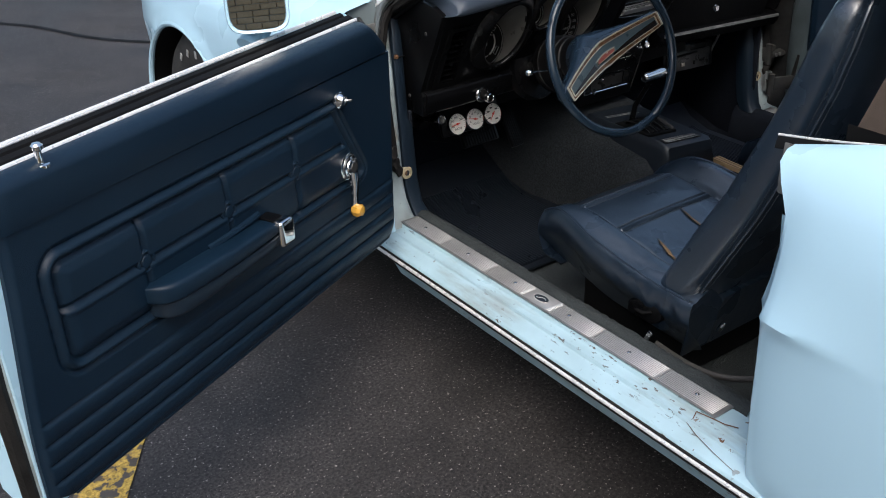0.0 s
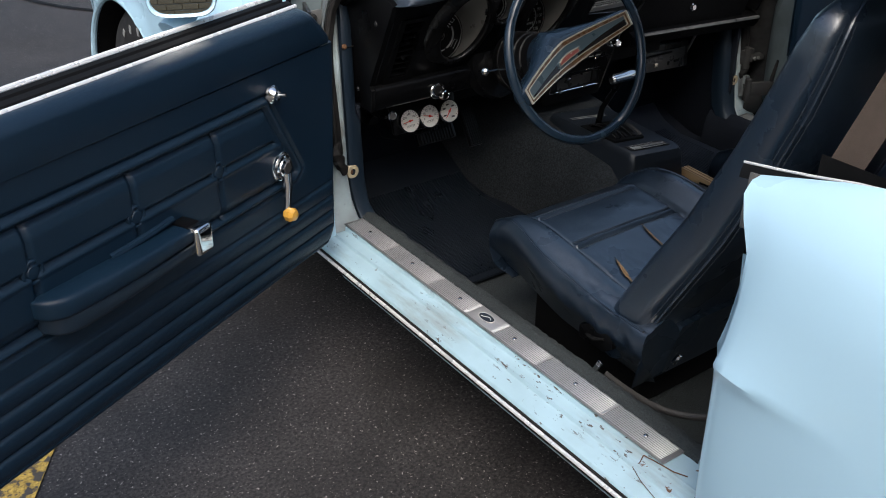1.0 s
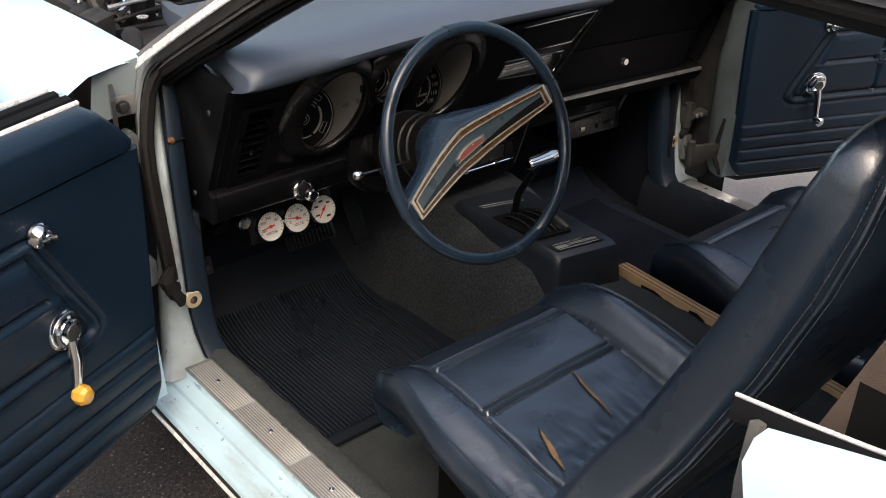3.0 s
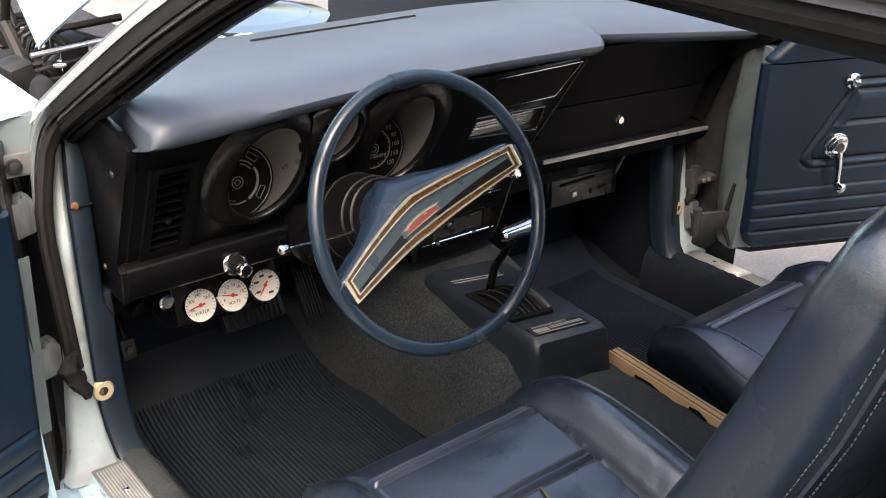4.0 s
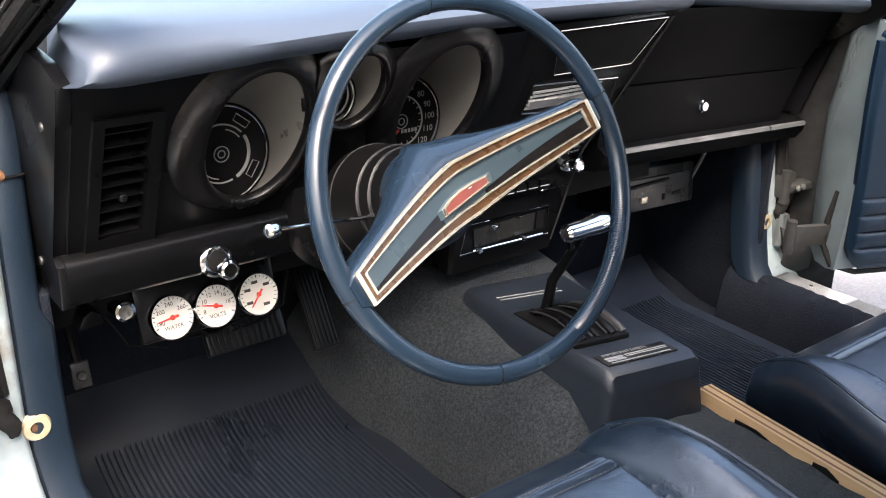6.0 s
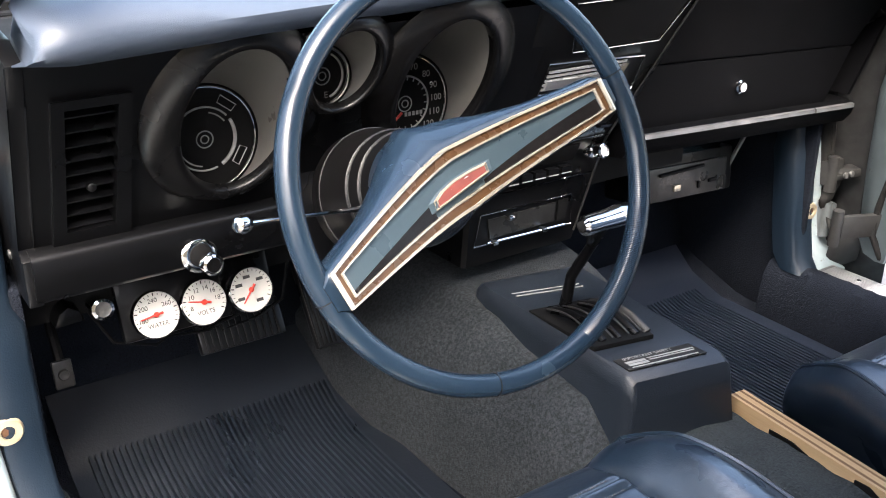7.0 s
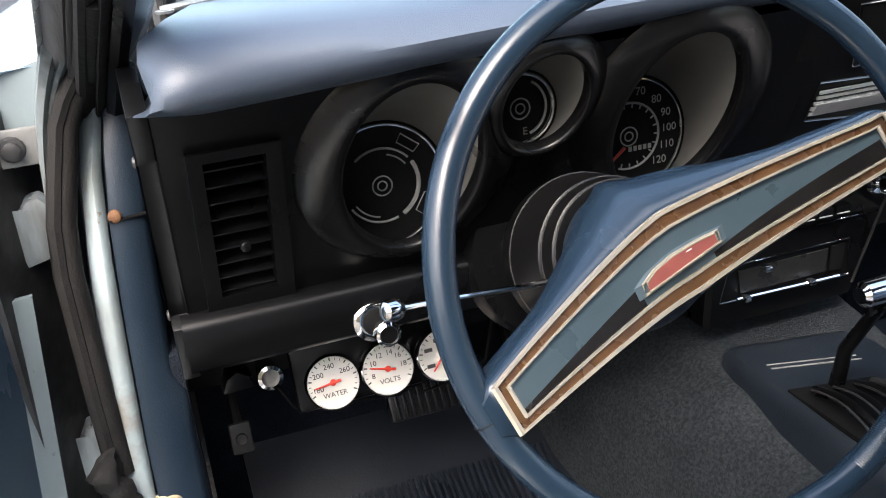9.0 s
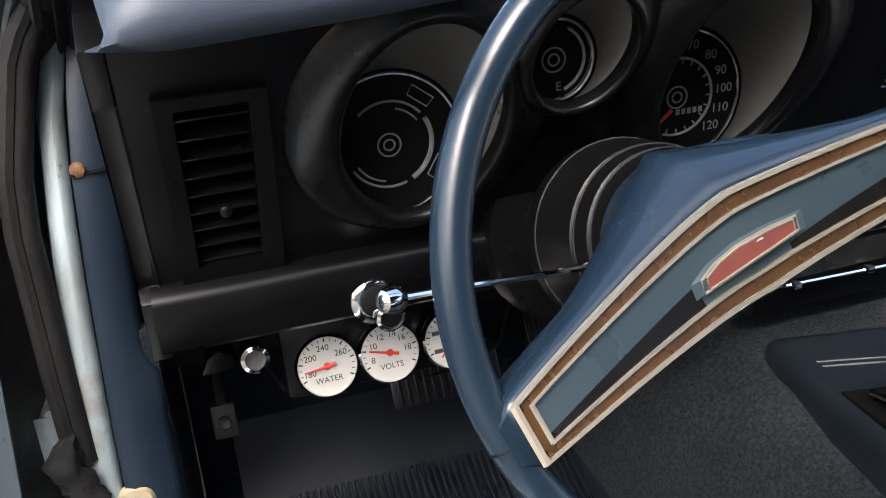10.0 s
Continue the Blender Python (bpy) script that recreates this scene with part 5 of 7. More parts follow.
# door mirror, pale blue, on the driver's door
mir = empty("door_mirror", pose(0, 0, 0), "pale blue sport mirror showing tan bricks, on the open door", "door mirror")
mc, md = Vector((-1.156, 0.358, 1.000)), Vector((-0.40, -0.90, 0.14)).normalized()
bm = bmesh.new()
rings = []
mm = axis_matrix(mc, md)
for t, w in ((-0.13, 0.25), (-0.115, 0.6), (-0.08, 0.85), (-0.03, 1.0), (0.0, 1.03), (0.006, 1.0), (0.004, 0.93), (-0.006, 0.92)):
    rings.append([mm @ Vector((w * 0.060 * math.copysign(abs(math.cos(a)) ** 0.5, math.cos(a)), w * 0.056 * math.copysign(abs(math.sin(a)) ** 0.5, math.sin(a)), t)) for a in [2 * math.pi * k / 32 for k in range(32)]])
loft(bm, rings)
part("housing", bm, PAINT, mir)
bm = bmesh.new()
ring = [mm @ Vector((0.0545 * math.copysign(abs(math.cos(a)) ** 0.5, math.cos(a)), 0.051 * math.copysign(abs(math.sin(a)) ** 0.5, math.sin(a)), -0.0045)) for a in [2 * math.pi * k / 32 for k in range(32)]]
bm.faces.new([bm.verts.new(p) for p in ring])
part("glass", bm, MIRROR, mir, "mirror glass", 0)
bm = bmesh.new()
tube(bm, [mc + md * -0.05 + Vector((0, 0, -0.02)), mc + md * -0.06 + Vector((0.0, 0, -0.06)), Vector((-1.165, 0.40, 0.905))], [0.03, 0.024, 0.028], 12)
part("foot", bm, PAINT, mir)
# ---- front bucket seats ----
def build_seat(m, worn, label):
    """Local: x across, y ahead, z up; origin on the floor under the middle of the cushion's front edge."""
    seat = empty("bucket_seat", m, label, "car seat", group="front seats")
    def half(v):
        return 0.207 + 0.036 * step(0.0, 0.5, v) - 0.030 * (1 - math.sqrt(max(0.0, 1 - (max(0.0, 0.14 - v) / 0.14) ** 2)))

    def top(u, v):
        """Insert, side rolls up to the piping, then the skirt that falls away below it."""
        a = -1 + 2 * u
        s = abs(a)
        side = math.copysign(1, a)
        k = max(0.0, (s - 0.80) / 0.20)
        x = half(v) * min(1.0, s / 0.80)
        z = 0.286 - 0.045 * step(0.1, 0.9, v) - 0.030 * (1 - step(0.0, 0.20, v))
        z += (0.034 if a < 0 else 0.046) * step(0.150, 0.192, x) * (1 - 0.45 * step(0.200, 0.246, x)) * (0.30 + 0.70 * step(0.02, 0.35, v))
        z += 0.010 * math.cos(a * 1.5) * math.sin(math.pi * min(1, v * 1.2))
        # seams: two long ones, and cross seams in pairs
        z -= 0.011 * math.exp(-((x - 0.153) / 0.0045) ** 2) * step(0.05, 0.16, v)
        inner = 1 - step(0.138, 0.150, x)
        for c in (0.172, 0.200, 0.408, 0.436):
            z -= 0.0050 * math.exp(-((v - c) / 0.0060) ** 2) * inner
        z += 0.0028 * (math.exp(-((v - 0.186) / 0.009) ** 2) + math.exp(-((v - 0.422) / 0.009) ** 2)) * inner
        # skirt at the sides and in front
        kf = max(0.0, (0.085 - v) / 0.085)
        y = 0.030 - 0.520 * max(v, 0.085) + 0.046 * math.sin(math.pi * 0.5 * min(1.0, 1.25 * kf)) - 0.016 * kf * kf
        fold = noise.noise(Vector((v * 16, k * 2.5, 3 + side))) * step(0.42, 0.62, v)
        x += 0.016 * math.sin(math.pi * min(1.0, 1.15 * k)) - 0.040 * k * k + 0.007 * fold * math.sin(math.pi * k)
        z -= math.hypot(0.125 * k ** 1.2, 0.115 * kf ** 1.7)
        if worn:
            z += 0.0022 * noise.noise(Vector((x * 18 * side, y * 22, 1))) * inner + 0.0018 * noise.noise(Vector((x * 75 * side, y * 34, 4))) * step(0.42, 0.7, v) * (1 - k)
        return Vector((side * x, y, z))

    def on_top(x, y):
        v = (0.030 - y) / 0.520
        return top(0.5 + 0.40 * x / half(v), v).z

    bm = bmesh.new()

    def under(u, v):
        p = top(u, v)
        return Vector((p.x * 0.86, -0.05 + (p.y + 0.03) * 0.86, 0.118 - 0.02 * v))

    sheet(bm, top, 200, 230, under, True)
    cushion = part("cushion", bm, SEATVINYL, seat, "dark blue vinyl seat cushion", 65)
    bm = bmesh.new()
    random.seed(7)
    for c in (0.165, 0.207, 0.401, 0.443):
        for k in range(46):
            p, q = top(0.5 - 0.245 + 0.49 * k / 46, c), top(0.5 - 0.245 + 0.49 * (k + 0.6) / 46, c)
            tube(bm, [p + Vector((0, 0, 0.0008)), q + Vector((0, 0, 0.0008))], 0.0009, 4)
    tagged(part("stitching", bm, THREAD, cushion), kind="stuff")
    for u in (0.10, 0.90):
        bm = bmesh.new()
        tube(bm, [top(u, 0.03 + 0.95 * k / 48) + Vector((0, 0, 0.0012)) for k in range(49)], 0.0030, 6)
        part("side_piping", bm, SEATVINYL, cushion)
    if worn:
        for (x0, y0), (x1, y1), w, nm in (((-0.102, -0.262), (-0.128, -0.345), 0.0060, "tear"), ((0.034, -0.198), (0.016, -0.310), 0.0042, "tear")):
            bm = bmesh.new()
            L, R = [], []
            for k in range(15):
                t = k / 14
                x, y = x0 + (x1 - x0) * t, y0 + (y1 - y0) * t
                ww = w * math.sin(math.pi * t) ** 0.6 * (1 + 0.5 * noise.noise(Vector((t * 9, x0 * 30, 0))))
                zz = on_top(x, y) + 0.0015
                L.append(bm.verts.new((x - ww, y, zz + 0.002))); R.append(bm.verts.new((x + ww, y + 0.004, zz + 0.0005)))
            for k in range(14):
                bm.faces.new((L[k], L[k + 1], R[k + 1], R[k]))
            part("tear", bm, FOAM, cushion, "torn vinyl showing tan foam")
    # backrest: rings up the back
    rows = ((0.0, -0.372, 0.150, 0.226, 0.085), (0.10, -0.392, 0.205, 0.238, 0.105), (0.20, -0.430, 0.270, 0.240, 0.112), (0.36, -0.492, 0.390, 0.236, 0.112), (0.50, -0.545, 0.490, 0.228, 0.106), (0.68, -0.612, 0.641, 0.222, 0.100), (0.82, -0.654, 0.755, 0.216, 0.094), (0.90, -0.675, 0.828, 0.209, 0.086), (0.95, -0.686, 0.872, 0.199, 0.072), (0.98, -0.692, 0.896, 0.182, 0.052), (0.993, -0.695, 0.908, 0.160, 0.032), (1.0, -0.697, 0.914, 0.130, 0.012))
    lean = Vector((0, 0.93, 0.36))

    def ring(t, grow=0.0, n=56):
        y, z, hw, th = lerp_table(rows, t)
        out = []
        for k in range(n):
            a = 2 * math.pi * k / n
            c, sn = math.cos(a), math.sin(a)
            x = (hw + grow) * math.copysign(abs(c) ** 0.44, c)
            d = (th / 2 + grow) * math.copysign(abs(sn) ** 0.56, sn)
            if sn > 0:
                d -= 0.020 * (1 - (x / hw) ** 2) * math.sin(math.pi * min(1, t * 1.1)) * (t < 0.8)
                for sc in (-0.66, 0.66):
                    d -= 0.006 * math.exp(-((x / hw - sc) / 0.03) ** 2)
            out.append(Vector((x, y, z)) + lean * d)
        return out

    bm = bmesh.new()
    loft(bm, [ring(k / 60) for k in range(61)])
    rest = part("backrest", bm, SEATVINYL, seat, "dark blue high-back vinyl backrest", 60)
    for sgn in (-1, 1):
        bm = bmesh.new()
        pts = []
        for k in range(61):
            y, z, hw, th = lerp_table(rows, 0.03 + 0.965 * k / 60)
            pts.append(Vector((sgn * hw * 0.900, y, z)) - lean * (th * 0.405))
        tube(bm, pts, 0.0028, 6)
        part("edge_piping", bm, SEATVINYL, rest)
        bm = bmesh.new()
        for j, fx, fd in [(j, a, b) for j in range(150) for a, b in ((0.945, 0.350), (0.855, 0.447))]:
            t = 0.05 + 0.92 * j / 150
            q = 0.05 + 0.92 * (j + 0.55) / 150
            seg = []
            for w in (t, q):
                y, z, hw, th = lerp_table(rows, w)
                seg.append(Vector((sgn * (hw * fx + 0.0008), y, z)) - lean * (th * fd))
            tube(bm, seg, 0.0007, 4)
        tagged(part("stitching", bm, THREAD, rest), kind="stuff")
    # back shell and base
    bm = bmesh.new()
    box(bm, (0, -0.245, 0.075), (0.30, 0.33, 0.15), 0.01)
    part("base", bm, MATTBLACK, seat)
    for sgn in (-1, 1):
        bm = bmesh.new()
        prism(bm, [(-0.32, 0.165), (-0.39, 0.165), (-0.415, 0.185), (-0.41, 0.215), (-0.37, 0.220), (-0.32, 0.195)], sgn * 0.228, sgn * 0.250, "yz", 0.006)
        hinge = part("hinge_cover", bm, BLACK, seat, "dark plastic hinge cover")
        bm = bmesh.new()
        tube(bm, [(sgn * 0.250, -0.345, 0.182), (sgn * 0.253, -0.37, 0.186), (sgn * 0.250, -0.39, 0.196)], [0.004, 0.005, 0.003], 10)
        part("release_lever", bm, MATTBLACK, hinge)
    return seat


build_seat(pose(-0.367, 0.172, 0.170), True, "dark blue vinyl bucket seat with torn, creased cushion")
build_seat(pose(0.418, 0.212, 0.122), False, "dark blue vinyl bucket seat with smooth cushion")

# shoulder belt and lap belt
belt = empty("seat_belt", pose(0, 0, 0), "brown webbing shoulder belt hanging behind the driver's seat", "seat belt")
bm = bmesh.new()
strap = lambda u, v, d: Vector((-0.545 + d - 0.05 * u + 0.006 * math.sin(6 * u), -0.69 + 0.20 * u + (v - 0.5) * 0.058, 1.17 - 0.66 * u - 0.012 * (v - 0.5)))
sheet(bm, lambda u, v: strap(0.76 * u, v, 0), 12, 2, lambda u, v: strap(0.76 * u, v, 0.002))
part("webbing", bm, BELT, belt)
lap = empty("lap_belt", pose(0, 0, 0), "dark lap belt loose on the floor behind the seat", "seat belt")
bm = bmesh.new()
tube(bm, [(-0.66 + 0.16 * u, -0.27 - 0.24 * u, 0.335 - 0.055 * math.sin(math.pi * u)) for u in [k / 20 for k in range(21)]], 0.0065, 8, flat=0.35)
part("webbing", bm, LAPBELT, lap)
for p in ((-0.668, -0.257, 0.347), (-0.552, -0.345, 0.368)):
    bm = bmesh.new()
    box(bm, p, (0.006, 0.010, 0.026), 0.002, pose(0, 0, 0, 20, 15, 0))
    part("buckle", bm, CHROME, lap, "bright buckle tip")
# ---- dashboard ----
dash = empty("dashboard", pose(0, 0, 0), "black dashboard with a blue padded top and round gauge pods", "dashboard")


def words(s, size, m, material, parent, name="lettering"):
    cu = bpy.data.curves.new(name, "FONT")
    cu.body, cu.size, cu.align_x, cu.align_y, cu.extrude = s, size, "CENTER", "CENTER", 0.0001
    tmp = new(name, cu)
    bpy.context.view_layer.update()
    me = bpy.data.meshes.new_from_object(tmp.evaluated_get(bpy.context.evaluated_depsgraph_get()))
    bpy.data.objects.remove(tmp)
    me.materials.clear()
    me.materials.append(material)
    me.transform(m)
    ob = new(name, me)
    ob.parent = parent
    return ob


def face_y(z):
    return 0.536 + (0.662 - z) * 0.497


# padded top: instrument hood on the driver's side, lower pad in front of the passenger
HOOD = [(0.95, 0.865), (0.86, 0.885), (0.70, 0.906), (0.56, 0.915), (0.48, 0.914), (0.441, 0.907), (0.420, 0.898), (0.410, 0.888), (0.412, 0.879), (0.421, 0.870), (0.438, 0.863), (0.60, 0.850), (0.95, 0.83)]


def hood_at(x, y, z):
    right = step(0.205, 0.30, x)
    bulge = 0.010 * math.sin(math.pi * min(1, max(0, (x + 0.66) / 0.9)))
    front = 1 - step(0.42, 0.75, y)
    t = min(1.0, max(0.0, (-0.614 - x) / 0.0405))
    end = (1 - math.sqrt(1 - t * t)) * front
    dz = bulge * front - 0.014 * end * min(1.0, max(0.0, (z - 0.868) / 0.03))
    dy = (0.085 * right - 0.08 * max(0.0, x - 0.30)) * front + 0.012 * end - 0.024 * (1 - step(-0.64, -0.20, x)) * front
    dz -= (0.004 * right + 0.10 * max(0, x - 0.28)) * (0.4 + 0.6 * front)
    near = 1 - step(-0.655, -0.45, x)
    dx = (0.30 * max(0.0, y - 0.46) + 0.45 * max(0.0, z - 0.880)) * near - 0.008 * near
    tip = 1 - step(-0.655, -0.60, x)
    dx += 0.018 * tip * (1 - step(0.41, 0.46, y)) - 0.008 * tip
    dz += 0.20 * tip * min(0.07, max(0.0, y - 0.412)) * (z < 0.882)
    dz += 0.010 * (1 - step(-0.60, -0.40, x)) * step(0.88, 0.905, z) * front
    return Vector((x + dx, y + dy, z + dz))


bm = bmesh.new()
xs = [-0.6543, -0.6535, -0.652, -0.649, -0.645, -0.640, -0.634, -0.627, -0.618, -0.608, -0.594, -0.575] + [-0.55 + 0.05 * k for k in range(15)] + [0.205, 0.22, 0.24, 0.26, 0.28, 0.30] + [0.36 + 0.06 * k for k in range(8)] + [0.81, 0.84, 0.86, 0.88]
strip(bm, HOOD, [(x, hood_at) for x in xs], closed=True)
part("padded_top", bm, PADBLUE, dash, "blue vinyl padded dashboard top", 50)
bm = bmesh.new()
box(bm, (-0.605, 0.72, 0.815), (0.090, 0.20, 0.060), 0.01)
part("corner_filler", bm, MATTBLACK, dash, "black filler between the pad and the pillar")
bm = bmesh.new()
rings = []
for t, w in ((0.0, 1.0), (0.02, 0.96), (0.04, 0.82), (0.055, 0.6), (0.062, 0.3)):
    rings.append([hood_at(0.88, 0.60 + (y - 0.60) * w, 0.868 + (z - 0.868) * w) + Vector((t, 0, 0)) for y, z in HOOD])
loft(bm, rings)
part("pad_end", bm, PADBLUE, dash)
bm = bmesh.new()
tube(bm, [hood_at(-0.30 + 0.04 * k, 0.77, 0.896) + Vector((0, 0, 0.001)) for k in range(10)], 0.004, 6)
part("demister_slot", bm, MATTBLACK, dash, "dark demister slot")

# black instrument face with openings for the pods
# the opening on the face: across, up, half width, half height; then the dial's place and size
PODS = [(-0.448, 0.780, 0.064, 0.095, -0.456, 0.553, 0.738, 0.060), (-0.194, 0.783, 0.064, 0.095, -0.200, 0.546, 0.741, 0.060), (-0.333, 0.824, 0.040, 0.052, -0.332, 0.506, 0.801, 0.033)]
VENT = (-0.628, -0.562, 0.663, 0.823)
bm = bmesh.new()
NX, NZ = 150, 44
grid = [[bm.verts.new((-0.655 + 0.61 * i / NX, face_y(0.656 + 0.209 * j / NZ), 0.656 + 0.209 * j / NZ)) for j in range(NZ + 1)] for i in range(NX + 1)]
for i in range(NX):
    for j in range(NZ):
        cx, cz = -0.655 + 0.61 * (i + 0.5) / NX, 0.656 + 0.209 * (j + 0.5) / NZ
        if any(math.hypot((cx - p[0]) / (p[2] + (0.034 if p[2] > 0.05 else 0.019)), (cz - p[1]) / (0.895 * (p[3] + (0.020 if p[2] > 0.05 else 0.011)))) < 1 for p in PODS) or (VENT[0] + 0.006 < cx < VENT[1] - 0.006 and VENT[2] + 0.006 < cz < VENT[3] - 0.006):
            continue
        bm.faces.new((grid[i][j], grid[i + 1][j], grid[i + 1][j + 1], grid[i][j + 1]))
bmesh.ops.delete(bm, geom=[v for v in bm.verts if not v.link_faces], context="VERTS")
part("instrument_face", bm, BLACK, dash, "black moulded instrument panel", 60)

TURN56 = [2 * math.pi * k / 56 for k in range(56)]
UPFACE, OUTFACE = Vector((0, -0.445, 0.895)), Vector((0, -0.895, -0.445))
for px, pz, prx, prs, dx, dy, dz, dr in PODS:
    fc0 = Vector((px, face_y(pz), pz))

    def oval(grow_x, grow_s, off):
        k = 1.0 if prx > 0.05 else 0.6
        grow_x, grow_s = grow_x * k, grow_s * k
        out = [fc0 + OUTFACE * off + Vector(((prx + grow_x) * math.cos(a), 0, 0)) + UPFACE * ((prs + grow_s) * math.sin(a)) for a in TURN56]
        if prx > 0.05:
            # the two large cowls are cut back round the small one
            fx, fz, fw, fh = PODS[2][:4]
            for p in out:
                up = (p.z - fz) / (0.895 * (fh + 0.012))
                if abs(up) < 1 and abs(p.x - fx) < (fw + 0.012) * math.sqrt(1 - up * up):
                    p.x = fx + math.copysign((fw + 0.012) * math.sqrt(1 - up * up), p.x - fx)
        return out
    rings = [oval(0.038, 0.024, 0.0005), oval(0.034, 0.021, 0.0045), oval(0.026, 0.017, 0.0085), oval(0.016, 0.012, 0.0125), oval(0.008, 0.007, 0.0150), oval(0.003, 0.003, 0.0160), oval(0.0, 0.0, 0.0150), oval(-0.002, -0.002, 0.0120), oval(-0.0026, -0.0026, 0.0035)]
    bm = bmesh.new()
    loft(bm, rings, False)
    pod = part("gauge_pod", bm, PODBLACK, dash, "black round gauge cowl", 70)
    bm = bmesh.new()
    loft(bm, [oval(-0.0026, -0.0026, 0.004), [Vector((dx + (dr + 0.003) * math.cos(a), dy - 0.004, dz + (dr + 0.003) * math.sin(a))) for a in TURN56]], False)
    part("pod_wall", bm, DIALGREY, pod, "grey inner wall", 70)
    dm = axis_matrix((dx, dy, dz), (0, -1, 0.0))
    bm = bmesh.new()
    lathe(bm, [(dr + 0.005, 0.0), (0.0, 0.0)], dm, 48, False)
    part("dial", bm, MATTBLACK, pod, "black dial", 70)
    bm = bmesh.new()
    tube(bm, [Vector((dx + (dr - 0.001) * math.cos(a), dy - 0.004, dz + (dr - 0.001) * math.sin(a))) for a in [2 * math.pi * k / 56 for k in range(56)]], 0.0014 if dr > 0.05 else 0.002, 6, True)
    part("dial_ring", bm, CHROME, pod, "bright dial ring")
    for rr in (0.0045, 0.0095):
        bm = bmesh.new()
        tube(bm, [Vector((dx + rr * math.cos(a), dy - 0.003, dz + rr * math.sin(a))) for a in [2 * math.pi * k / 24 for k in range(24)]], 0.0008, 6, True)
        part("centre_ring", bm, DIMMARK, pod)
tach, speedo, fuel = [o for o in dash.children if o.name.startswith("gauge_pod")]


def arc(bm, c, r, a0, a1, w, n=24):
    pts = [Vector((c[0] + r * math.cos(radians(a0 + (a1 - a0) * k / n)), c[1] - 0.002, c[2] + r * math.sin(radians(a0 + (a1 - a0) * k / n)))) for k in range(n + 1)]
    tube(bm, pts, w, 6)


tc = (PODS[0][4], PODS[0][5], PODS[0][6])
for r, a0, a1, w in ((0.036, 40, 130, 0.0012), (0.036, -60, 30, 0.0022), (0.036, -150, -70, 0.0012), (0.030, 35, 75, 0.0009), (0.031, -150, -100, 0.0009)):
    bm = bmesh.new()
    arc(bm, tc, r, a0, a1, w)
    part("scale_arc", bm, DIMMARK, tach)
for a in (52, -32):
    bm = bmesh.new()
    pts = [Vector((tc[0] + r * math.cos(radians(a + d)), tc[1] - 0.002, tc[2] + r * math.sin(radians(a + d)))) for r, d in ((0.043, -13), (0.043, 13), (0.052, 12), (0.052, -12))]
    tube(bm, pts, 0.0007, 5, True)
    part("warning_window", bm, DIMMARK, tach)
sc = (PODS[1][4], PODS[1][5], PODS[1][6])
bm = bmesh.new()
arc(bm, sc, 0.034, -110, 120, 0.0012, 40)
part("scale_arc", bm, DIMMARK, speedo)
for k in range(14):
    a = radians(115 - 17.0 * k)
    bm = bmesh.new()
    tube(bm, [Vector((sc[0] + r * math.cos(a), sc[1] - 0.002, sc[2] + r * math.sin(a))) for r in (0.034, 0.029)], 0.0008, 5)
    part("scale_tick", bm, DIMMARK, speedo)
for s, a in (("70", 72), ("80", 46), ("90", 23), ("100", 2), ("110", -20), ("120", -42)):
    words(s, 0.0115, pose(sc[0] + 0.046 * math.cos(radians(a)), sc[1] - 0.002, sc[2] + 0.046 * math.sin(radians(a)), 90, 0, 0), DIMMARK, speedo)
for k in range(5):
    bm = bmesh.new()
    box(bm, (sc[0] + 0.002 + 0.0055 * k, sc[1] - 0.0015, sc[2] - 0.014), (0.0036, 0.0006, 0.005))
    part("odometer_bar", bm, DIMMARK, speedo)
bm = bmesh.new()
tube(bm, [(sc[0] - 0.006, sc[1] - 0.005, sc[2] - 0.010), (sc[0] - 0.028, sc[1] - 0.005, sc[2] - 0.028)], [0.0018, 0.001], 6)
part("needle", bm, NEEDLE, speedo, "red needle")
fc = (PODS[2][4], PODS[2][5], PODS[2][6])
bm = bmesh.new()
arc(bm, fc, 0.026, -70, 60, 0.0013)
part("scale_arc", bm, DIMMARK, fuel)
words("E", 0.010, pose(fc[0] + 0.004, fc[1] - 0.002, fc[2] - 0.022, 90, 0, 0), DIMMARK, fuel)

# side vent with slats
bm = bmesh.new()
v0, v1, w0, w1 = VENT
ring_o = [(v0 - 0.006, w0 - 0.006), (v1 + 0.008, w0 - 0.006), (v1 + 0.004, w1 + 0.004), (v0 - 0.004, w1 + 0.004)]
ring_i = [(v0 + 0.008, w0 + 0.010), (v1 - 0.008, w0 + 0.010), (v1 - 0.008, w1 - 0.006), (v0 + 0.008, w1 - 0.006)]
loft(bm, [[Vector((x, face_y(z) + 0.001, z)) for x, z in ring_o], [Vector((x, face_y(z) - 0.007, z)) for x, z in ring_o], [Vector((x, face_y(z) - 0.006, z)) for x, z in ring_i], [Vector((x, face_y(z) + 0.05, z)) for x, z in ring_i]], False)
vent = part("air_vent", bm, BLACK, dash, "black face vent with tilted slats", 25)
bm = bmesh.new()
box(bm, ((v0 + v1) / 2, face_y(0.74) + 0.052, 0.742), (v1 - v0, 0.004, w1 - w0 + 0.03), 0, pose(0, 0, 0, 26))
part("vent_back", bm, MATTBLACK, vent)
for k in range(9):
    z = w0 + 0.018 + 0.0165 * k
    bm = bmesh.new()
    box(bm, ((v0 + v1) / 2, face_y(z) + 0.016, z), (v1 - v0 - 0.017, 0.026, 0.0022), 0.0008, pose(0, 0, 0, 28))
    part("slat", bm, BLACK, vent)
bm = bmesh.new()
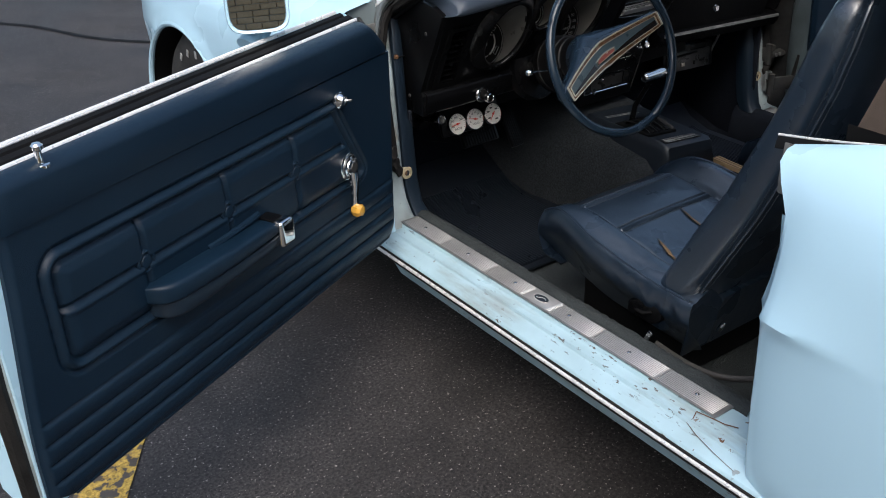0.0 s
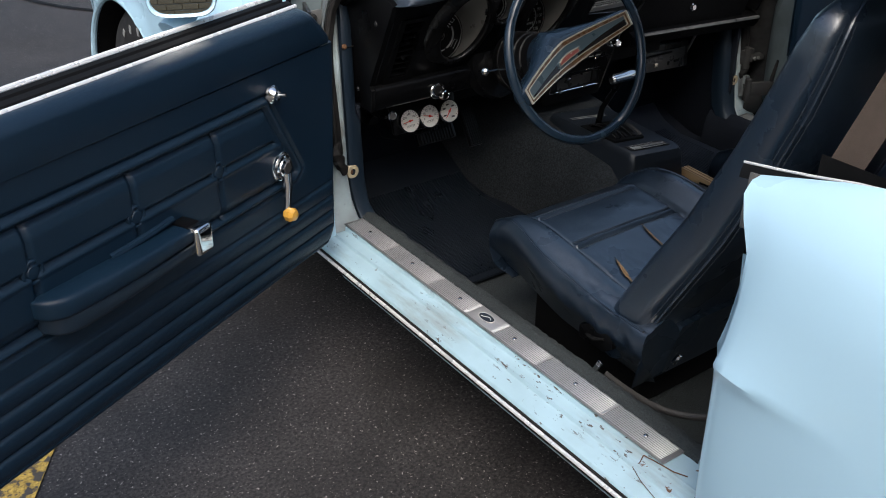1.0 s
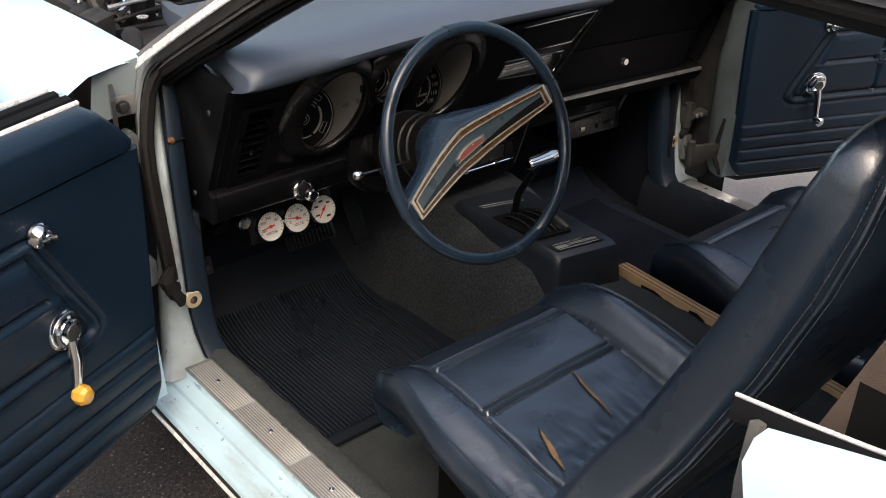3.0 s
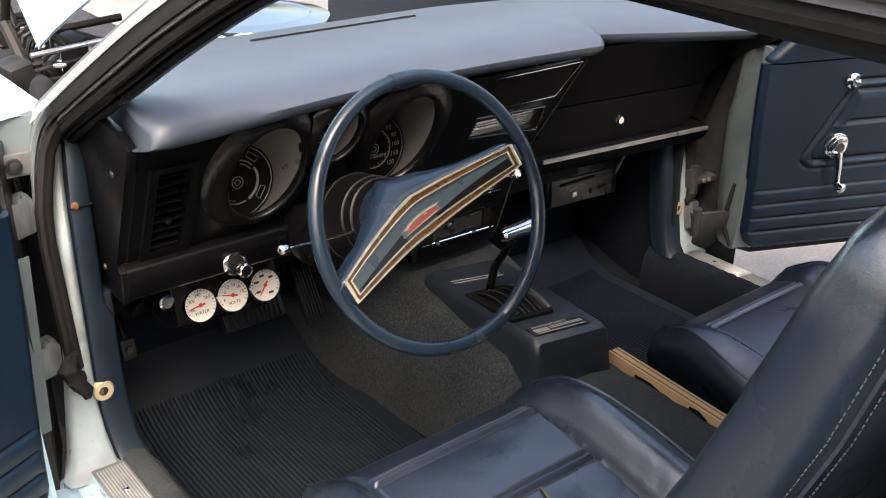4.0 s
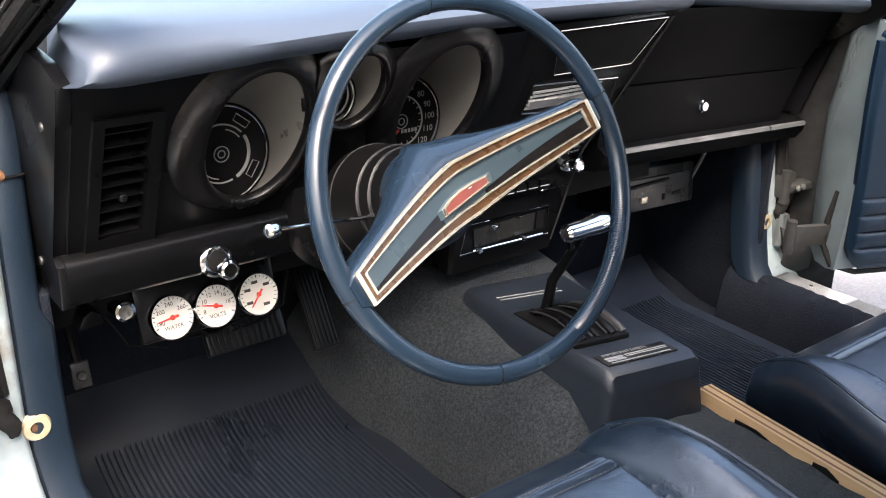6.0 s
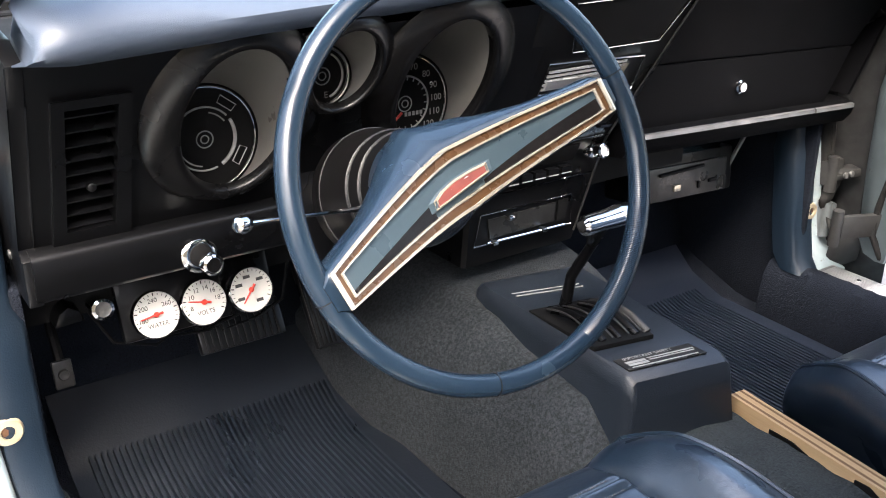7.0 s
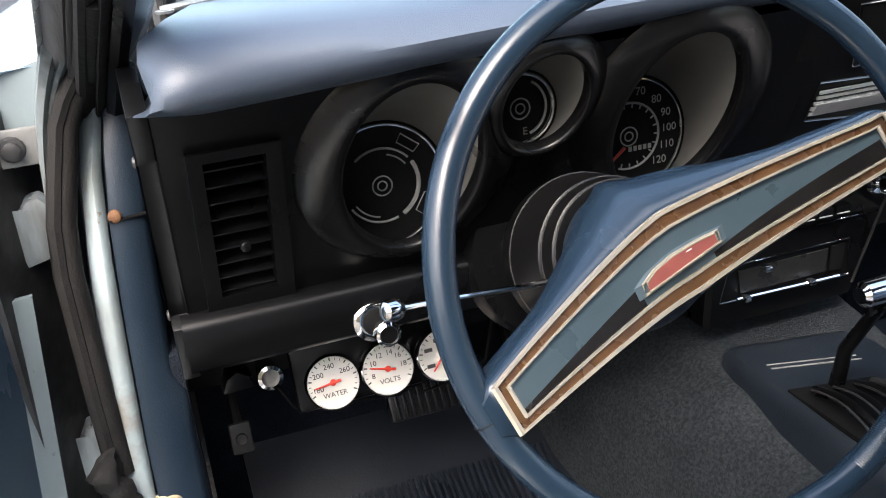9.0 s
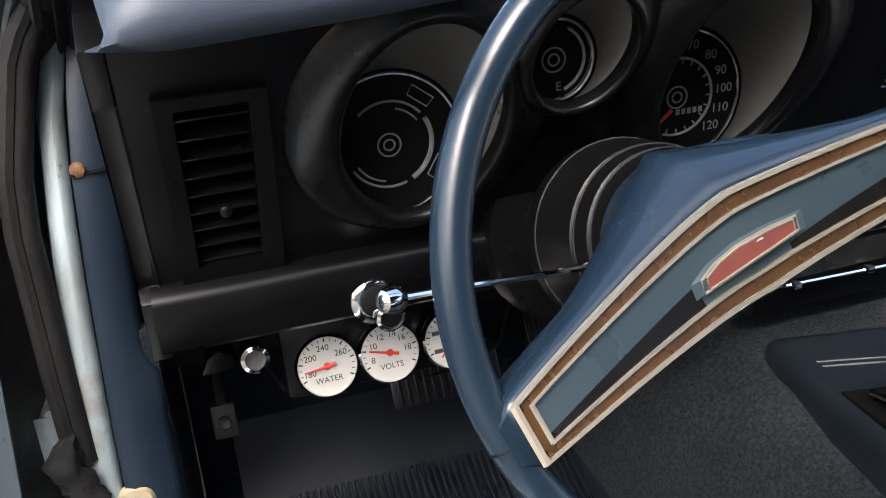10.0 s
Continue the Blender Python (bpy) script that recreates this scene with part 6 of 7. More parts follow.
lathe(bm, [(0.005, 0), (0.0045, 0.006), (0.003, 0.007)], axis_matrix((-0.594, face_y(0.722) + 0.002, 0.724), (0, -1, 0)), 12)
part("vent_knob", bm, BLACK, vent)

# ledge and lower lip under the face
bm = bmesh.new()
LIP = [(0.560, 0.668), (0.538, 0.660), (0.522, 0.657), (0.517, 0.650), (0.519, 0.630), (0.526, 0.606), (0.533, 0.599), (0.545, 0.597), (0.70, 0.600), (0.70, 0.66)]
strip(bm, LIP, [(x, lambda x, y, z: Vector((x, y, z))) for x in (-0.660, -0.652, -0.5, -0.3, -0.08)], closed=True)
part("lower_lip", bm, BLACK, dash, "black lower dashboard edge", 50)
bm = bmesh.new()
prism(bm, [(0.470, 0.884), (0.430, 0.868), (0.452, 0.826), (0.538, 0.660), (0.522, 0.652), (0.530, 0.597), (0.66, 0.60), (0.70, 0.75), (0.70, 0.82), (0.64, 0.866), (0.56, 0.892)], -0.668, -0.652, "yz", 0.003)
cap = part("end_panel", bm, BLACK, dash, "black dashboard end panel", 30)
for y, z in ((0.50, 0.815), (0.585, 0.64)):
    bm = bmesh.new()
    lathe(bm, [(0.0055, 0), (0.005, 0.002), (0.002, 0.003)], axis_matrix((-0.668, y, z), (-1, 0, 0)), 12)
    part("screw", bm, DARKMETAL, cap)
bm = bmesh.new()
box(bm, (-0.12, 0.66, 0.68), (1.10, 0.02, 0.32))
part("inner_panel", bm, MATTBLACK, dash)

# light switch, small button, release handle
bm = bmesh.new()
hm = axis_matrix((-0.487, 0.523, 0.618), (0.05, -0.96, 0.12))
lathe(bm, [(0.021, 0), (0.021, 0.004), (0.018, 0.007), (0.014, 0.008)], hm, 28)
part("switch_bezel", bm, CHROME, dash, "chrome switch bezel")
bm = bmesh.new()
lathe(bm, [(0.014, 0.006), (0.013, 0.010), (0.007, 0.012)], hm, 24)
part("switch_ring", bm, MATTBLACK, dash)
bm = bmesh.new()
km = axis_matrix((-0.482, 0.512, 0.612), (0.08, -0.96, 0.06))
lathe(bm, [(0.008, 0), (0.008, 0.006), (0.0125, 0.008), (0.0125, 0.018), (0.010, 0.020), (0.009, 0.018)], km, 12)
part("light_switch", bm, CHROME, dash, "chrome light switch knob")
bm = bmesh.new()
lathe(bm, [(0.0085, 0.0185), (0.004, 0.0185)], km, 12)
part("switch_cap", bm, MATTBLACK, dash)
bm = bmesh.new()
bmx = axis_matrix((-0.588, 0.582, 0.557), (0, -0.98, 0.2))
lathe(bm, [(0.010, -0.02), (0.010, 0.010), (0.0125, 0.012), (0.0125, 0.020), (0.009, 0.021), (0.0085, 0.017)], bmx, 20)
part("button", bm, CHROME, dash, "chrome push button")
bm = bmesh.new()
lathe(bm, [(0.0088, 0.0172), (0.003, 0.0172)], bmx, 16)
part("button_face", bm, GREYMETAL, dash)
bm = bmesh.new()
prism(bm, [(-0.635, 0.533), (-0.60, 0.535), (-0.605, 0.548), (-0.617, 0.556), (-0.628, 0.549)], 0.60, 0.63, "xz", 0.003)
part("brake_release", bm, BLACK, dash, "black brake release handle")

# centre stack, leaning back towards the bottom
def st(x, z, d=0.0):
    y = 0.600 - (z - 0.60) * 0.647 if z > 0.60 else 0.600 - (z - 0.60) * 0.1
    return Vector((x, y + d, z))


bm = bmesh.new()
rows = []
for z in (0.872, 0.78, 0.70, 0.64, 0.60, 0.54, 0.47, 0.455):
    xl = lerp_table(((0.45, -0.060), (0.60, -0.060), (0.88, -0.075)), z)[0]
    xr = lerp_table(((0.45, 0.150), (0.60, 0.196), (0.88, 0.200)), z)[0]
    rows.append([st(xl - 0.004, z, 0.12), st(xl - 0.002, z, 0.004), st(xl + 0.004, z, -0.002), st(xr - 0.004, z, -0.002), st(xr + 0.002, z, 0.004), st(xr + 0.004, z, 0.12)])
rows = [[bm.verts.new(p) for p in r] for r in rows]
for a, b in zip(rows, rows[1:]):
    for k in range(5):
        bm.faces.new((a[k], a[k + 1], b[k + 1], b[k]))
stack = part("centre_panel", bm, BLACK, dash, "black centre panel with bright outlines", 40)


def outline(pts, r=0.0013, mt=None):
    bm = bmesh.new()
    tube(bm, [st(x, z, -0.004) for x, z in pts], r, 6, True)
    part("bright_outline", bm, mt or CHROME, stack)


def plate(pts, d0, d1, mt, nm, lab=""):
    bm = bmesh.new()
    loft(bm, [[st(x, z, d0) for x, z in pts], [st(x, z, d1) for x, z in pts]])
    return part(nm, bm, mt, stack, lab, 30)


outline([(-0.030, 0.862), (0.006, 0.792), (0.160, 0.790), (0.178, 0.862)])
plate([(-0.024, 0.858), (0.009, 0.796), (0.157, 0.794), (0.172, 0.858)], -0.003, -0.0034, MATTBLACK, "blank_panel")
outline([(-0.024, 0.779), (-0.016, 0.732), (0.164, 0.712), (0.150, 0.768)])
for k in range(5):
    z = 0.768 - 0.0065 * k
    plate([(-0.016, z - 0.004), (0.118, z - 0.005), (0.118, z - 0.0015), (-0.017, z)], -0.003, -0.006, SATIN if k % 2 == 0 else MARK, "badge_strip", "ribbed bright strip")
plate([(-0.014, 0.752), (0.108, 0.748), (0.108, 0.736), (-0.012, 0.738)], -0.003, -0.007, ALUMINIUM, "name_plate", "plain bright name plate")
plate([(0.112, 0.762), (0.126, 0.760), (0.126, 0.738), (0.112, 0.74)], -0.003, -0.006, TAN, "badge_end")
# radio
outline([(-0.045, 0.636), (-0.045, 0.566), (0.176, 0.566), (0.180, 0.630)], 0.0012)
plate([(-0.005, 0.628), (-0.005, 0.598), (0.128, 0.594), (0.128, 0.624)], -0.003, -0.0045, MATTBLACK, "radio_dial", "dark radio scale")
for k in range(5):
    plate([(0.0 + 0.025 * k, 0.590), (0.0 + 0.025 * k, 0.580), (0.020 + 0.025 * k, 0.579), (0.020 + 0.025 * k, 0.589)], -0.003, -0.014, BLACK, "radio_key")
    plate([(0.001 + 0.025 * k, 0.5805), (0.001 + 0.025 * k, 0.5790), (0.019 + 0.025 * k, 0.5785), (0.019 + 0.025 * k, 0.5800)], -0.013, -0.0148, MARK, "key_edge", "bright key edge")
for x in (-0.026, 0.160):
    bm = bmesh.new()
    rm = axis_matrix(st(x, 0.605, -0.002), (0.05, -0.97, 0.15))
    lathe(bm, [(0.014, 0), (0.012, 0.006), (0.006, 0.007), (0.006, 0.016), (0.0115, 0.018), (0.0115, 0.030), (0.009, 0.032), (0.007, 0.030)], rm, 20)
    part("radio_knob", bm, CHROME, stack, "chrome radio knob")
plate([(0.012, 0.618), (0.012, 0.6165), (0.124, 0.6145), (0.124, 0.616)], -0.004, -0.0052, ALUMINIUM, "tuner_bar", "thin bright tuner bar")
for k in range(7):
    plate([(0.016 + 0.015 * k, 0.610), (0.016 + 0.015 * k, 0.604), (0.0175 + 0.015 * k, 0.604), (0.0175 + 0.015 * k, 0.610)], -0.004, -0.0050, DIMMARK, "tuner_mark")
for k in range(4):
    plate([(0.146 + 0.006 * k, 0.6325), (0.146 + 0.006 * k, 0.6285), (0.150 + 0.006 * k, 0.6283), (0.150 + 0.006 * k, 0.6323)], -0.003, -0.0036, DIMMARK, "knob_print")
plate([(0.140, 0.655), (0.166, 0.654), (0.166, 0.649), (0.140, 0.650)], -0.003, -0.012, CHROME, "bright_tab")
# heater panel
outline([(-0.038, 0.538), (-0.046, 0.488), (0.140, 0.484), (0.134, 0.536)], 0.0012)
plate([(-0.024, 0.528), (-0.018, 0.496), (0.104, 0.497), (0.104, 0.529)], -0.003, -0.005, SMOKE, "heater_scale", "dark heater scale")
plate([(0.108, 0.531), (0.109, 0.497), (0.128, 0.496), (0.128, 0.531)], -0.003, -0.006, MATTBLACK, "heater_switch")
bm = bmesh.new()
tube(bm, [st(-0.026, 0.492, -0.010), st(0.120, 0.490, -0.012)], 0.0022, 6)
part("heater_rail", bm, CHROME, stack)
for x, z in ((-0.015, 0.492), (0.078, 0.492), (0.010, 0.527)):
    bm = bmesh.new()
    box(bm, st(x, z, -0.012), (0.010, 0.012, 0.007), 0.002)
    part("heater_lever", bm, CHROME, stack)
# slanted bright edge beside the glovebox
bm = bmesh.new()
tube(bm, [st(0.190, 0.862, -0.003), st(0.183, 0.70, -0.003), st(0.180, 0.62, -0.003), st(0.150, 0.47, -0.003)], 0.0018, 6)
part("bright_edge", bm, DARKMETAL, stack)

# passenger side: upper panel, glovebox, bright strip, lower roll
def tilt(x, y, z):
    return Vector((x, y, z - 0.055 * (x - 0.22)))


def dash_end(x, y, z):
    return tilt(x + 0.44 * max(0.0, z - 0.63), y, z)


PASS = [(0.504, 0.858), (0.512, 0.840), (0.524, 0.822), (0.548, 0.760), (0.556, 0.7325), (0.560, 0.7305), (0.556, 0.7285), (0.562, 0.66), (0.566, 0.632), (0.556, 0.628), (0.548, 0.622), (0.553, 0.606), (0.566, 0.590), (0.60, 0.583), (0.72, 0.585), (0.72, 0.83)]
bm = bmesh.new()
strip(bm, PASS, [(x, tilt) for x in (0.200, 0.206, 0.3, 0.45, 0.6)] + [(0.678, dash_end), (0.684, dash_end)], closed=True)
# shade on the glovebox side is put into this darker black
glove = part("glovebox_panel", bm, SHADEDBLACK, dash, "black glovebox panel", 35)
bm = bmesh.new()
strip(bm, [(0.549, 0.629), (0.545, 0.6275), (0.5445, 0.6208), (0.549, 0.6195)], [(x, tilt) for x in (0.215, 0.45, 0.634)], closed=True)
part("bright_strip", bm, STRIPGREY, dash, "satin bright strip below the glovebox")
bm = bmesh.new()
strip(bm, [(0.549, 0.629), (0.544, 0.6275), (0.5435, 0.6208), (0.549, 0.6195)], [(x, tilt) for x in (0.638, 0.746)], closed=True)
part("bright_strip", bm, STRIPGREY, dash)
bm = bmesh.new()
gm = axis_matrix((0.446, 0.563, 0.668), (0, -1, 0.05))
lathe(bm, [(0.019, 0), (0.018, 0.001), (0.015, 0.0)], gm @ Matrix.Translation((0.004, 0.004, 0)), 20)
part("lock_recess", bm, MATTBLACK, glove)
bm = bmesh.new()
lathe(bm, [(0.0115, 0), (0.011, 0.006), (0.008, 0.008), (0.0075, 0.012), (0.004, 0.012)], gm, 20)
part("glovebox_lock", bm, CHROME, glove, "chrome glovebox lock")
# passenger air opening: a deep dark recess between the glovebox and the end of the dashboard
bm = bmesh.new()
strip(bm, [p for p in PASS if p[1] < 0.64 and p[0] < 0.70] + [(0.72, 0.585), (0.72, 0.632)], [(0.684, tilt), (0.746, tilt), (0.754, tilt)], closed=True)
part("end_roll", bm, SHADEDBLACK, glove, "black lower roll at the end of the dashboard", 35)
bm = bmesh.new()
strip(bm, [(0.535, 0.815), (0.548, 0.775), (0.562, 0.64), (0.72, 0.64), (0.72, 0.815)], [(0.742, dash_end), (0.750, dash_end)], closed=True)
part("end_plate", bm, SHADEDBLACK, glove, "black end plate of the dashboard", 35)
bm = bmesh.new()
strip(bm, [(0.640, 0.82), (0.640, 0.62), (0.650, 0.62), (0.650, 0.82)], [(0.676, dash_end), (0.748, dash_end)], closed=True)
part("vent_back", bm, MATTBLACK, glove, "dark passenger air vent")
# heater box under the glovebox
hb = empty("heater_box", pose(0, 0, 0), "grey metal heater box with clips under the glovebox", "heater box")
bm = bmesh.new()
box(bm, (0.455, 0.70, 0.484), (0.235, 0.09, 0.082), 0.008, pose(0, 0, 0, -6, 3, 0))
part("case", bm, BLACK, hb)
bm = bmesh.new()
box(bm, (0.450, 0.652, 0.482), (0.200, 0.006, 0.060), 0.003, pose(0, 0, 0, -6, 3, 0))
part("front_plate", bm, SMOKE, hb, "grey metal front plate")
for x, z, sx_, sz_, mt in ((0.420, 0.474, 0.016, 0.012, TAN), (0.510, 0.472, 0.02, 0.006, MATTBLACK), (0.475, 0.470, 0.006, 0.012, MATTBLACK), (0.43, 0.504, 0.11, 0.005, MATTBLACK)):
    bm = bmesh.new()
    box(bm, (x, 0.6475, z), (sx_, 0.006, sz_), 0.001)
    part("clip", bm, mt, hb)
bm = bmesh.new()
tube(bm, [(0.585, 0.64, 0.556), (0.567, 0.66, 0.486), (0.560, 0.68, 0.456)], 0.004, 6)
part("bracket", bm, GREYMETAL, hb)

# ---- three add-on gauges under the dash ----
FONTS = ((-0.525, "WATER", (("180", 195), ("200", 145), ("240", 95), ("260", 35)), 186), (-0.466, "VOLTS", (("8", 195), ("10", 150), ("12", 115), ("14", 75), ("16", 42), ("18", 5)), 165), (-0.405, "", (("", 210), ("", 150), ("", 100), ("", 40), ("", 300)), 228))
panel_g = empty("gauge_panel", pose(0, 0, 0), "black bracket with three white-faced gauges under the dashboard", "gauge panel")
bm = bmesh.new()
box(bm, (-0.465, 0.612, 0.530), (0.195, 0.016, 0.082), 0.008, pose(0, 0, 0, -18))
part("bracket", bm, BLACK, panel_g)
for gx, word, nums, needle in FONTS:
    gm = pose(gx, 0.585, 0.527, 72, 0, 2)
    bm = bmesh.new()
    lathe(bm, [(0.024, -0.05), (0.026, -0.012), (0.0285, -0.010), (0.0292, -0.004), (0.0292, 0.002), (0.0275, 0.005), (0.0265, 0.003)], gm, 40)
    bez = part("gauge", bm, CHROME, panel_g, "small gauge with a bright bezel", 50)
    bm = bmesh.new()
    lathe(bm, [(0.0266, 0.0036), (0.001, 0.0036)], gm, 40, True)
    part("dial", bm, DIALWHITE, bez, "white dial")
    for s, a in nums:
        p = gm @ Vector((0.0172 * math.cos(radians(a)), 0.0172 * math.sin(radians(a)), 0.0041))
        if s:
            words(s, 0.0078, gm @ Matrix.Translation((0.0172 * math.cos(radians(a)), 0.0172 * math.sin(radians(a)), 0.0041)), INK, bez)
        else:
            bm = bmesh.new()
            box(bm, (0.0172 * math.cos(radians(a)), 0.0172 * math.sin(radians(a)), 0.0041), (0.009, 0.004, 0.0004), 0, None)
            part("scale_bar", bm, INK, bez, local=gm)
    for k in range(19):
        a = radians(205 - 13 * k)
        bm = bmesh.new()
        box(bm, (0, 0.0243, 0.0040), (0.0007 if k % 3 else 0.0013, 0.0024 if k % 3 else 0.0036, 0.0003), 0, None)
        part("tick", bm, INK, bez, local=gm @ Matrix.Rotation(a - math.pi / 2, 4, "Z"))
    if word:
        words(word, 0.0075, gm @ Matrix.Translation((0.0, -0.0125, 0.0041)), INK, bez)
    bm = bmesh.new()
    lathe(bm, [(0.0035, 0.0045), (0.003, 0.0060), (0.001, 0.0065)], gm, 12)
    d = Vector((math.cos(radians(needle)), math.sin(radians(needle)), 0))
    tube(bm, [gm @ (-0.008 * d + Vector((0, 0, 0.0054))), gm @ (0.020 * d + Vector((0, 0, 0.0054)))], [0.0016, 0.0008], 6)
    part("needle", bm, NEEDLE, bez, "red needle")

# ---- steering wheel ----
WM = pose(-0.312, 0.230, 0.759, 68.5, 0, 0)
wheel = empty("steering_wheel", WM, "dark blue two-spoke steering wheel with a brown and gold trimmed hub", "steering wheel")
RIM = 0.1925
bm = bmesh.new()
tube(bm, [(RIM * math.cos(a), RIM * math.sin(a), 0) for a in [2 * math.pi * k / 120 for k in range(120)]], 0.0108, 16, True)
part("rim", bm, WHEELBLUE, wheel, "dark blue plastic rim", 60)
bm = bmesh.new()
for a0, a1 in ((-66, 20),):
    for k in range(150):
        a = radians(a0 + (a1 - a0) * k / 149)
        c, t = Vector((RIM * math.cos(a), RIM * math.sin(a), 0)), Vector((math.cos(a), math.sin(a), 0))
        tube(bm, [c + 0.0108 * (math.cos(b) * t + math.sin(b) * Vector((0, 0, 1))) for b in [radians(-150 + 300 * q / 10) + math.pi for q in range(11)]], 0.0007, 4)
tagged(part("rim_grip", bm, WHEELBLUE, wheel, "fine finger ridges on the rim"), kind="stuff")
for a in (98, -100, 22, 202):
    bm = bmesh.new()
    aa = radians(a)
    c, t = Vector((RIM * math.cos(aa), RIM * math.sin(aa), 0)), Vector((math.cos(aa), math.sin(aa), 0))
    tube(bm, [c + 0.0110 * (math.cos(b) * t + math.sin(b) * Vector((0, 0, 1))) for b in [2 * math.pi * q / 16 for q in range(16)]], 0.0007, 4, True)
    part("rim_seam", bm, MATTBLACK, wheel)
PM = pose(-0.009, -0.0085, 0, 0, 0, 20.3)


def pad_n(p):
    return 0.014 - 0.034 * (1 - abs(p) ** 1.5)


def pad_w(p):
    return 0.0175 + 0.0145 * max(0.0, 1 - abs(p)) ** 0.9


def pad_at(p, f, lift=0.0, long=0.174):
    """A place on the hub: p from end to end, f across."""
    w = pad_w(p)
    q = p + 0.10
    bow = 0.0125 * (1 - min(1.0, math.sqrt(q * q + 0.012)) ** 1.25)
    return PM @ Vector((p * long, f * w + bow, pad_n(p) + lift))


def band(f0, f1, lift, mt, nm, p0=-1.0, p1=1.0, lab="", thick=0.006):
    bm = bmesh.new()
    sheet(bm, lambda u, v: pad_at(p0 + (p1 - p0) * u, f0 + (f1 - f0) * v, lift), 60, 6, lambda u, v: pad_at(p0 + (p1 - p0) * u, f0 + (f1 - f0) * v, lift - thick))
    return part(nm, bm, mt, wheel, lab, 40)


# padded spoke: a rim round the insert, falling back into the hub
bm = bmesh.new()
rings = []
for k in range(73):
    p = -1.05 + 2.10 * k / 72
    c = max(0.0, 1 - abs(p + 0.02) / 0.64) ** 1.2
    cut = 0.35 * step(0.985, 1.05, abs(p))
    section = [(-1.00, 0.0), (-1.10, -0.002), (-1.17, -0.007), (-1.19, -0.016 - 0.010 * c), (-1.02, -0.030 - 0.022 * c), (0.0, -0.034 - 0.046 * c), (1.10 + 0.35 * c, -0.032 - 0.042 * c),
               (1.22 + 0.72 * c, -0.024 - 0.036 * c), (1.22 + 0.62 * c, -0.015 - 0.024 * c), (1.20 + 0.34 * c, -0.008 - 0.010 * c), (1.12 + 0.08 * c, -0.003 - 0.002 * c), (1.00, 0.0)]
    rings.append([pad_at(p, f * (1 - cut), lift - 0.010 * cut) for f, lift in section])
loft(bm, rings)
part("spoke_pad", bm, WHEELBLUE, wheel, "dark blue padded spoke", 60)
band(-0.62, 0.62, 0.0015, GREYBLUE, "hub_insert", -0.93, 0.93, "grey-blue hub insert")
for sgn in (-1, 1):
    band(sgn * 1.00, sgn * 0.90, 0.0045, TAN, "gold_edge", -0.985, 0.985, "gold edge strip")
    band(sgn * 0.90, sgn * 0.64, 0.0030, BROWN, "brown_strip", -0.965, 0.965, "brown wood-effect strip")
    band(sgn * 0.64, sgn * 0.575, 0.0045, TAN, "gold_edge", -0.94, 0.94)
    bm = bmesh.new()
    tube(bm, [pad_at(sgn * 0.985, -0.98, 0.003), pad_at(sgn * 0.985, 0.98, 0.003)], 0.0026, 6)
    part("gold_end", bm, TAN, wheel)
    bm = bmesh.new()
    tube(bm, [pad_at(sgn * 0.935, -0.62, 0.003), pad_at(sgn * 0.935, 0.62, 0.003)], 0.0016, 6)
    part("gold_end", bm, TAN, wheel)
    band(-0.64, 0.64, 0.0026, BROWN, "brown_end", sgn * 0.94, sgn * 0.98)
# painted dark reflections along the insert's lower edge, one each side of the emblem
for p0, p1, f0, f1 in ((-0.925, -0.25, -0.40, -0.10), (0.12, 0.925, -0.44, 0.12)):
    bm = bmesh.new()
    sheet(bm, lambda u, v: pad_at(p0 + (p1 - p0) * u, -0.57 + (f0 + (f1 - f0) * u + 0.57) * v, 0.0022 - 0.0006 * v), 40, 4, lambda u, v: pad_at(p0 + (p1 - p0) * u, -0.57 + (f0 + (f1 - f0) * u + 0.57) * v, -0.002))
    part("insert_reflection", bm, FACETREFLECT, wheel, "dark reflection painted on the hub insert", 40)
# red emblem on a raised grey plinth
EM = [(-0.222, -0.30), (0.142, -0.26), (0.150, -0.02), (0.060, 0.02), (-0.057, 0.04), (-0.150, 0.01), (-0.212, -0.08)]
grow = lambda p, f, g: (-0.035 + (p + 0.035) * (1 + g), -0.14 + (f + 0.14) * (1 + 1.6 * g))
bm = bmesh.new()
loft(bm, [[pad_at(*grow(p, f, 0.34), 0.001) for p, f in EM], [pad_at(*grow(p, f, 0.10), 0.0042) for p, f in EM]])
part("emblem_plinth", bm, GREYBLUE, wheel, "", 30)
bm = bmesh.new()
loft(bm, [[pad_at(p, f, 0.002) for p, f in EM], [pad_at(p, f, 0.0062) for p, f in EM]])
emb = part("emblem", bm, RED, wheel, "red enamel emblem with a pale mark", 30)
for g, r in ((0.0, 0.0008), (0.10, 0.0009)):
    bm = bmesh.new()
    tube(bm, [pad_at(*grow(p, f, g), 0.0062 - 0.016 * g) for p, f in EM], r, 6, True)
    part("emblem_rim", bm, TAN, emb)
for pts in (((-0.11, -0.20), (-0.10, -0.10), (-0.07, -0.08), (-0.065, -0.20)), ((-0.065, -0.10), (-0.03, -0.07), (-0.03, -0.20)), ((-0.03, -0.08), (0.0, -0.04), (0.03, -0.05))):
    bm = bmesh.new()
    tube(bm, [pad_at(p, f, 0.0066) for p, f in pts], 0.0009, 6)
    part("emblem_mark", bm, MARK, emb)
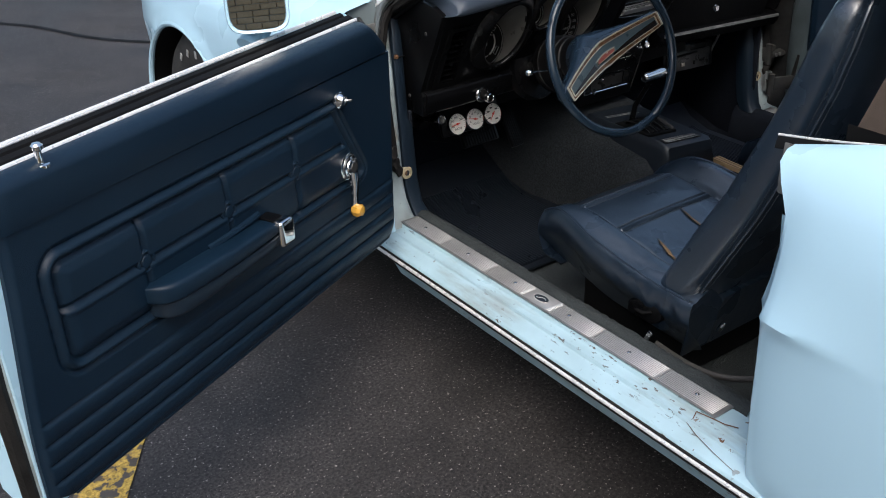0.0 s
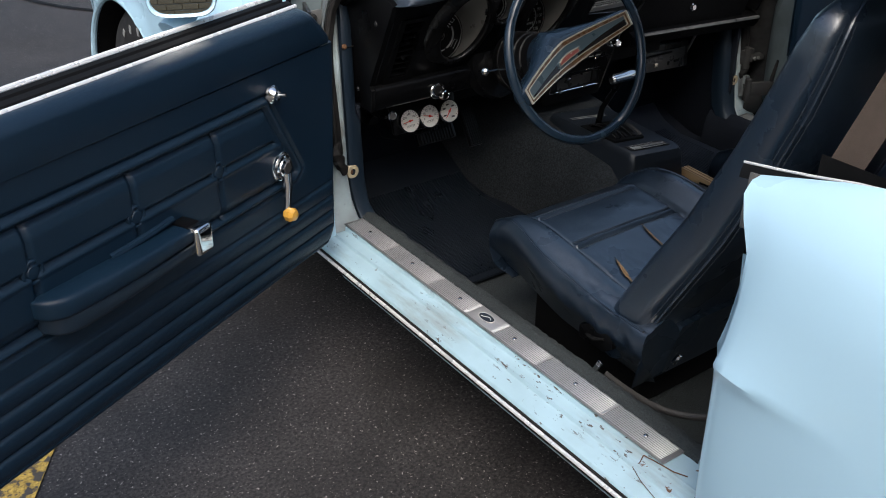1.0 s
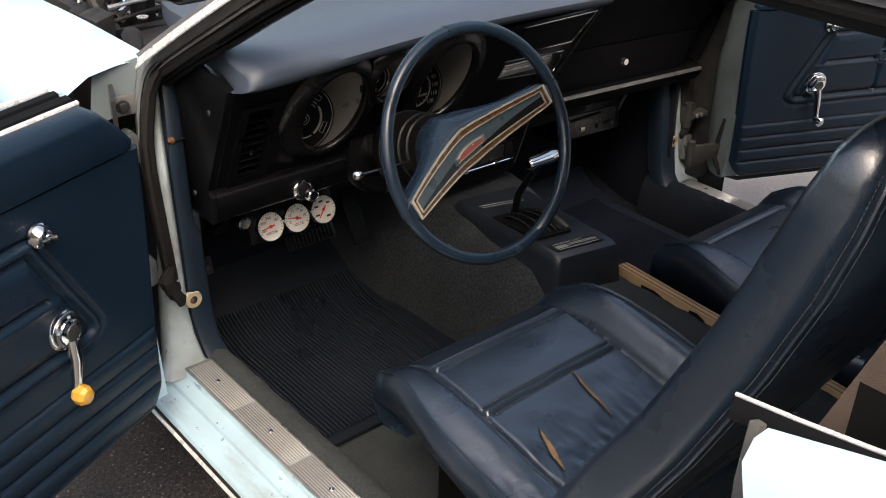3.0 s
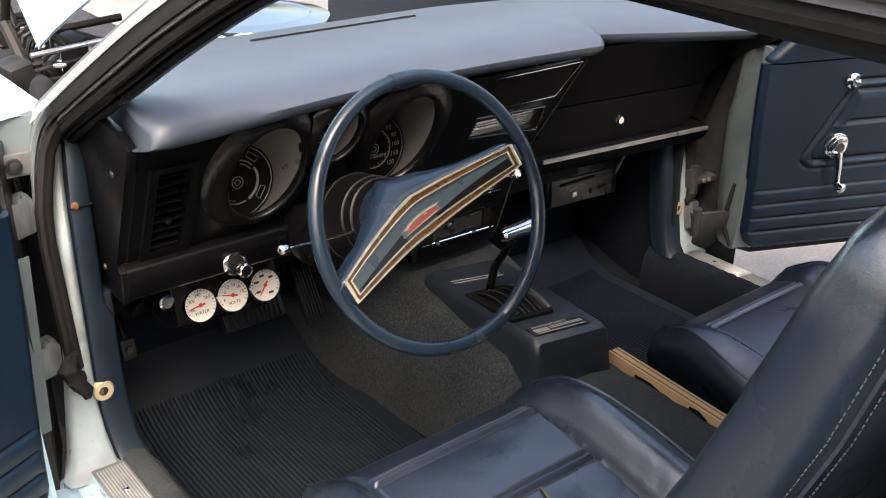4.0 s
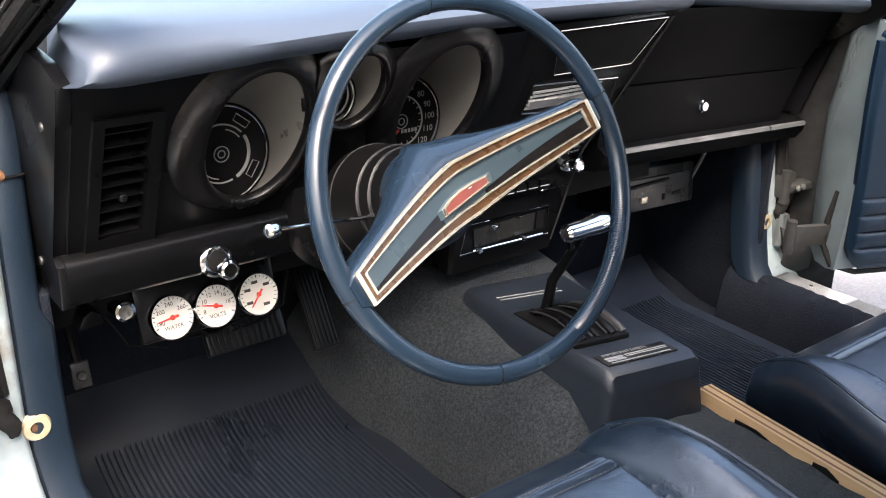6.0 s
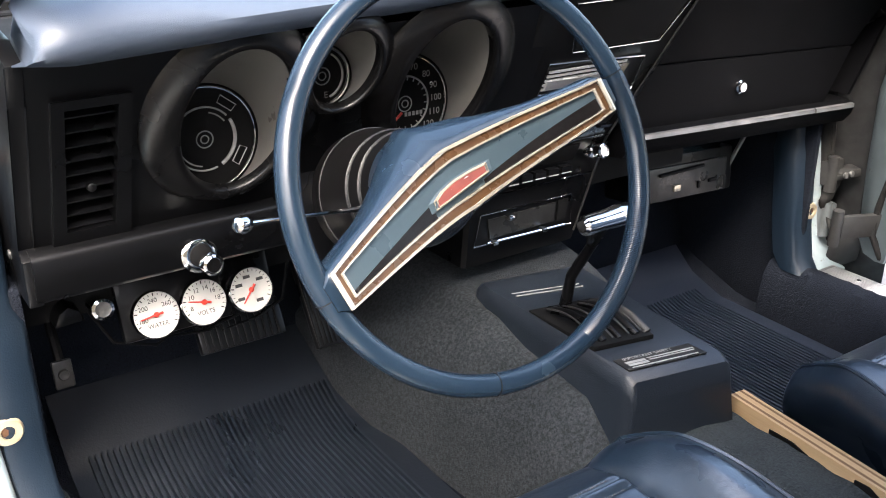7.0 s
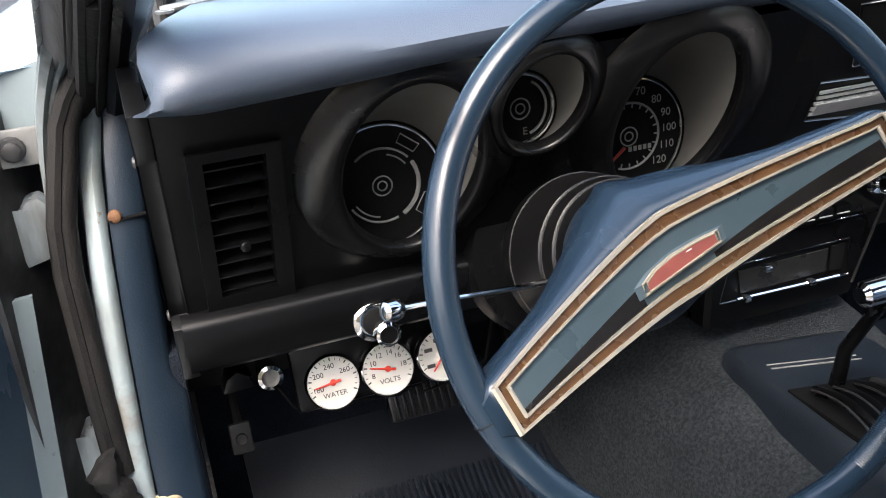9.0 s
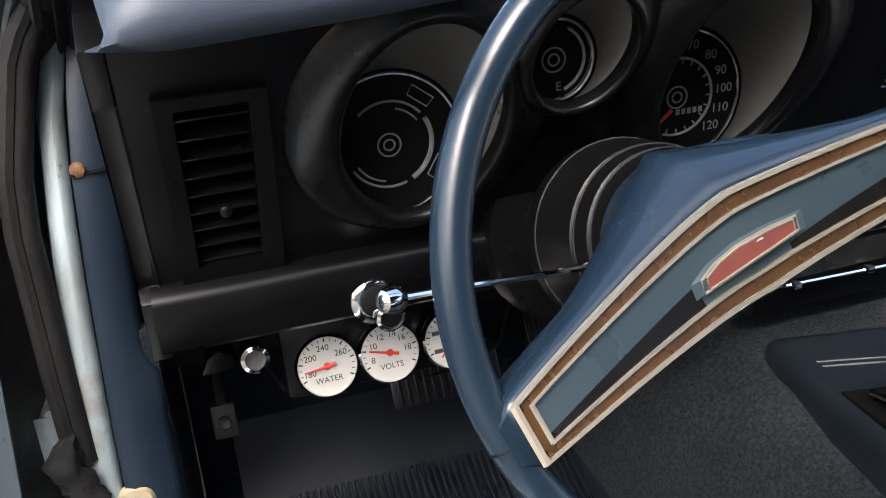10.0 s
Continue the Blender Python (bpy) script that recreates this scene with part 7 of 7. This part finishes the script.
# hub cone and column
bm = bmesh.new()
rings = []
for z, rx_, ry_, oy in ((-0.046, 0.092, 0.034, 0.020), (-0.056, 0.088, 0.046, 0.016), (-0.066, 0.078, 0.053, 0.012), (-0.080, 0.066, 0.057, 0.009), (-0.098, 0.058, 0.058, 0.006)):
    rings.append([PM @ Vector((rx_ * math.cos(a), ry_ * math.sin(a) + oy, z)) for a in [2 * math.pi * k / 48 for k in range(48)]])
loft(bm, rings)
part("hub_cone", bm, WHEELBLUE, wheel, "", 60)
column = empty("steering_column", WM, "black steering column with a chrome indicator stalk", "steering column")
bm = bmesh.new()
lathe(bm, [(0.050, -0.085), (0.057, -0.10), (0.060, -0.130), (0.0575, -0.132), (0.0575, -0.134), (0.061, -0.136), (0.064, -0.150), (0.0615, -0.152), (0.0615, -0.154), (0.065, -0.156), (0.072, -0.200), (0.071, -0.225), (0.058, -0.240), (0.040, -0.25), (0.038, -0.50)], None, 40)
part("shroud", bm, PODBLACK, column, "", 40)
for h, r in ((-0.131, 0.0602), (-0.151, 0.0642), (-0.203, 0.0723)):
    bm = bmesh.new()
    tube(bm, [(r * math.cos(a), r * math.sin(a), h) for a in [2 * math.pi * k / 48 for k in range(48)]], 0.0007, 6, True)
    part("shroud_seam", bm, DARKMETAL, column, "thin worn seam ring")
bm = bmesh.new()
tube(bm, [(-0.045, -0.010, -0.140), (-0.10, -0.006, -0.112), (-0.16, 0.000, -0.088), (-0.205, 0.003, -0.070)], [0.0030, 0.0022, 0.0019, 0.0022], 8)
part("indicator_stalk", bm, CHROME, column, "thin metal indicator stalk")
bm = bmesh.new()
lathe(bm, [(0.003, -0.002), (0.0075, 0.003), (0.0085, 0.009), (0.0065, 0.015), (0.003, 0.017)], axis_matrix((-0.204, 0.003, -0.070), (-0.85, 0.05, 0.5)), 16)
part("stalk_tip", bm, CHROME, column, "chrome stalk tip")
bm = bmesh.new()
lathe(bm, [(0.075, -0.30), (0.078, -0.31), (0.078, -0.33), (0.07, -0.335)], None, 32)
part("collar", bm, BLACK, column)

# ---- pedals ----
def pedal(nm, c, s, rot, lab, ribs, along):
    e = empty(nm, pose(*c, *rot), lab, "pedal", group="pedals")
    bm = bmesh.new()
    box(bm, (0, 0, 0), s, 0.004)
    part("pad", bm, BLACK, e)
    for k in range(ribs):
        bm = bmesh.new()
        f = -0.42 + 0.84 * k / (ribs - 1)
        if along:
            box(bm, (f * s[0], -s[1] / 2 - 0.001, 0), (s[0] * 0.45 / ribs, 0.004, s[2] * 0.94), 0.001)
        else:
            box(bm, (0, -s[1] / 2 - 0.001, f * s[2]), (s[0] * 0.94, 0.004, s[2] * 0.45 / ribs), 0.001)
        part("rib", bm, BLACK, e)
    bm = bmesh.new()
    tube(bm, [(0, s[1] / 2, 0), (0, s[1] / 2 + 0.03, 0.08), (0, s[1] / 2 + 0.10, 0.20)], 0.008, 8)
    part("arm", bm, MATTBLACK, e)
    return e


pedal("accelerator_pedal", (-0.275, 0.672, 0.442), (0.040, 0.014, 0.140), (-33, 0, 0), "black ribbed accelerator pedal hinged at the floor", 6, True)
pedal("brake_pedal", (-0.394, 0.662, 0.440), (0.120, 0.016, 0.052), (-30, 0, 0), "black ribbed rubber brake pedal", 12, True)
pk = empty("parking_brake_pedal", pose(-0.622, 0.672, 0.436, -12, 0, 0), "small square parking brake pedal with a worn metal face", "pedal", group="pedals")
bm = bmesh.new()
box(bm, (0, 0, 0), (0.024, 0.008, 0.036), 0.003)
part("pad", bm, SMOKE, pk)
bm = bmesh.new()
lathe(bm, [(0.007, 0), (0.006, 0.003), (0.004, 0.002)], axis_matrix((0, -0.004, 0), (0, -1, 0)), 16)
part("dimple", bm, DARKMETAL, pk)
bm = bmesh.new()
tube(bm, [(0, 0.004, 0.01), (0, 0.02, 0.06), (0, 0.08, 0.14)], 0.006, 8)
part("arm", bm, MATTBLACK, pk)
wires = empty("loose_wires", pose(0, 0, 0), "loose dark wires hanging under the dashboard", "wires")
random.seed(11)
for k in range(5):
    x0 = -0.56 + 0.035 * k
    bm = bmesh.new()
    tube(bm, [(x0 - 0.03, 0.67, 0.53), (x0, 0.655, 0.468 - 0.006 * k), (x0 + 0.05, 0.65, 0.452 + 0.01 * (k % 2)), (x0 + 0.09, 0.66, 0.463), (x0 + 0.12, 0.69, 0.53)], 0.0022, 6)
    part("wire", bm, MATTBLACK, wires)

# ---- centre console, shifter, plank ----
SKEW = Matrix(((1, 0, 0, 0), (-0.20, 1, 0, -0.0106), (0, 0, 1, 0), (0, 0, 0, 1)))
console = empty("centre_console", pose(0, 0, 0), "dark grey plastic console with a shift gate", "console")


bm = bmesh.new()
rows = []
for y, zt, wl, wr in ((0.262, 0.405, -0.046, 0.090), (0.270, 0.428, -0.050, 0.094), (0.285, 0.436, -0.052, 0.096), (0.40, 0.440, -0.058, 0.100), (0.54, 0.446, -0.065, 0.106), (0.570, 0.446, -0.062, 0.104), (0.582, 0.442, -0.056, 0.099), (0.590, 0.432, -0.048, 0.092), (0.593, 0.400, -0.044, 0.088)):
    rows.append([bm.verts.new(p) for p in ((wl - 0.022, y - 0.004, 0.25), (wl - 0.004, y, zt - 0.022), (wl, y, zt - 0.006), (wl + 0.007, y, zt), (wr - 0.007, y, zt), (wr, y, zt - 0.006), (wr + 0.004, y, zt - 0.022), (wr + 0.024, y - 0.004, 0.25))])
for a, b in zip(rows, rows[1:]):
    for k in range(7):
        bm.faces.new((a[k], a[k + 1], b[k + 1], b[k]))
bm.faces.new(rows[0]); bm.faces.new(rows[-1][::-1])
part("body", bm, CONSOLEGREY, console, "dark grey moulded console", 35, SKEW)
bm = bmesh.new()
prism(bm, [(-0.044, 0.284), (0.070, 0.284), (0.068, 0.314), (-0.043, 0.314)], 0.4365, 0.4385, "xy", 0.0006)
lab = part("sticker", bm, SMOKE, console, "dark warning sticker with pale print", 40, SKEW)
words("IMPORTANT SAFETY", 0.0078, SKEW @ pose(0.003, 0.3095, 0.4387), DIMMARK, lab)
for y in (0.512, 0.521):
    groove = bmesh.new()
    tube(groove, [(-0.040, y + 0.004, 0.4452), (0.060, y - 0.004, 0.4452)], 0.0013, 6)
    part("trim_line", groove, GREYMETAL, console, "thin bright trim line", 40, SKEW)
for k, (x0, x1, y) in enumerate(((-0.036, -0.008, 0.3000), (-0.036, -0.008, 0.2940), (-0.004, 0.064, 0.3015), (-0.004, 0.062, 0.2970), (-0.036, 0.060, 0.2875))):
    bm = bmesh.new()
    box(bm, ((x0 + x1) / 2, y, 0.439), (x1 - x0, 0.0045 if k < 2 else 0.0018, 0.0006))
    part("print_bar", bm, DIMMARK, lab, "", 40, SKEW)
bm = bmesh.new()
prism(bm, [(-0.048, 0.342), (0.040, 0.342), (0.048, 0.470), (-0.052, 0.470)], 0.438, 0.4455, "xy", 0.002)
gate = part("shift_gate", bm, MATTBLACK, console, "black curved shift gate", 30, SKEW)
for k, x in enumerate((-0.018, 0.006, 0.030, 0.048)):
    bm = bmesh.new()
    tube(bm, [(x - 0.012, 0.350 + 0.011 * j, 0.4455 + 0.013 * math.sin(math.pi * j / 10)) for j in range(11)], 0.0060 if k != 1 else 0.004, 8, flat=0.5)
    part("gate_rib", bm, BLACK if k != 3 else DARKMETAL, gate, "", 40, SKEW)
for k, x in enumerate((-0.026, -0.002, 0.022, 0.040)):
    bm = bmesh.new()
    tube(bm, [(x - 0.012, 0.352 + 0.011 * j, 0.448 + 0.013 * math.sin(math.pi * j / 10)) for j in range(10)], 0.0014, 5)
    part("gate_edge", bm, DARKMETAL, gate, "", 40, SKEW)
shifter = empty("gear_selector", pose(0, 0, 0), "black gear selector with a chrome T-handle", "gear lever")
bm = bmesh.new()
tube(bm, [(0.000, 0.455, 0.44), (0.005, 0.450, 0.49), (0.014, 0.425, 0.54), (-0.002, 0.388, 0.585), (-0.014, 0.370, 0.606)], [0.009, 0.008, 0.007, 0.008, 0.008], 10)
part("lever", bm, BLACK, shifter)
bm = bmesh.new()
hm = axis_matrix((-0.059, 0.362, 0.607), (1, 0.05, 0.0))
lathe(bm, [(0.008, -0.004), (0.0125, 0.0), (0.013, 0.004), (0.0125, 0.03), (0.0145, 0.055), (0.0145, 0.075), (0.011, 0.080)], hm, 24)
part("handle", bm, CHROME, shifter, "chrome T-handle")
bm = bmesh.new()
tube(bm, [(-0.044, 0.37, 0.595), (-0.038, 0.375, 0.577), (-0.028, 0.38, 0.575)], 0.004, 6)
part("catch", bm, BLACK, shifter)
board = empty("plywood_board", pose(0.126, 0.258, 0, 0, 0, -4.2) @ pose(-0.114, -0.262, 0), "raw plywood board standing on edge behind the console", "wooden board")
for k in range(6):
    bm = bmesh.new()
    x = 0.114 + 0.0042 * k
    vs = prism(bm, [(0.262, 0.357), (0.262, 0.27), (-0.33, 0.27), (-0.33, 0.354)], x, x + 0.0040 + 0.0003 * (k % 2), "yz")
    part("ply", bm, PLY[0 if k in (0, 2, 3, 5) else 1], board, "", 0)
for q0, q1, h in ((0.19, 0.115, 0.344), (0.06, 0.02, 0.349), (-0.03, -0.09, 0.346)):
    bm = bmesh.new()
    prism(bm, [(q0, h), (q0, 0.29), (q1, 0.29), (q1, h - 0.006), (q1 * 0.5 + q0 * 0.5, h + 0.002)], 0.1118, 0.1138, "yz")
    part("dark_patch", bm, MATTBLACK, board)
bm = bmesh.new()
tube(bm, [(0.1138, 0.115, 0.337), (0.1138, 0.075, 0.333), (0.1138, 0.070, 0.318), (0.1138, 0.045, 0.316), (0.1138, 0.042, 0.330), (0.1138, -0.06, 0.325), (0.1138, -0.064, 0.31)], 0.0011, 5)
part("pencil_line", bm, MATTBLACK, board)
bm = bmesh.new()
random.seed(5)
sheet(bm, lambda u, v: Vector((-0.115 + 0.228 * u, 0.255 - 0.60 * v, 0.302 + 0.040 * step(0, 0.75, u) + 0.006 * noise.noise(Vector((u * 6, v * 16, 2))))), 30, 60)
thing("tunnel_carpet", bm, SILLCARPET, "grey-green carpet piece over the tunnel", "carpet", "structure")

# ---- rubber floor mats with lengthwise ribs ----
def mat(x0, x1, y0, y1, lab, mt):
    e = empty("floor_mat", pose(0, 0, 0), lab, "floor mat", group="floor mats")

    def lay(x, y):
        z = lerp_table(((0.3, 0.172), (0.70, 0.174), (0.78, 0.20), (0.90, 0.30)), y)[0]
        return z + 0.008
    bm = bmesh.new()
    sheet(bm, lambda u, v: Vector((x0 + (x1 - x0) * u, y0 + (y1 - y0) * v, lay(0, y0 + (y1 - y0) * v))), 10, 40, lambda u, v: Vector((x0 + (x1 - x0) * u, y0 + (y1 - y0) * v, lay(0, y0 + (y1 - y0) * v) - 0.006)))
    part("base", bm, mt, e)
    n = int((x1 - x0 - 0.06) / 0.0088)
    for k in range(n):
        x = x0 + 0.03 + 0.0088 * k
        bm = bmesh.new()
        pts = [(y0 + 0.02 + (y1 - y0 - 0.12) * j / 12) for j in range(13)]
        prev = None
        for y in pts:
            z = lay(x, y)
            row = [bm.verts.new(p) for p in ((x - 0.0028, y, z), (x - 0.0018, y, z + 0.0080), (x + 0.0018, y, z + 0.0080), (x + 0.0028, y, z))]
            if prev:
                for q in range(3):
                    bm.faces.new((prev[q], prev[q + 1], row[q + 1], row[q]))
            prev = row
        # driver's ribs carry their highlight as a lighter rubber than the base
        part("rib", bm, MATRIB if mt is MATRUBBER else mt, e)


mat(-0.615, -0.165, 0.335, 0.895, "black ribbed rubber driver's floor mat", MATRUBBER)
mat(0.215, 0.64, 0.30, 0.83, "dark blue ribbed rubber passenger floor mat", MATNAVY)
# ---- bricks of the wall, nearest stretch as single pieces ----
random.seed(21)
shapes = []
for k in range(6):
    bm = bmesh.new()
    box(bm, (0, 0, 0), (0.195 + 0.004 * random.random(), 0.05, 0.060 + 0.003 * random.random()), 0.003, None, 1)
    bmesh.ops.recalc_face_normals(bm, faces=bm.faces)
    me = bpy.data.meshes.new("brick")
    bm.to_mesh(me)
    bm.free()
    me.materials.append(BRICK)
    shapes.append(me)
for r in range(18):
    for c in range(16):
        ob = new("brick", random.choice(shapes))
        ob.parent = brick_wall
        ob.location = (-7.6 + 0.21 * c + (0.105 if r % 2 else 0), WALLY - 0.02 + random.uniform(-0.004, 0.004), 0.04 + 0.074 * r)
bm = bmesh.new()
for r in range(58):
    for c in range(76):
        x = -11.9 + 0.21 * c + (0.105 if r % 2 else 0)
        if r < 18 and -7.72 < x < -4.22:
            continue
        p = Vector((x, WALLY - 0.02 + random.uniform(-0.004, 0.004), 0.04 + 0.074 * r))
        vs = [bm.verts.new(p + Vector((a, d, b))) for d in (0.025, -0.02) for a, b in ((-0.098, -0.031), (0.098, -0.031), (0.098, 0.031), (-0.098, 0.031))]
        for f in ((0, 1, 2, 3), (0, 4, 5, 1), (1, 5, 6, 2), (2, 6, 7, 3), (3, 7, 4, 0)):
            bm.faces.new([vs[i] for i in f])
tagged(part("far_bricks", bm, BRICK, brick_wall, "tan bricks", 0), kind="stuff")
